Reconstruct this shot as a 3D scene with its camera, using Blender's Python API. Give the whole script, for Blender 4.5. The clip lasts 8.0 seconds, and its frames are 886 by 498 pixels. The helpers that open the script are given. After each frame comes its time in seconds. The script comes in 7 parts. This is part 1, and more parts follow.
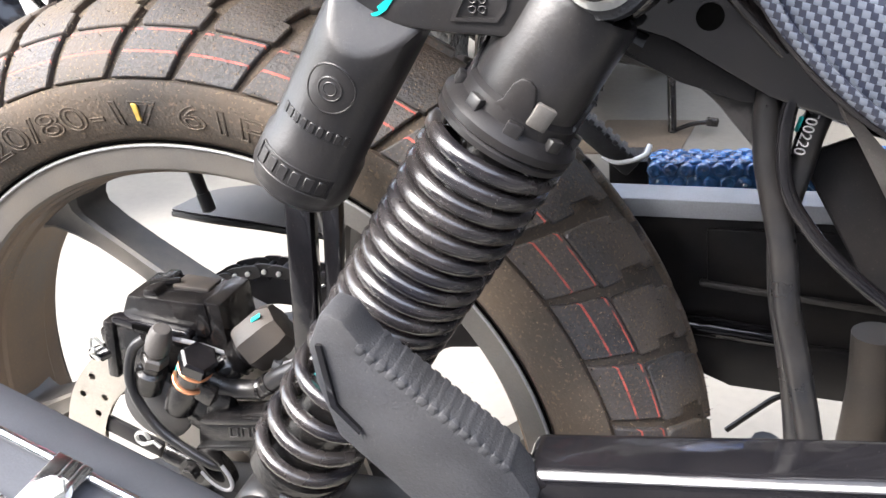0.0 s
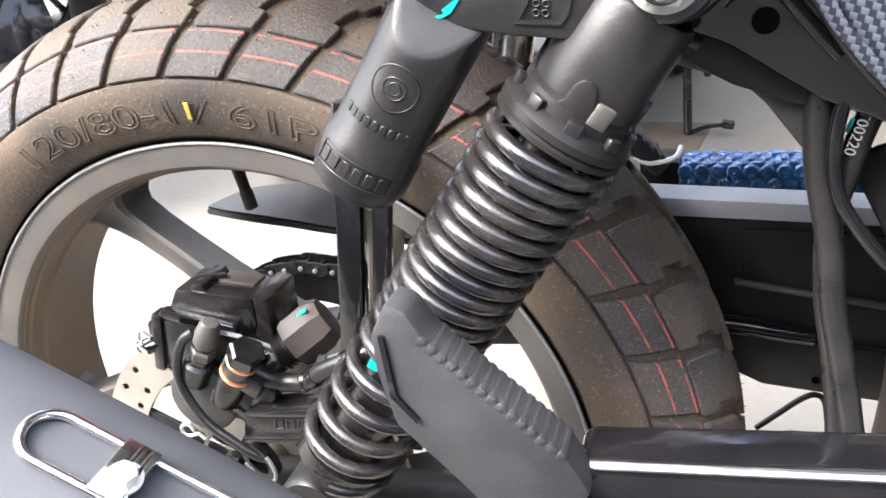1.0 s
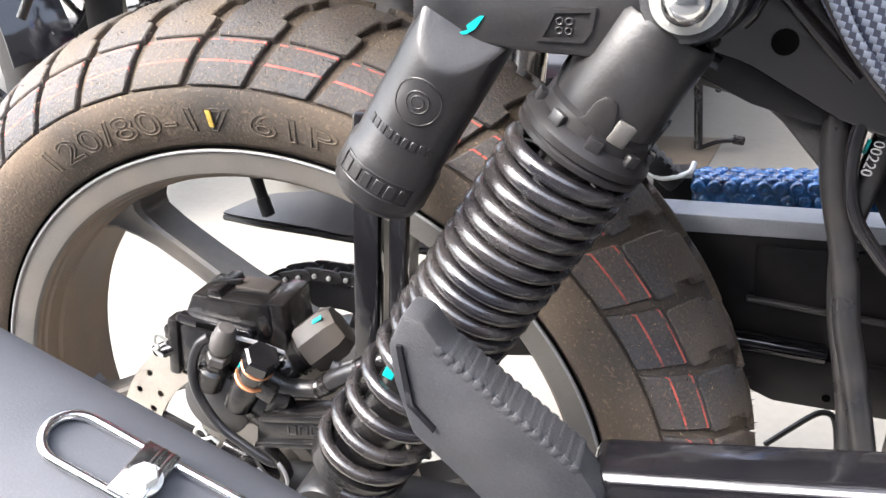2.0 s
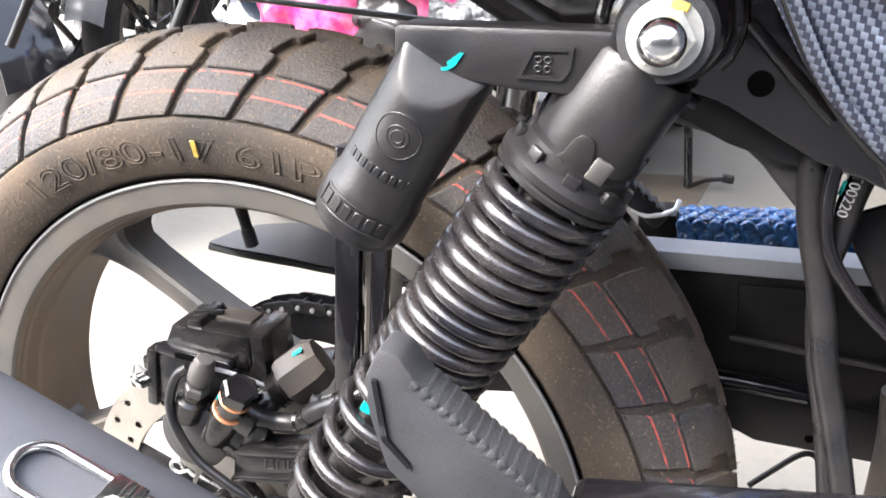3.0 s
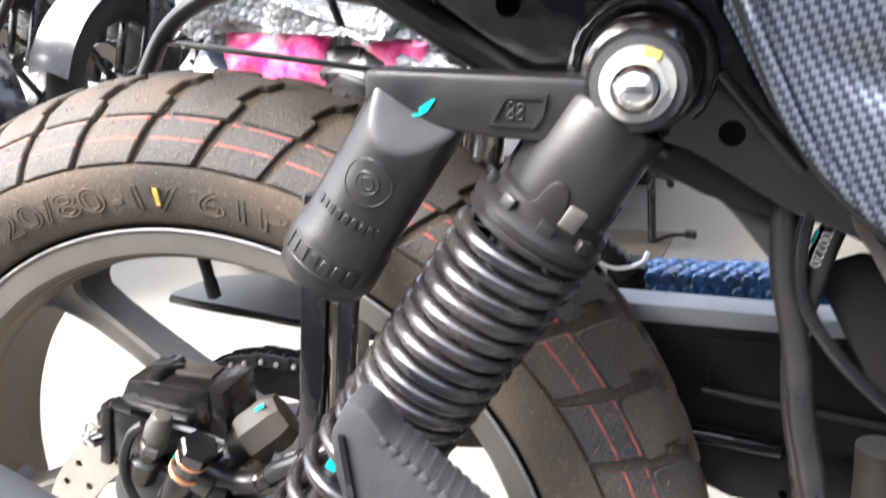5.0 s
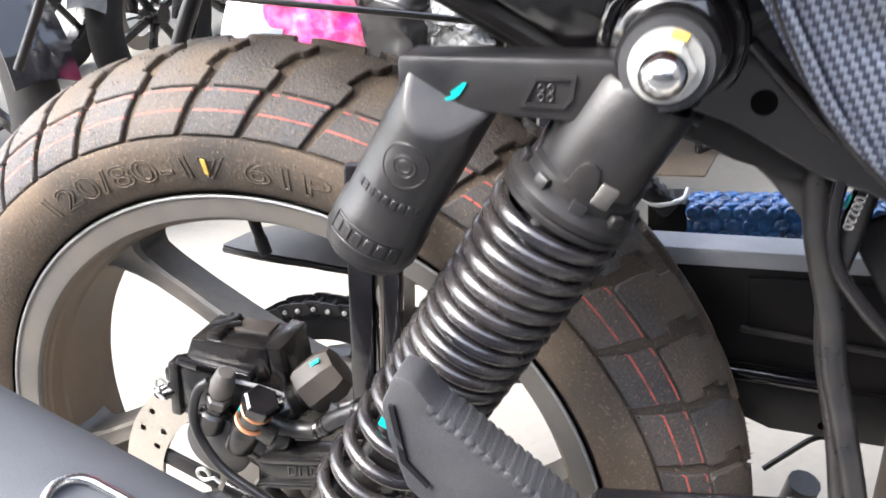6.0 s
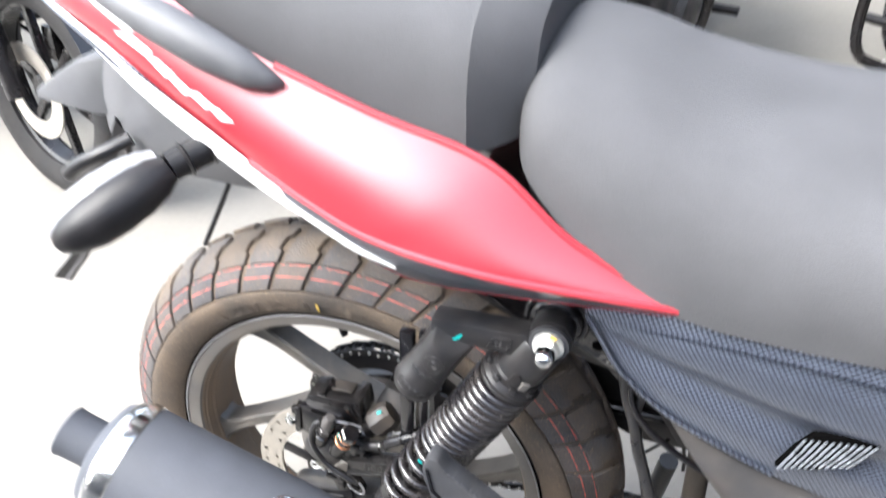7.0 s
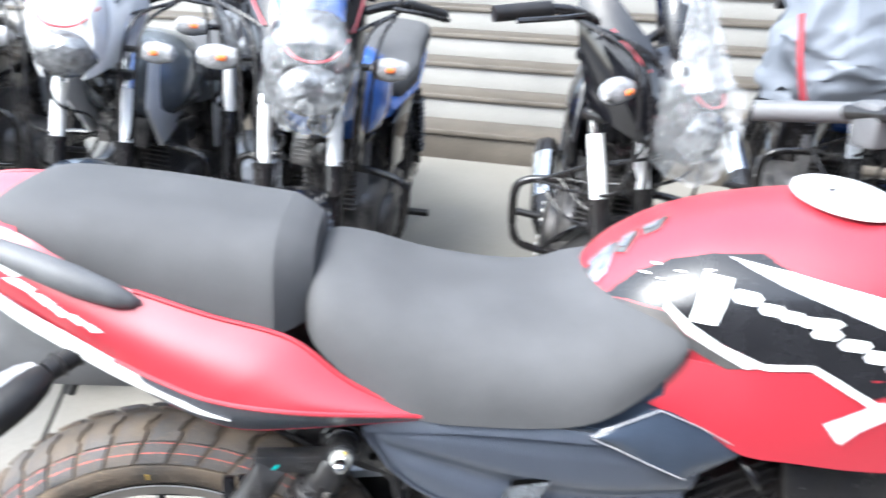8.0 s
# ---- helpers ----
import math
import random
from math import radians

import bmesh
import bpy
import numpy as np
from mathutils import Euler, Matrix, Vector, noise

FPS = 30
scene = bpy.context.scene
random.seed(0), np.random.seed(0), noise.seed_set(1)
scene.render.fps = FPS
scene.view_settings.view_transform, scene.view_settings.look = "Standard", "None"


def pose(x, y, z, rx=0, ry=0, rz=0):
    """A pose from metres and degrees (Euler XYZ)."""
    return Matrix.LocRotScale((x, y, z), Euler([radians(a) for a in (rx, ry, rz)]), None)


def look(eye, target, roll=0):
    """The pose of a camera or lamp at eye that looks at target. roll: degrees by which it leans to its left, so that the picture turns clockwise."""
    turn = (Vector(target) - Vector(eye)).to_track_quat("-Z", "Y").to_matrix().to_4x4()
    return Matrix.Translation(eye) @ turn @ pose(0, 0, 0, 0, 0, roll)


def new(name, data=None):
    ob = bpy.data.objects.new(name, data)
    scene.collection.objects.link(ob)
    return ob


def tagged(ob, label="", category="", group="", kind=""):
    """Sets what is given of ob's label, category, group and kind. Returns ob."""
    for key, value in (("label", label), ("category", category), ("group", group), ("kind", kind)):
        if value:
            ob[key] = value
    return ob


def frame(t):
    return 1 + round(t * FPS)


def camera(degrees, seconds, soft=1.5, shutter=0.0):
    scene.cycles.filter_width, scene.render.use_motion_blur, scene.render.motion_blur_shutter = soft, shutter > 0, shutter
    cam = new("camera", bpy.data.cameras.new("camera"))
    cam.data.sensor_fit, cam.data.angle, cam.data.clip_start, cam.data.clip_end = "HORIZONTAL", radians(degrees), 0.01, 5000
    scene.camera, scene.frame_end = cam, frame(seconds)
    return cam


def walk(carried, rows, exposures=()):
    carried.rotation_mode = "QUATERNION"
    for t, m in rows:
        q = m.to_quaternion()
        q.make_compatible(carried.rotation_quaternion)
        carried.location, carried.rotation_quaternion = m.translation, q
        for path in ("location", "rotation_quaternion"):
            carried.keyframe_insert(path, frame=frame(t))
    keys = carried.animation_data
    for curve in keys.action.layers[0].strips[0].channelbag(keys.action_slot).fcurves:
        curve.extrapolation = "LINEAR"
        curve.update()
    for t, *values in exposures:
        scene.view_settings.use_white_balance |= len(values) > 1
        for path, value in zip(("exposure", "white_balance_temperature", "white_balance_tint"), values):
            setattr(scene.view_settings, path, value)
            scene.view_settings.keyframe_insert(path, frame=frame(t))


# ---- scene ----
cam = camera(58.77, 8.0, 1.5, 0.4)
PATH = [
    (0.0, 0.2653, -0.3882, 0.6904, 62.65, 1.37, 16.35),
    (0.5, 0.2624, -0.3962, 0.6912, 62.56, 1.42, 16.69),
    (1.0, 0.2492, -0.4028, 0.6931, 62.77, 1.29, 17.02),
    (1.5, 0.2437, -0.4085, 0.6958, 63.22, 0.80, 17.58),
    (3.0, 0.2508, -0.4055, 0.6960, 65.89, -0.62, 17.87),
    (3.5, 0.2506, -0.4072, 0.6991, 69.61, -1.63, 16.22),
    (4.0, 0.2482, -0.4052, 0.6972, 71.31, -2.09, 15.65),
    (4.5, 0.2480, -0.4040, 0.6973, 72.30, -2.65, 14.95),
    (5.0, 0.2470, -0.3996, 0.6906, 69.94, -1.67, 15.60),
    (5.2, 0.2462, -0.3954, 0.6856, 66.79, -0.33, 16.78),
    (6.3, 0.2570, -0.4073, 0.7746, 59.91, 2.23, 17.82),
    (6.4, 0.2620, -0.4206, 0.8173, 56.47, 2.39, 17.99),
    (6.5, 0.2672, -0.4425, 0.8622, 53.45, 2.97, 17.58),
    (6.6, 0.2798, -0.4721, 0.9091, 52.62, 2.64, 17.99),
    (6.8, 0.3018, -0.5224, 1.0002, 51.77, 2.46, 18.12),
    (7.0, 0.3158, -0.5815, 1.0775, 54.44, 1.43, 18.45),
    (7.1, 0.3127, -0.6066, 1.0992, 56.21, 1.15, 17.81),
    (7.2, 0.3045, -0.6396, 1.1196, 59.07, 0.29, 16.75),
    (7.3, 0.2966, -0.6767, 1.1379, 61.27, 0.16, 14.99),
    (7.5, 0.2772, -0.7638, 1.1748, 66.05, 0.44, 8.56),
    (7.6, 0.2735, -0.7830, 1.1855, 67.03, -0.15, 6.19),
    (7.8, 0.2875, -0.8322, 1.2153, 67.70, -0.36, 2.20),
    (8.0, 0.3053, -0.8788, 1.2128, 68.53, -1.90, -2.46),
]
STOPS = [(0.0, 1.30, 6500, 10), (5.2, 1.32, 6450, 10), (6.5, 1.05, 6350, 9), (7.0, 0.88, 6200, 8), (7.5, 0.86, 6100, 7), (8.0, 0.76, 5950, 5)]
walk(cam, [(t, pose(x, y, z, rx, ry, rz)) for t, x, y, z, rx, ry, rz in PATH], STOPS)

# ---- light: bright hazy daylight from above and behind the camera ----
world = bpy.data.worlds.new("sky")
scene.world = world
world.use_nodes = True
wn = world.node_tree.nodes
sky = wn.new("ShaderNodeTexSky")
sky.sky_type, sky.sun_disc = "NISHITA", False
sky.sun_elevation, sky.sun_rotation = radians(50.1), radians(228)
sky.air_density, sky.dust_density, sky.ozone_density = 1.0, 4.0, 1.0
soft = wn.new("ShaderNodeHueSaturation")
soft.inputs["Saturation"].default_value = 0.55
world.node_tree.links.new(sky.outputs[0], soft.inputs["Color"])
world.node_tree.links.new(soft.outputs[0], wn["Background"].inputs["Color"])
wn["Background"].inputs["Strength"].default_value = 0.60
sun = new("sun", bpy.data.lights.new("sun", "SUN"))
sun.data.energy, sun.data.angle, sun.data.color = 2.5, radians(34), (1.0, 0.985, 0.97)
sun.matrix_world = look((-0.62, -0.56, 1.0), (0, 0, 0))


# ---- materials ----
def mat(name, color, rough=0.5, metal=0.0, var=0.25, scale=30.0, bump=0.0, fine=400.0, dust=None, coat=0.0, spec=0.5, relief=0.001, each=False):
    """A node material with broad and fine variation, fine relief and, where given, dust: (colour, share, scale, and how its share runs over the distance from the middle). each: every object has its own grain."""
    m = bpy.data.materials.new(name)
    m.use_nodes = True
    n, k = m.node_tree.nodes, m.node_tree.links.new
    b = n["Principled BSDF"]
    co = n.new("ShaderNodeTexCoord").outputs["Object"]
    if each:
        far = n.new("ShaderNodeVectorMath")
        far.operation = "ADD"
        apart = n.new("ShaderNodeMath")
        apart.operation = "MULTIPLY"
        apart.inputs[1].default_value = 7.0
        k(n.new("ShaderNodeObjectInfo").outputs["Random"], apart.inputs[0])
        k(co, far.inputs[0])
        k(apart.outputs[0], far.inputs[1])
        place, co = co, far.outputs[0]
    else:
        place = co

    def tex(s, detail):
        t = n.new("ShaderNodeTexNoise")
        t.inputs["Scale"].default_value, t.inputs["Detail"].default_value = s, detail
        k(co, t.inputs["Vector"])
        return t.outputs["Fac"]

    def span(src, a, c, lo, hi):
        r = n.new("ShaderNodeMapRange")
        for i, v in enumerate((a, c, lo, hi)):
            r.inputs[i + 1].default_value = v
        k(src, r.inputs[0])
        return r.outputs[0]

    broad, grain = tex(scale, 4), tex(fine, 2)
    hsv = n.new("ShaderNodeHueSaturation")
    hsv.inputs["Color"].default_value = (*color, 1)
    add = n.new("ShaderNodeMath")
    add.operation = "MULTIPLY"
    k(span(broad, 0.25, 0.75, 1 - var, 1 + var), add.inputs[0])
    k(span(grain, 0.25, 0.75, 1 - var * 0.5, 1 + var * 0.5), add.inputs[1])
    k(add.outputs[0], hsv.inputs["Value"])
    col, ro = hsv.outputs[0], span(broad, 0.2, 0.8, max(0.02, rough * 0.8), min(1, rough * 1.2))
    if dust:
        dcol, share, ds, *ramp = dust
        d1, d2 = tex(ds, 5), tex(ds * 46, 3)
        film = span(d1, 0.30, 0.72, 0.0, share)
        if ramp:
            parts = n.new("ShaderNodeSeparateXYZ")
            k(place, parts.inputs[0])
            wide = n.new("ShaderNodeMath")
            wide.operation = "ABSOLUTE"
            k(parts.outputs[1], wide.inputs[0])
            less = n.new("ShaderNodeMath")
            less.operation = "MULTIPLY"
            k(film, less.inputs[0])
            k(span(wide.outputs[0], *ramp[0]), less.inputs[1])
            film = less.outputs[0]
        specks = span(d2, 0.69 - 0.10 * share, 0.74 - 0.10 * share, 0.0, 0.22 + 0.4 * share)
        mul = n.new("ShaderNodeMath")
        mul.operation, mul.use_clamp = "ADD", True
        k(film, mul.inputs[0])
        k(specks, mul.inputs[1])
        mix = n.new("ShaderNodeMix")
        mix.data_type = "RGBA"
        k(mul.outputs[0], mix.inputs["Factor"])
        k(col, mix.inputs["A"])
        mix.inputs["B"].default_value = (*dcol, 1)
        col = mix.outputs["Result"]
        rmix = n.new("ShaderNodeMix")
        k(mul.outputs[0], rmix.inputs[0])
        k(ro, rmix.inputs[2])
        rmix.inputs[3].default_value = 0.9
        ro = rmix.outputs[0]
    k(col, b.inputs["Base Color"])
    k(ro, b.inputs["Roughness"])
    b.inputs["Metallic"].default_value, b.inputs["Coat Weight"].default_value = metal, coat
    b.inputs["Coat Roughness"].default_value, b.inputs["Specular IOR Level"].default_value = 0.06, spec
    if bump:
        bu = n.new("ShaderNodeBump")
        bu.inputs["Strength"].default_value, bu.inputs["Distance"].default_value = bump, relief
        k(grain, bu.inputs["Height"])
        k(bu.outputs[0], b.inputs["Normal"])
    return m


DUST = (0.20, 0.165, 0.13)
BLACK_SATIN = mat("black satin paint", (0.0095, 0.0100, 0.0120), 0.33, 0.0, 0.3, 60, 0.12, 700, (DUST, 0.07, 40), 0.0, 0.45)
BLACK_GLOSS = mat("black gloss enamel", (0.005, 0.005, 0.0065), 0.10, 0.0, 0.2, 40, 0.9, 42, (DUST, 0.02, 40), 0.15)
FRAME_GLOSS = mat("wrinkled gloss frame enamel", (0.003, 0.003, 0.0042), 0.11, 0.0, 0.4, 35, 1.0, 34, (DUST, 0.03, 60), 0.0, 0.75, 0.0028)
SPRING_BLACK = mat("black spring lacquer", (0.006, 0.0065, 0.010), 0.20, 0.0, 0.3, 80, 0.08, 700, (DUST, 0.14, 40), 0.3, 0.7)
PLASTIC = mat("dark moulded plastic", (0.0085, 0.0085, 0.0100), 0.38, 0.0, 0.3, 50, 0.1, 1200, (DUST, 0.05, 40), 0.0, 0.28)
GREY_PLASTIC = mat("grey textured plastic", (0.100, 0.101, 0.106), 0.55, 0.0, 0.2, 30, 0.25, 1500)
GREY_DARK = mat("dark grey plastic", (0.036, 0.036, 0.039), 0.45, 0.0, 0.25, 30, 0.2, 1200, (DUST, 0.22, 25))
RUBBER = mat("dusty footrest rubber", (0.019, 0.0205, 0.025), 0.52, 0.0, 0.4, 45, 0.35, 900, ((0.095, 0.092, 0.090), 0.38, 18), 0.0, 0.4)
CABLE = mat("black cable sheath", (0.011, 0.0115, 0.0135), 0.28, 0.0, 0.25, 60, 0.05, 400, (DUST, 0.07, 70))
ALLOY = mat("dark grey alloy paint", (0.115, 0.112, 0.108), 0.48, 0.2, 0.2, 40, 0.15, 900, ((0.19, 0.160, 0.128), 0.55, 16))
BOOT = mat("mud-stained boot rubber", (0.008, 0.008, 0.009), 0.42, 0.0, 0.3, 50, 0.1, 900, ((0.060, 0.044, 0.030), 0.50, 30))
MUDDY = mat("mud-filmed black paint", (0.012, 0.012, 0.013), 0.42, 0.0, 0.3, 40, 0.1, 900, ((0.12, 0.096, 0.074), 0.40, 22))
BARREL = mat("mud-filmed inner rim", (0.085, 0.078, 0.070), 0.55, 0.1, 0.25, 30, 0.15, 900, ((0.20, 0.145, 0.098), 1.0, 12))
SPOKE = mat("charcoal spoke paint", (0.050, 0.049, 0.048), 0.34, 0.2, 0.2, 40, 0.1, 900, (DUST, 0.28, 40))
STEEL = mat("bright zinc steel", (0.66, 0.66, 0.63), 0.36, 0.7, 0.15, 60, 0.1, 600)
DISC = mat("brushed disc steel", (0.62, 0.58, 0.52), 0.38, 0.9, 0.15, 60, 0.15, 900, (DUST, 0.2, 60))
COPPER = mat("copper washer", (0.75, 0.34, 0.18), 0.35, 0.9, 0.2, 90, 0.1, 600)
MUFFLER = mat("satin grey heat paint", (0.060, 0.064, 0.075), 0.6, 0.0, 0.18, 18, 0.1, 1200, ((0.13, 0.13, 0.135), 0.15, 12), 0.0, 0.28)
SILVER = mat("silver badge film", (0.26, 0.28, 0.31), 0.28, 0.6, 0.3, 60)
CHROME = mat("brushed bright trim", (0.8, 0.8, 0.79), 0.18, 1.0, 0.1, 60, 0.05, 500)
SEAT = mat("grey seat vinyl", (0.079, 0.079, 0.082), 0.88, 0.0, 0.14, 14, 0.6, 1100, None, 0.0, 0.15)
RED = mat("satin red paint", (0.31, 0.014, 0.026), 0.44, 0.0, 0.06, 15, 0.0, 600, None, 0.7, 0.7)
RED.node_tree.nodes["Principled BSDF"].inputs["Coat Roughness"].default_value = 0.40
FAR_TYRE = mat("black tyre rubber", (0.010, 0.010, 0.011), 0.7, 0.0, 0.3, 30, 0.3, 700, (DUST, 0.06, 14), 0.0, 0.3)
WHITE = mat("white graphic film", (0.82, 0.82, 0.82), 0.3, 0.0, 0.06, 30, 0.0, 300)
BLACK_FILM = mat("black graphic film", (0.012, 0.012, 0.014), 0.26, 0.0, 0.2, 30, 0.0, 300, None, 0.15)
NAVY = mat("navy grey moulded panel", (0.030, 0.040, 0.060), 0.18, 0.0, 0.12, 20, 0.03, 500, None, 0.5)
CARCASS = mat("dusty tyre rubber", (0.034, 0.031, 0.029), 0.75, 0.0, 0.4, 30, 0.6, 500, ((0.150, 0.110, 0.076), 0.95, 10))
CEILING = mat("off-white ceiling", (0.55, 0.55, 0.54), 0.8, 0.0, 0.1, 1.5)
# Dark so that the added walls throw little light on black parts.
WALL = mat("unseen dark wall", (0.05, 0.05, 0.053), 0.7, 0.0, 0.12, 1.2, 0.1, 60)
FLOOR = mat("pale cement floor", (0.170, 0.160, 0.142), 0.6, 0.0, 0.12, 1.6, 0.15, 60, ((0.135, 0.119, 0.094), 0.25, 2.5))
STAIR = mat("white stair riser", (0.205, 0.200, 0.190), 0.5, 0.0, 0.15, 3, 0.1, 80, ((0.12, 0.11, 0.095), 0.2, 3))
TREAD = mat("tan stone step", (0.075, 0.064, 0.052), 0.5, 0.0, 0.25, 5, 0.1, 80)
CLEAR = mat("clear packing film", (0.85, 0.87, 0.9), 0.12, 0.0, 0.1, 30, 0.5, 40)
TEAL = mat("teal paint mark", (0.0, 0.32, 0.30), 0.4, 0.0, 0.15, 200)
YELLOW = mat("yellow crayon mark", (0.50, 0.33, 0.06), 0.6, 0.0, 0.3, 300)
AMBER = mat("clear lamp lens", (0.27, 0.27, 0.28), 0.10, 0.0, 0.3, 60, 0.6, 120, None, 0.6)
LAMP_GLASS = mat("headlamp glass over reflector", (0.12, 0.122, 0.128), 0.06, 0.3, 0.6, 45, 0.8, 60, None, 0.8, 0.8, 0.006)
PINK = mat("pink wrapped film", (0.55, 0.02, 0.15), 0.35, 0.0, 0.5, 25, 0.9, 90, None, 0.3)
CAST = mat("black cast caliper paint", (0.0042, 0.0042, 0.0050), 0.20, 0.0, 0.4, 60, 0.35, 260, (DUST, 0.04, 60), 0.0, 0.6)
ORANGE = mat("orange bulb glass", (0.75, 0.16, 0.03), 0.3, 0.0, 0.1, 60)
DARK_GROUND = mat("unseen dark ground", (0.045, 0.045, 0.047), 0.85, 0.0, 0.3, 3, 0.4, 150)
# Pale colour holds the daylight on the guard's top ledge.
LEDGE = mat("ledge grey with painted light", (0.36, 0.38, 0.42), 0.4, 0.0, 0.15, 30, 0.1, 900)
# Pale grey for bright worn metal, and for painted highlights on edges.
STRIP = mat("worn and highlight grey", (0.30, 0.30, 0.315), 0.4, 0.3, 0.25, 60, 0.2, 500, (DUST, 0.1, 60))
BLUE = mat("blue tank paint", (0.05, 0.13, 0.42), 0.25, 0.0, 0.15, 20, 0.0, 300, None, 0.5)
# Dull black painted as the shade inside holes, slots and gaps.
RECESS_SHADE = mat("painted recess shade", (0.002, 0.002, 0.002), 0.9, 0.0, 0.25, 30, 0.0, 400, None, 0.0, 0.0)
FAR_BLACK = mat("black painted metal", (0.007, 0.007, 0.0085), 0.24, 0.0, 0.5, 25, 0.2, 120, (DUST, 0.06, 20))
FAR_ENGINE = mat("cast engine metal", (0.07, 0.07, 0.074), 0.4, 0.6, 0.5, 25, 0.4, 90, (DUST, 0.25, 25))


# ---- mesh helpers ----
def part(name, bm, material, parent=None, label="", sharp=40, at=None):
    """Links a bmesh as one mesh object, as a part of parent."""
    me = bpy.data.meshes.new(name)
    bmesh.ops.recalc_face_normals(bm, faces=bm.faces[:])
    bm.to_mesh(me)
    bm.free()
    me.polygons.foreach_set("use_smooth", [True] * len(me.polygons))
    me.set_sharp_from_angle(angle=radians(sharp))
    me.materials.append(material)
    ob = new(name, me)
    if parent is not None:
        ob.parent = parent
    if at is not None:
        ob.matrix_basis = at
    if label:
        ob["label"] = label
    return ob


def join(*bms):
    out = bmesh.new()
    for b in bms:
        me = bpy.data.meshes.new("tmp")
        b.to_mesh(me)
        b.free()
        out.from_mesh(me)
        bpy.data.meshes.remove(me)
    return out


def moved(bm, m):
    bmesh.ops.transform(bm, matrix=m, verts=bm.verts[:])
    return bm


def loft(rings, caps=True, closed=False):
    bm = bmesh.new()
    vs = [[bm.verts.new(p) for p in r] for r in rings]
    n = len(vs[0])
    pairs = list(zip(vs, vs[1:])) + ([(vs[-1], vs[0])] if closed else [])
    for a, b in pairs:
        for i in range(n):
            bm.faces.new((a[i], a[(i + 1) % n], b[(i + 1) % n], b[i]))
    if caps and not closed:
        bm.faces.new(vs[0])
        bm.faces.new(vs[-1])
    return bm


def spline(pts, steps=8, closed=False):
    """Catmull-Rom curve through pts."""
    pts = [Vector(p) for p in pts]
    n, out = len(pts), []
    for i in range(n if closed else n - 1):
        p0 = pts[(i - 1) % n] if closed or i else pts[0] * 2 - pts[1]
        p1, p2 = pts[i], pts[(i + 1) % n]
        p3 = pts[(i + 2) % n] if closed or i + 2 < n else p2 * 2 - p1
        for j in range(steps):
            t = j / steps
            out.append(0.5 * (2 * p1 + (p2 - p0) * t + (2 * p0 - 5 * p1 + 4 * p2 - p3) * t * t + (3 * p1 - p0 - 3 * p2 + p3) * t ** 3))
    if not closed:
        out.append(pts[-1])
    return out


def tube(path, r, seg=12, closed=False, radii=None):
    path = [Vector(p) for p in path]
    n, rings = len(path), []
    up = Vector((0.03, 0.02, 1)).normalized()
    for i, p in enumerate(path):
        a = path[(i - 1) % n] if closed or i else p
        b = path[(i + 1) % n] if closed or i < n - 1 else p
        d = (b - a).normalized()
        side = d.cross(up)
        if side.length < 0.05:
            side = d.cross(Vector((1, 0, 0)))
        side.normalize()
        top = side.cross(d).normalized()
        rr = radii[i] if radii else r
        rings.append([p + rr * (math.cos(2 * math.pi * k / seg) * side + math.sin(2 * math.pi * k / seg) * top) for k in range(seg)])
        up = top
    return loft(rings, not closed, closed)


def lathe(profile, m=None, seg=32, closed=False):
    """Turns a profile of (radius, height) about z; m places it."""
    rings = [[(r * math.cos(2 * math.pi * k / seg), r * math.sin(2 * math.pi * k / seg), h) for k in range(seg)] for r, h in profile]
    bm = loft(rings, not closed, closed)
    return moved(bm, m) if m is not None else bm


def rbox(sx, sy, sz, m=None, bevel=0.002, seg=2):
    bm = bmesh.new()
    bmesh.ops.create_cube(bm, size=1.0, matrix=Matrix.Diagonal((sx, sy, sz, 1)))
    if bevel:
        bmesh.ops.bevel(bm, geom=bm.edges[:], offset=bevel, segments=seg, profile=0.5, affect="EDGES")
    return moved(bm, m) if m is not None else bm


def plate(outline, y0, y1, bevel=0.0, seg=2):
    """A polygon in x and z, from y0 to y1."""
    bm = bmesh.new()
    f = bm.faces.new([bm.verts.new((x, y0, z)) for x, z in outline])
    ext = bmesh.ops.extrude_face_region(bm, geom=[f])
    bmesh.ops.translate(bm, vec=(0, y1 - y0, 0), verts=[v for v in ext["geom"] if isinstance(v, bmesh.types.BMVert)])
    if bevel:
        bmesh.ops.bevel(bm, geom=bm.edges[:], offset=bevel, segments=seg, profile=0.5, affect="EDGES", clamp_overlap=True)
    return bm


def holed(outer, inner, y0, y1):
    """A flat ring between two closed outlines of the same length, with thickness."""
    rings = [[(x, y, z) for x, z in o] for o, y in ((outer, y0), (outer, y1), (inner, y1), (inner, y0))]
    return loft(rings, False, True)


def sheet(rows, thick):
    """A skin through rows of points, with thickness behind it."""
    bm = bmesh.new()
    vs = [[bm.verts.new(p) for p in r] for r in rows]
    for a, b in zip(vs, vs[1:]):
        for i in range(len(a) - 1):
            bm.faces.new((a[i], a[i + 1], b[i + 1], b[i]))
    bmesh.ops.recalc_face_normals(bm, faces=bm.faces[:])
    if thick:
        bmesh.ops.solidify(bm, geom=bm.faces[:], thickness=thick)
    return bm


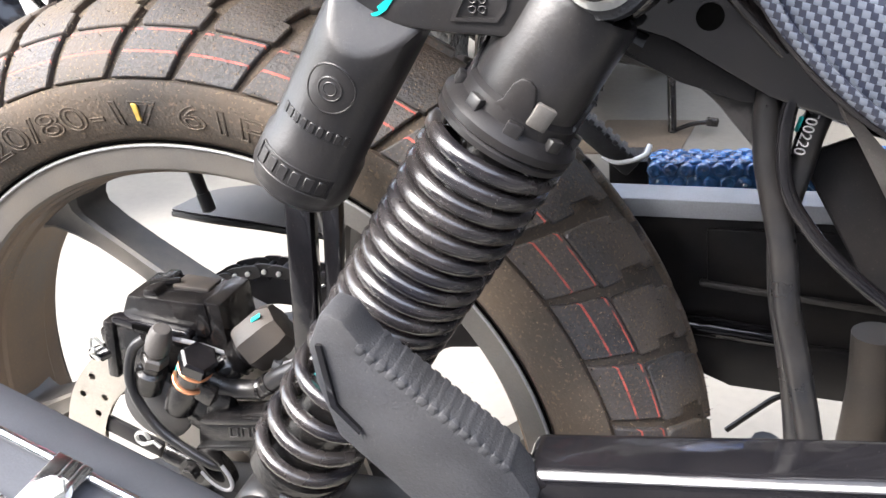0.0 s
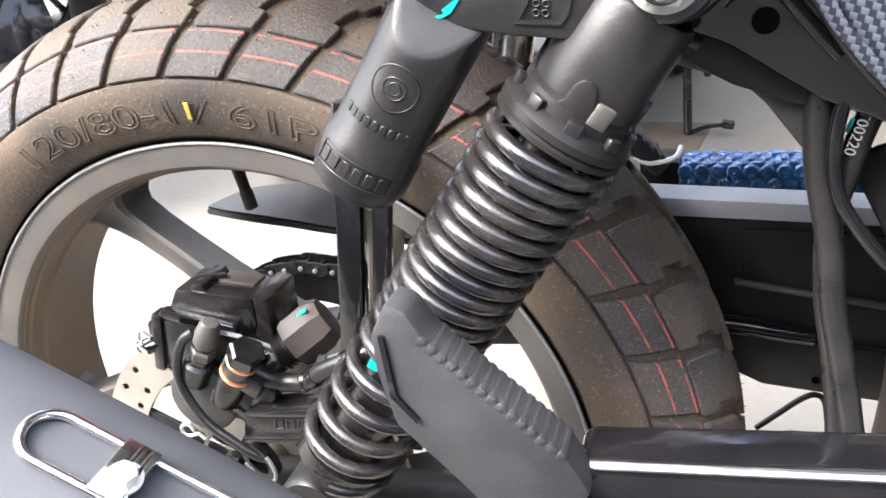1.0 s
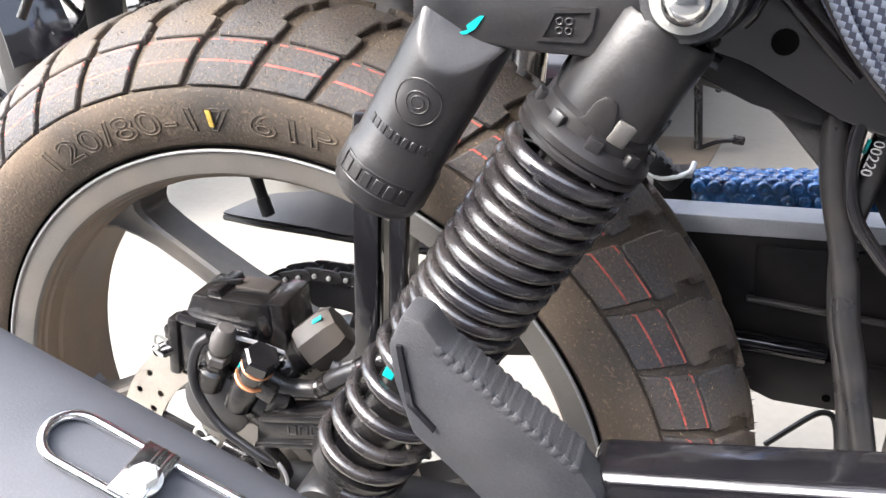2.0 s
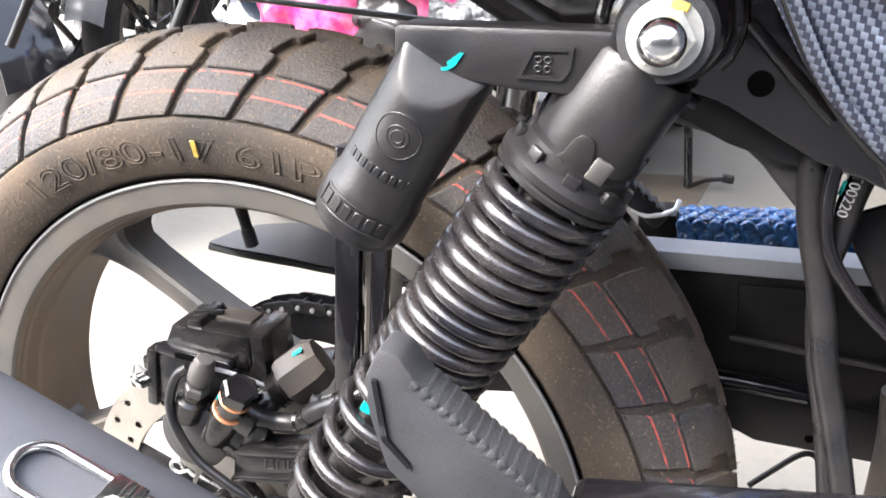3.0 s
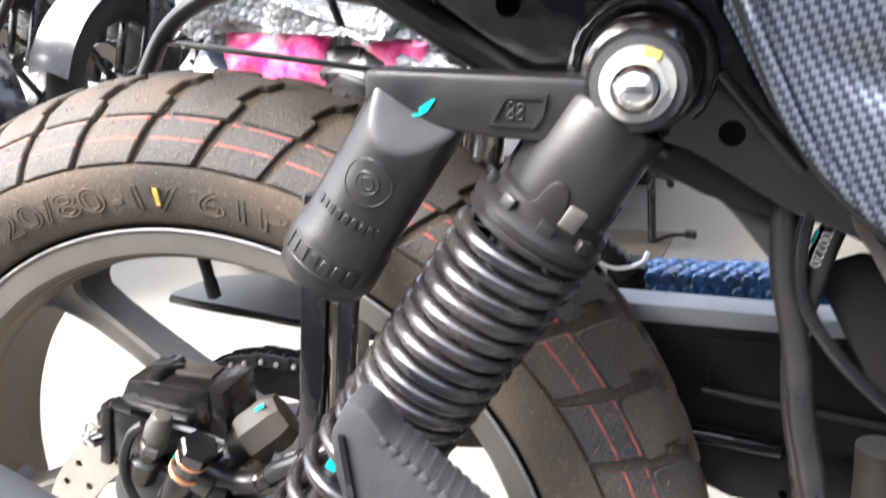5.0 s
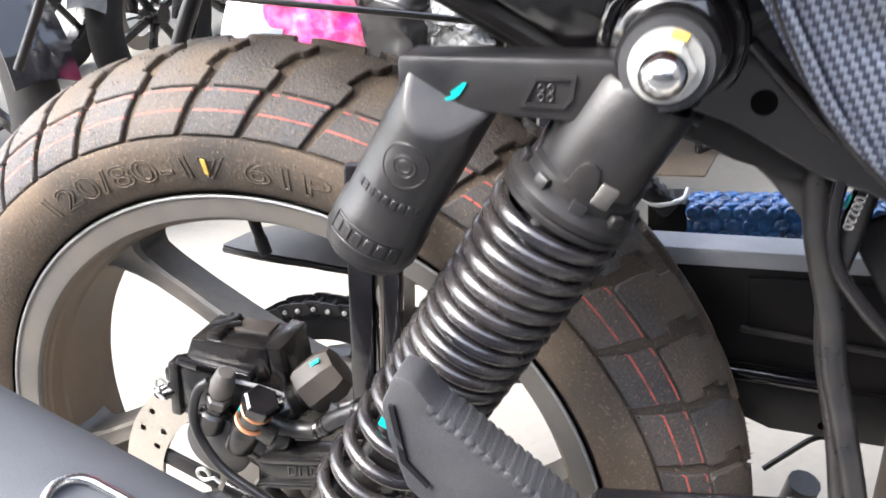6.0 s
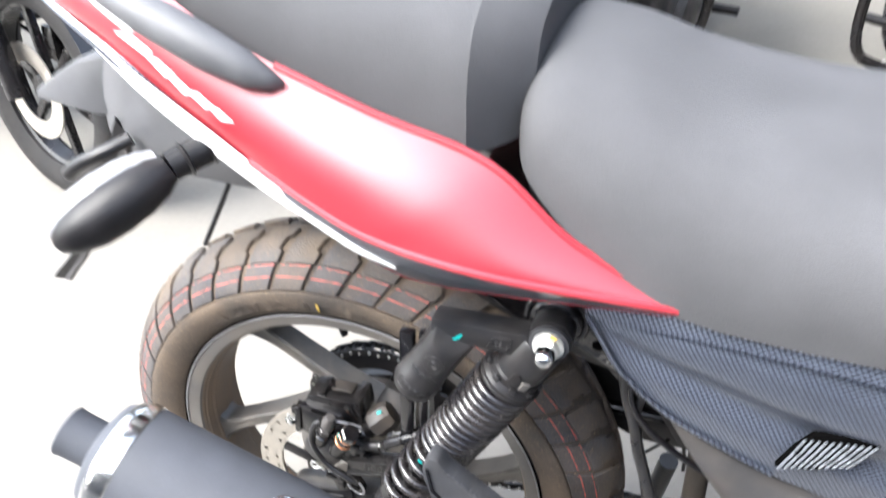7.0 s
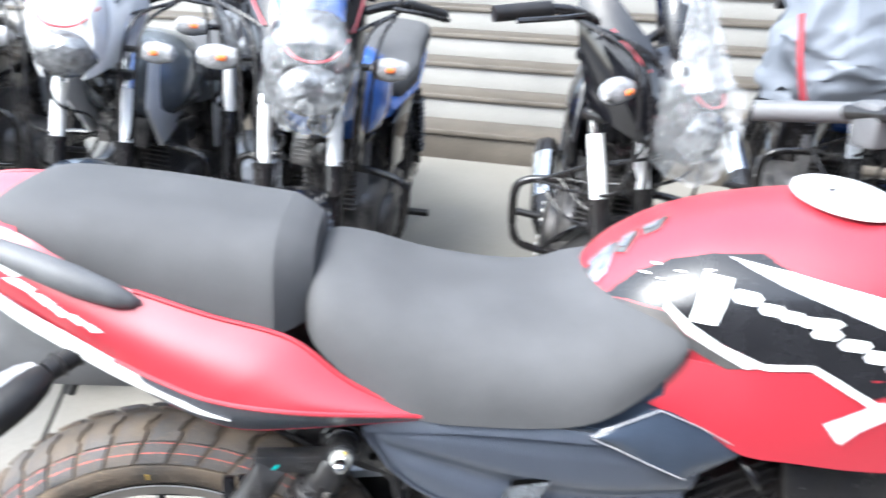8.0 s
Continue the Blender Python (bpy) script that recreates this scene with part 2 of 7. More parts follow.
def between(top, low, nu=40, nv=8, bulge=0.0, thick=0.003, power=1.0):
    """A bulged skin between two edge curves; it swells towards -y."""
    a, b = spline(top, 8), spline(low, 8)

    def at_u(c, u):
        f = u * (len(c) - 1)
        i = min(int(f), len(c) - 2)
        return c[i].lerp(c[i + 1], f - i)

    rows = []
    for j in range(nv + 1):
        v = j / nv
        rows.append([at_u(a, i / nu).lerp(at_u(b, i / nu), v) - Vector((0, bulge * math.sin(math.pi * v) ** power * min(1, 4 * (1 - i / nu)), 0)) for i in range(nu + 1)])
    return sheet(rows, thick)


def along(p, q):
    """A pose whose z runs from p towards q, at p."""
    p, q = Vector(p), Vector(q)
    return Matrix.Translation(p) @ (q - p).to_track_quat("Z", "Y").to_matrix().to_4x4()


AXLE_Y = Matrix.Rotation(radians(90), 4, "X")


def hexagon(r, h, m):
    bm = lathe([(r * 0.9, 0), (r, h * 0.1), (r, h * 0.85), (r * 0.85, h)], None, 6)
    return moved(bm, m)


# ---- ground and stairs ----
# Unseen ground in front, made dark so black parts reflect little light.
ground_mesh = bmesh.new()
bmesh.ops.create_grid(ground_mesh, x_segments=8, y_segments=8, size=60, matrix=Matrix.Translation((0, 0, -0.06)))
ground = tagged(part("ground", ground_mesh, DARK_GROUND), "dark ground out of view in front, added to cut reflected light", "ground", kind="structure")
floor = tagged(part("floor", rbox(15.0, 9.0, 0.2, pose(0.0, 3.95, -0.096), 0.003), FLOOR), "pale dusty cement floor of a vehicle yard", "floor", kind="structure")

STAIR_POSE = Matrix.Translation((0.56, 3.66, 0)) @ Matrix.Rotation(radians(-17.5), 4, "Z")
stairs = tagged(new("stairs"), "white stairs with tan stone treads behind the parked motorcycles", "stairs", kind="structure")
stairs.matrix_basis = STAIR_POSE
for i in range(9):
    z = 0.15 * i
    part("riser", rbox(8.0, 0.30, 0.148, pose(0, 0.15 + 0.30 * i, z + 0.074), 0.003), TREAD if i == 0 else STAIR, stairs)
    part("tread", rbox(8.0, 0.33, 0.03, pose(0, 0.145 + 0.30 * i, z + 0.165), 0.006), TREAD, stairs)
    if i:
        part("block", rbox(8.0, 0.30, z - 0.004, pose(0, 0.17 + 0.30 * i, z / 2 - 0.003), 0.0), STAIR, stairs)
wall_back = tagged(part("wall_back", rbox(9.0, 0.2, 3.5, STAIR_POSE @ pose(0, 2.95, 1.75), 0.01), STAIR), "plain white plaster wall above the stairs", "wall", kind="structure")

# unseen roof slab and walls, added to shape the daylight; one side stays open
ceiling = tagged(part("ceiling", rbox(7.0, 2.6, 0.2, pose(1.5, 5.4, 3.5), 0.0), CEILING), "unseen off-white ceiling slab added over the stairs to block sky", "ceiling", kind="structure")
wall_near = tagged(part("wall_near", rbox(12.4, 0.2, 3.2, pose(1.2, -4.2, 1.6), 0.0), WALL), "unseen dark wall added behind the camera to block low sky", "wall", kind="structure")
wall_ahead = tagged(part("wall_ahead", rbox(0.2, 10.0, 4.4, pose(4.8, 0.9, 2.2), 0.0), WALL), "unseen dark wall added at the right to block sky", "wall", kind="structure")

# ---- the motorcycle in front: x ahead, y to its left, z up from the axle ----
LEAN_POSE = Matrix.Rotation(radians(-2.0), 4, "X")
bike = tagged(new("motorcycle"), "red and black motorcycle with grey seat and dusty knobbly rear tyre", "motorcycle")
bike.matrix_basis = LEAN_POSE
UP = Matrix.Translation((0, 0, 0.312))


def bp(name, bm, material, label="", sharp=40, parent=None):
    """A part of the motorcycle, or a piece of one of its parts."""
    return part(name, bm, material, parent or bike, label, sharp, None if parent else UP)


# rear wheel
RC, RT = 0.2525, 0.0625          # centre and radius of the tread's arc
wheel = bp("rear_wheel", lathe([(0.0, -0.058), (0.02, -0.058), (0.022, -0.05), (0.048, -0.047), (0.05, -0.03), (0.070, -0.024), (0.084, -0.018), (0.084, 0.018), (0.070, 0.024), (0.06, 0.04), (0.06, 0.052), (0.0, 0.052)], AXLE_Y.inverted(), 48), ALLOY, "dusty dark grey hub")
prof = []
for i in range(17):
    a = radians(-74 + 148 * i / 16)
    prof.append((RC + (RT - 0.0042) * math.cos(a), (RT - 0.0042) * math.sin(a)))
side = [(0.2300, 0.0425), (0.2350, 0.0490), (0.2440, 0.0552), (0.2555, 0.0595), (0.2655, 0.0612), (0.2685, 0.0600)]
ring = [(r, -y) for r, y in side] + prof + [(r, y) for r, y in reversed(side)] + [(0.225, 0.034), (0.225, -0.034)]
bp("tyre", lathe(ring, AXLE_Y.inverted(), 144, True), CARCASS, "brown-dusted black rubber carcass", 60, wheel)
lip = [(0.2303, 0.0425), (0.2303, 0.0452), (0.2290, 0.0462), (0.2274, 0.0461), (0.2266, 0.0450), (0.2150, 0.0428), (0.2126, 0.0418), (0.2112, 0.0396)]
for s in (-1, 1):
    bp("rim", lathe([(r, s * y) for r, y in lip] + [(0.2150, s * 0.038), (0.2260, s * 0.041)], AXLE_Y.inverted(), 144, True), ALLOY, "flat grey face of the cast alloy rim", 22, wheel)
well = [(0.2150, 0.0385), (0.2116, 0.0388), (0.2098, 0.0372), (0.2092, 0.0345), (0.2076, 0.0330), (0.2070, 0.0220), (0.2052, 0.0195), (0.2046, 0.0090)]
bp("rim_barrel", lathe([(r, -y) for r, y in well] + [(0.2040, 0.0)] + [(r, y) for r, y in reversed(well)] + [(0.2160, 0.02), (0.2160, -0.02)], AXLE_Y.inverted(), 144, True), BARREL, "mud-brown stepped inner barrel of the rim", 22, wheel)
# Black ring paints the shade in the gap between tyre and rim.
bp("bead", lathe([(0.2296, -0.0462), (0.2308, -0.0472), (0.2314, -0.0460), (0.2303, -0.0448)], AXLE_Y.inverted(), 144, True), RECESS_SHADE, "black ring painted as the dark gap beside the rim", 60, wheel)
bp("rim_lip", lathe([(0.2288, -0.0463), (0.2283, -0.0467), (0.2276, -0.0466), (0.2273, -0.0460)], AXLE_Y.inverted(), 144, True), STRIP, "thin pale edge of the rim", 60, wheel)
spoke_mesh = None
for i in range(6):
    rings = []
    for r, swirl, w, d in ((0.078, -49, 0.0120, 0.020), (0.09, -33, 0.0095, 0.0185), (0.12, -16.5, 0.0080, 0.0165), (0.15, -8.3, 0.0076, 0.0155), (0.175, -3.8, 0.0080, 0.0155), (0.190, -1.6, 0.0100, 0.016), (0.200, -0.5, 0.0150, 0.0175), (0.2085, 0.2, 0.028, 0.020)):
        q = Vector((r * math.cos(radians(swirl)), 0, r * math.sin(radians(swirl))))
        lean = radians(20.5)
        across = Vector((-math.sin(lean), 0, math.cos(lean))) if r < 0.195 else Vector((-math.sin(radians(swirl)), 0, math.cos(radians(swirl))))
        rings.append([q + across * (w * z) + Vector((0, y * d, 0)) for y, z in ((-1, -0.70), (-0.86, -1), (0.80, -1), (1, -0.6), (1, 0.6), (0.80, 1), (-0.86, 1), (-1, 0.70), (-0.94, 0.40), (-0.94, -0.40))])
    if spoke_mesh is None:
        sp = bp("spoke", loft(rings), SPOKE, "", 35, wheel)
        spoke_mesh = sp.data
    else:
        sp = new("spoke", spoke_mesh)
        sp.parent = wheel
    sp.matrix_basis = Matrix.Rotation(-radians(7.5 + 60 * i), 4, "Y")
bp("valve_stem", join(lathe([(0.0085, 0), (0.0075, 0.004), (0.0042, 0.010), (0.0038, 0.024), (0.0040, 0.026)], along((-0.0275, 0, 0.206), (-0.0165, -0.002, 0.17)), 16),
                      lathe([(0.0046, 0.026), (0.0046, 0.038), (0.003, 0.039)], along((-0.0275, 0, 0.206), (-0.0165, -0.002, 0.17)), 12)), PLASTIC, "short black rubber valve stem", 40, wheel)


def groove_at(f):
    """How far a slanting groove has run round the tyre at an angle over the crown."""
    return 6.5 * max(0.0, 1 - f / 75) ** 0.85


PITCH = 360 / 43


def tread_block(rows, mirrored, drop):
    """One tread block: rows of angle over the crown and its widths to both sides of the middle line between two grooves."""
    bm, nt = bmesh.new(), 4
    top, low = [], []
    for f, wl, wr in rows:
        mid = PITCH / 2 + groove_at(f)
        ta, tb = [], []
        for j in range(nt + 1):
            th = radians(mid - wl + (wl + wr) * j / nt)
            for lst, rr in ((ta, RT - drop), (tb, RT - 0.0085)):
                r, y = RC + rr * math.cos(radians(f)), -rr * math.sin(radians(f))
                lst.append(bm.verts.new((r * math.sin(th), -y if mirrored else y, r * math.cos(th))))
        top.append(ta)
        low.append(tb)
    nf = len(rows) - 1
    for i in range(nf):
        for j in range(nt):
            bm.faces.new((top[i][j], top[i + 1][j], top[i + 1][j + 1], top[i][j + 1]))
        bm.faces.new((top[i][0], low[i][0], low[i + 1][0], top[i + 1][0]))
        bm.faces.new((top[i][nt], top[i + 1][nt], low[i + 1][nt], low[i][nt]))
    for j in range(nt):
        bm.faces.new((top[0][j], top[0][j + 1], low[0][j + 1], low[0][j]))
        bm.faces.new((top[nf][j], low[nf][j], low[nf][j + 1], top[nf][j + 1]))
    bmesh.ops.recalc_face_normals(bm, faces=bm.faces[:])
    rim_edges = [e for e in bm.edges if len(e.link_faces) == 2 and e.calc_face_angle() > 0.9]
    bmesh.ops.bevel(bm, geom=rim_edges, offset=0.0008, segments=1, profile=0.5, affect="EDGES")
    return bm


def tread_rubber():
    """Tread rubber with two painted red mould lines at fixed distances from the middle."""
    m = mat("tread rubber", (0.043, 0.044, 0.050), 0.58, 0.0, 0.45, 40, 0.9, 500, ((0.148, 0.112, 0.080), 1.0, 13, (0.030, 0.0475, 1.0, 0.42)), each=True)
    n, k = m.node_tree.nodes, m.node_tree.links.new
    b = n["Principled BSDF"]
    old = b.inputs["Base Color"].links[0].from_socket
    co = n.new("ShaderNodeTexCoord")
    sep = n.new("ShaderNodeSeparateXYZ")
    k(co.outputs["Object"], sep.inputs[0])
    total = None
    for y in (-0.0536, -0.0464):
        d = n.new("ShaderNodeMath")
        d.operation = "COMPARE"
        k(sep.outputs[1], d.inputs[0])
        d.inputs[1].default_value, d.inputs[2].default_value = y, 0.00030
        if total is None:
            total = d.outputs[0]
        else:
            s = n.new("ShaderNodeMath")
            s.operation = "ADD"
            k(total, s.inputs[0])
            k(d.outputs[0], s.inputs[1])
            total = s.outputs[0]
    def op(kind, a, c=0.0):
        o = n.new("ShaderNodeMath")
        o.operation = kind
        for i, v in enumerate((a, c)):
            if isinstance(v, (int, float)):
                o.inputs[i].default_value = v
            else:
                k(v, o.inputs[i])
        return o.outputs[0]

    radial = op("SUBTRACT", op("SQRT", op("ADD", op("MULTIPLY", sep.outputs[0], sep.outputs[0]), op("MULTIPLY", sep.outputs[2], sep.outputs[2]))), RC)
    proud = op("GREATER_THAN", op("SQRT", op("ADD", op("MULTIPLY", radial, radial), op("MULTIPLY", sep.outputs[1], sep.outputs[1]))), RT - 0.0018)
    total = op("MULTIPLY", total, proud)
    wear = n.new("ShaderNodeTexNoise")
    wear.inputs["Scale"].default_value = 90
    k(co.outputs["Object"], wear.inputs["Vector"])
    r = n.new("ShaderNodeMapRange")
    r.inputs[1].default_value, r.inputs[2].default_value = 0.36, 0.52
    k(wear.outputs["Fac"], r.inputs[0])
    mu = n.new("ShaderNodeMath")
    mu.operation = "MULTIPLY"
    k(total, mu.inputs[0])
    k(r.outputs[0], mu.inputs[1])
    mix = n.new("ShaderNodeMix")
    mix.data_type = "RGBA"
    k(mu.outputs[0], mix.inputs["Factor"])
    k(old, mix.inputs["A"])
    mix.inputs["B"].default_value = (0.52, 0.10, 0.075, 1)
    k(mix.outputs["Result"], b.inputs["Base Color"])
    return m


TREAD_RUBBER = tread_rubber()
SHOULDER = [(f, w, w) for f, w in ((73.5, 3.72), (70, 3.66), (66, 3.6), (62, 3.55), (58, 3.5), (54, 3.5), (46.9, 3.5))]
CROWN_ROW = [(46.6, 2.6, 3.95), (45, 3.0, 3.95), (43, 3.2, 3.9), (40, 3.25, 3.85), (37, 3.3, 3.8), (34.2, 3.3, 3.7), (33.0, 3.4, 2.7), (28, 3.35, 2.7), (22, 3.3, 2.7), (18.6, 3.3, 2.7), (17.6, 2.4, 3.5), (12, 2.4, 3.5), (6, 2.4, 3.4)]
for rows, drop in ((SHOULDER, 0.0008), (CROWN_ROW, 0.0)):
    for mirrored in (False, True):
        first = None
        for i in range(43):
            if first is None:
                first = bp("tread_block", tread_block(rows, mirrored, drop), TREAD_RUBBER, "", 35, wheel)
                ob = first
            else:
                ob = new("tread_block", first.data)
                ob.parent = wheel
            ob.matrix_basis = Matrix.Rotation(radians(PITCH * (i + (0.5 if mirrored else 0)) + 2.0), 4, "Y")


def curved_text(body, size, radius, start, sweep, y, depth=0.0005):
    """Raised lettering round the sidewall, reading with its feet to the axle; start is the angle of its first letter."""
    cu = bpy.data.curves.new("lettering", "FONT")
    cu.body, cu.size, cu.extrude, cu.bevel_depth, cu.fill_mode = body, size, depth, 0.00042, "NONE"
    tmp = new("tmp", cu)
    me = bpy.data.meshes.new_from_object(tmp.evaluated_get(bpy.context.evaluated_depsgraph_get()))
    bpy.data.objects.remove(tmp)
    bm = bmesh.new()
    bm.from_mesh(me)
    bpy.data.meshes.remove(me)
    wide = max(v.co.x for v in bm.verts)
    for v in bm.verts:
        a = radians(start) - v.co.x / wide * radians(sweep)
        r = radius + v.co.y
        v.co = Vector((r * math.cos(a), y - v.co.z - 0.32 * (v.co.y - 0.008), r * math.sin(a)))
    return bm


bp("size_lettering", curved_text("120/80-17 61P", 0.0205, 0.2430, 124.5, 49.5, -0.0575), CARCASS, "raised rubber size lettering", 30, wheel)
bp("chalk_mark", rbox(0.0035, 0.001, 0.011, pose(-0.0135, -0.0592, 0.2505, 17, 0, 0), 0.0004, 1), YELLOW, "small yellow crayon mark", 40, wheel)


def drilled_disc(r0, r1, cells, y, thick):
    """A brake disc with drilled holes, in sectors of two rows."""
    bm = bmesh.new()
    mid = (r0 + r1) / 2
    for ra, rb, turn in ((r0, mid, 0.0), (mid, r1, 0.5)):
        for i in range(cells):
            a0, a1 = 2 * math.pi * (i + turn) / cells, 2 * math.pi * (i + 1 + turn) / cells
            am, rm, h = (a0 + a1) / 2, (ra + rb) / 2, 0.0026
            out = [(ra, a0), (ra, am), (ra, a1), (rm, a1), (rb, a1), (rb, am), (rb, a0), (rm, a0)]
            po = [Vector((r * math.cos(a), 0, r * math.sin(a))) for r, a in out]
            c = Vector((rm * math.cos(am), 0, rm * math.sin(am)))
            drilled = i % 3 != (0 if turn else 1)
            pi = [c + (p - c).normalized() * h for p in po]
            for yy, flip in ((y, 0), (y + thick, 1)):
                vo = [bm.verts.new(p + Vector((0, yy, 0))) for p in po]
                vi = [bm.verts.new(p + Vector((0, yy, 0))) for p in pi]
                for j in range(8):
                    bm.faces.new((vo[j], vo[(j + 1) % 8], vi[(j + 1) % 8], vi[j]))
                if not drilled:
                    bm.faces.new(vi)
    bmesh.ops.remove_doubles(bm, verts=bm.verts[:], dist=1e-5)
    edge = lathe([(r1, y), (r1, y + thick)], AXLE_Y.inverted(), 96)
    for f in [f for f in edge.faces if len(f.verts) > 4]:
        edge.faces.remove(f)
    return join(bm, edge)


bp("brake_disc", drilled_disc(0.086, 0.115, 36, -0.064, 0.004), DISC, "drilled steel brake disc", 40, wheel)
for i in range(6):
    bp("carrier_arm", rbox(0.05, 0.004, 0.014, Matrix.Rotation(radians(60 * i + 20), 4, "Y") @ pose(0.068, -0.0605, 0), 0.002), PLASTIC, "", 40, wheel)

# sprocket and chain on the far side
teeth = [((0.097 if i % 2 else 0.090) * math.cos(math.pi * i / 44), (0.097 if i % 2 else 0.090) * math.sin(math.pi * i / 44)) for i in range(88)]
inner = [(0.070 * math.cos(math.pi * i / 44), 0.070 * math.sin(math.pi * i / 44)) for i in range(88)]
bp("sprocket", join(holed(teeth, inner, 0.056, 0.061), *[rbox(0.05, 0.005, 0.016, Matrix.Rotation(radians(72 * i), 4, "Y") @ pose(0.052, 0.0585, 0), 0.002) for i in range(5)]), PLASTIC, "dark steel sprocket", 30, wheel)
chain = bp("chain", tube([(0, 0.058, 0.101), (0.002, 0.058, 0.101)], 0.001, 4), BLACK_SATIN, "greased roller chain with bright pins")
link = None
pts = [(0.1005 * math.cos(radians(a)), 0.1005 * math.sin(radians(a))) for a in [270 - 7.5 * i for i in range(25)]]
pts += [(0.0132 * i, 0.1005 - 0.0004 * i) for i in range(1, 40)] + [(0.0132 * i, -0.1005 + 0.0016 * i) for i in range(39, 0, -1)]
for i, (x, z) in enumerate(pts):
    x2, z2 = pts[(i + 1) % len(pts)]
    if link is None:
        o = [(0.0066 * math.cos(a) - 0.0035, 0.0052 * math.sin(a)) for a in [math.pi * (0.5 + k / 6) for k in range(7)]]
        o += [(0.0066 * math.cos(a) + 0.0035, 0.0052 * math.sin(a)) for a in [math.pi * (-0.5 + k / 6) for k in range(7)]]
        bm = join(plate(o, -0.0085, -0.0065, 0.0), plate(o, 0.0065, 0.0085, 0.0), lathe([(0.0022, -0.010), (0.0022, 0.010)], AXLE_Y, 8))
        ob = bp("chain_link", bm, BLACK_SATIN, "", 30, chain)
        pin = bp("chain_pin", lathe([(0.0019, 0.0), (0.0019, 0.0022), (0.001, 0.0026)], Matrix.Translation((0, -0.0095, 0)) @ AXLE_Y, 8), STEEL, "", 30, chain)
        link, pin_mesh = ob.data, pin.data
    else:
        ob, pin = new("chain_link", link), new("chain_pin", pin_mesh)
        ob.parent = pin.parent = chain
    place = Matrix.Translation((x, 0.058 + (0.0018 if i % 2 else 0), z)) @ Matrix.Rotation(-math.atan2(z2 - z, x2 - x), 4, "Y")
    ob.matrix_basis = pin.matrix_basis = place

# swingarm
arm = [(-0.055, -0.028), (-0.055, 0.016), (-0.03, 0.026), (0.08, 0.044), (0.50, 0.062), (0.50, -0.012), (0.10, -0.020), (-0.02, -0.034)]
swing = bp("swingarm", join(plate(arm, -0.105, -0.075, 0.006), plate([(-0.055, -0.028), (-0.055, 0.022), (-0.03, 0.034), (0.05, 0.06), (0.12, 0.075), (0.32, 0.095), (0.50, 0.10), (0.50, 0.056), (0.40, 0.056), (0.20, 0.050), (0.12, 0.036), (0.06, -0.012), (-0.02, -0.034)], 0.078, 0.104, 0.005), rbox(0.05, 0.19, 0.05, pose(0.465, 0, 0.070), 0.008)), BLACK_SATIN, "black box-section swingarm")
bp("axle_nut", hexagon(0.015, 0.014, Matrix.Translation((0, -0.106, -0.003)) @ AXLE_Y), STEEL, "zinc axle nut", 30, swing)
bp("axle_slot", join(rbox(0.062, 0.004, 0.030, pose(0.0, -0.106, 0.018, 0, -12, 0), 0.0015), rbox(0.03, 0.006, 0.016, pose(0.006, -0.108, 0.02, 0, -12, 0), 0.003)), PLASTIC, "pressed chain adjuster plate", 40, swing)
bp("adjuster_bolt", hexagon(0.0055, 0.005, Matrix.Translation((0.006, -0.111, 0.022)) @ AXLE_Y), STEEL, "small adjuster bolt", 30, swing)
bp("caliper_stay", join(plate([(0.0250, 0.0850), (0.0300, 0.0890), (0.0950, 0.1030), (0.0950, 0.0800), (0.0220, 0.0640)], -0.1040, -0.0880, 0.0015), plate([(0.0290, 0.0885), (0.0950, 0.1030), (0.0950, 0.0985), (0.0290, 0.0842)], -0.1065, -0.1030, 0.001), plate([(0.0225, 0.0680), (0.0950, 0.0840), (0.0950, 0.0800), (0.0220, 0.0640)], -0.1065, -0.1030, 0.001)), CAST, "black caliper stay with cast marks", 40, swing)
for i, gap in enumerate((0.0, 1.0, 0.0)):
    x, z = 0.0480 + 0.0075 * i, 0.0815 + 0.0016 * i
    bp("cast_mark", tube([(x - 0.0026, -0.1042, z - 0.003), (x - 0.0026, -0.1042, z + 0.003), (x + 0.0022, -0.1042, z + 0.0035), (x + 0.0022, -0.1042, z - 0.002)], 0.0006, 6, gap == 0.0), FAR_ENGINE, "worn raised cast mark", 40, swing)

# chain guard and far swingarm face, seen ahead of the tyre
bp("chain_guard", join(plate([(0.20, 0.170), (0.46, 0.186), (0.47, 0.064), (0.36, 0.062), (0.30, 0.062), (0.20, 0.062)], 0.066, 0.074, 0.003), rbox(0.2, 0.035, 0.006, pose(0.345, 0.088, 0.156, 0, -4.5, 0), 0.002)), PLASTIC, "black moulded chain guard")
case = bp("chain_case", plate([(0.235, 0.1745), (0.44, 0.184), (0.46, 0.0610), (0.37, 0.0606), (0.318, 0.0615), (0.290, 0.075)], 0.0500, 0.0580, 0.002), PLASTIC, "black moulded chain case")
bp("case_panel", plate([(0.2930, 0.1700), (0.40, 0.1760), (0.40, 0.1290), (0.2975, 0.1345)], 0.0470, 0.0505, 0.0015), PLASTIC, "raised upper field of the case", 40, case)
bp("case_step", rbox(0.110, 0.006, 0.0040, pose(0.3480, 0.0470, 0.1310, 0, 3.0, 0), 0.0015), GREY_DARK, "dull step along the case", 40, case)
bp("case_web", plate([(0.262, 0.0985), (0.40, 0.0985), (0.40, 0.0625), (0.320, 0.0625), (0.300, 0.070)], 0.0440, 0.0500, 0.002), PLASTIC, "dust-speckled lower web", 40, case)
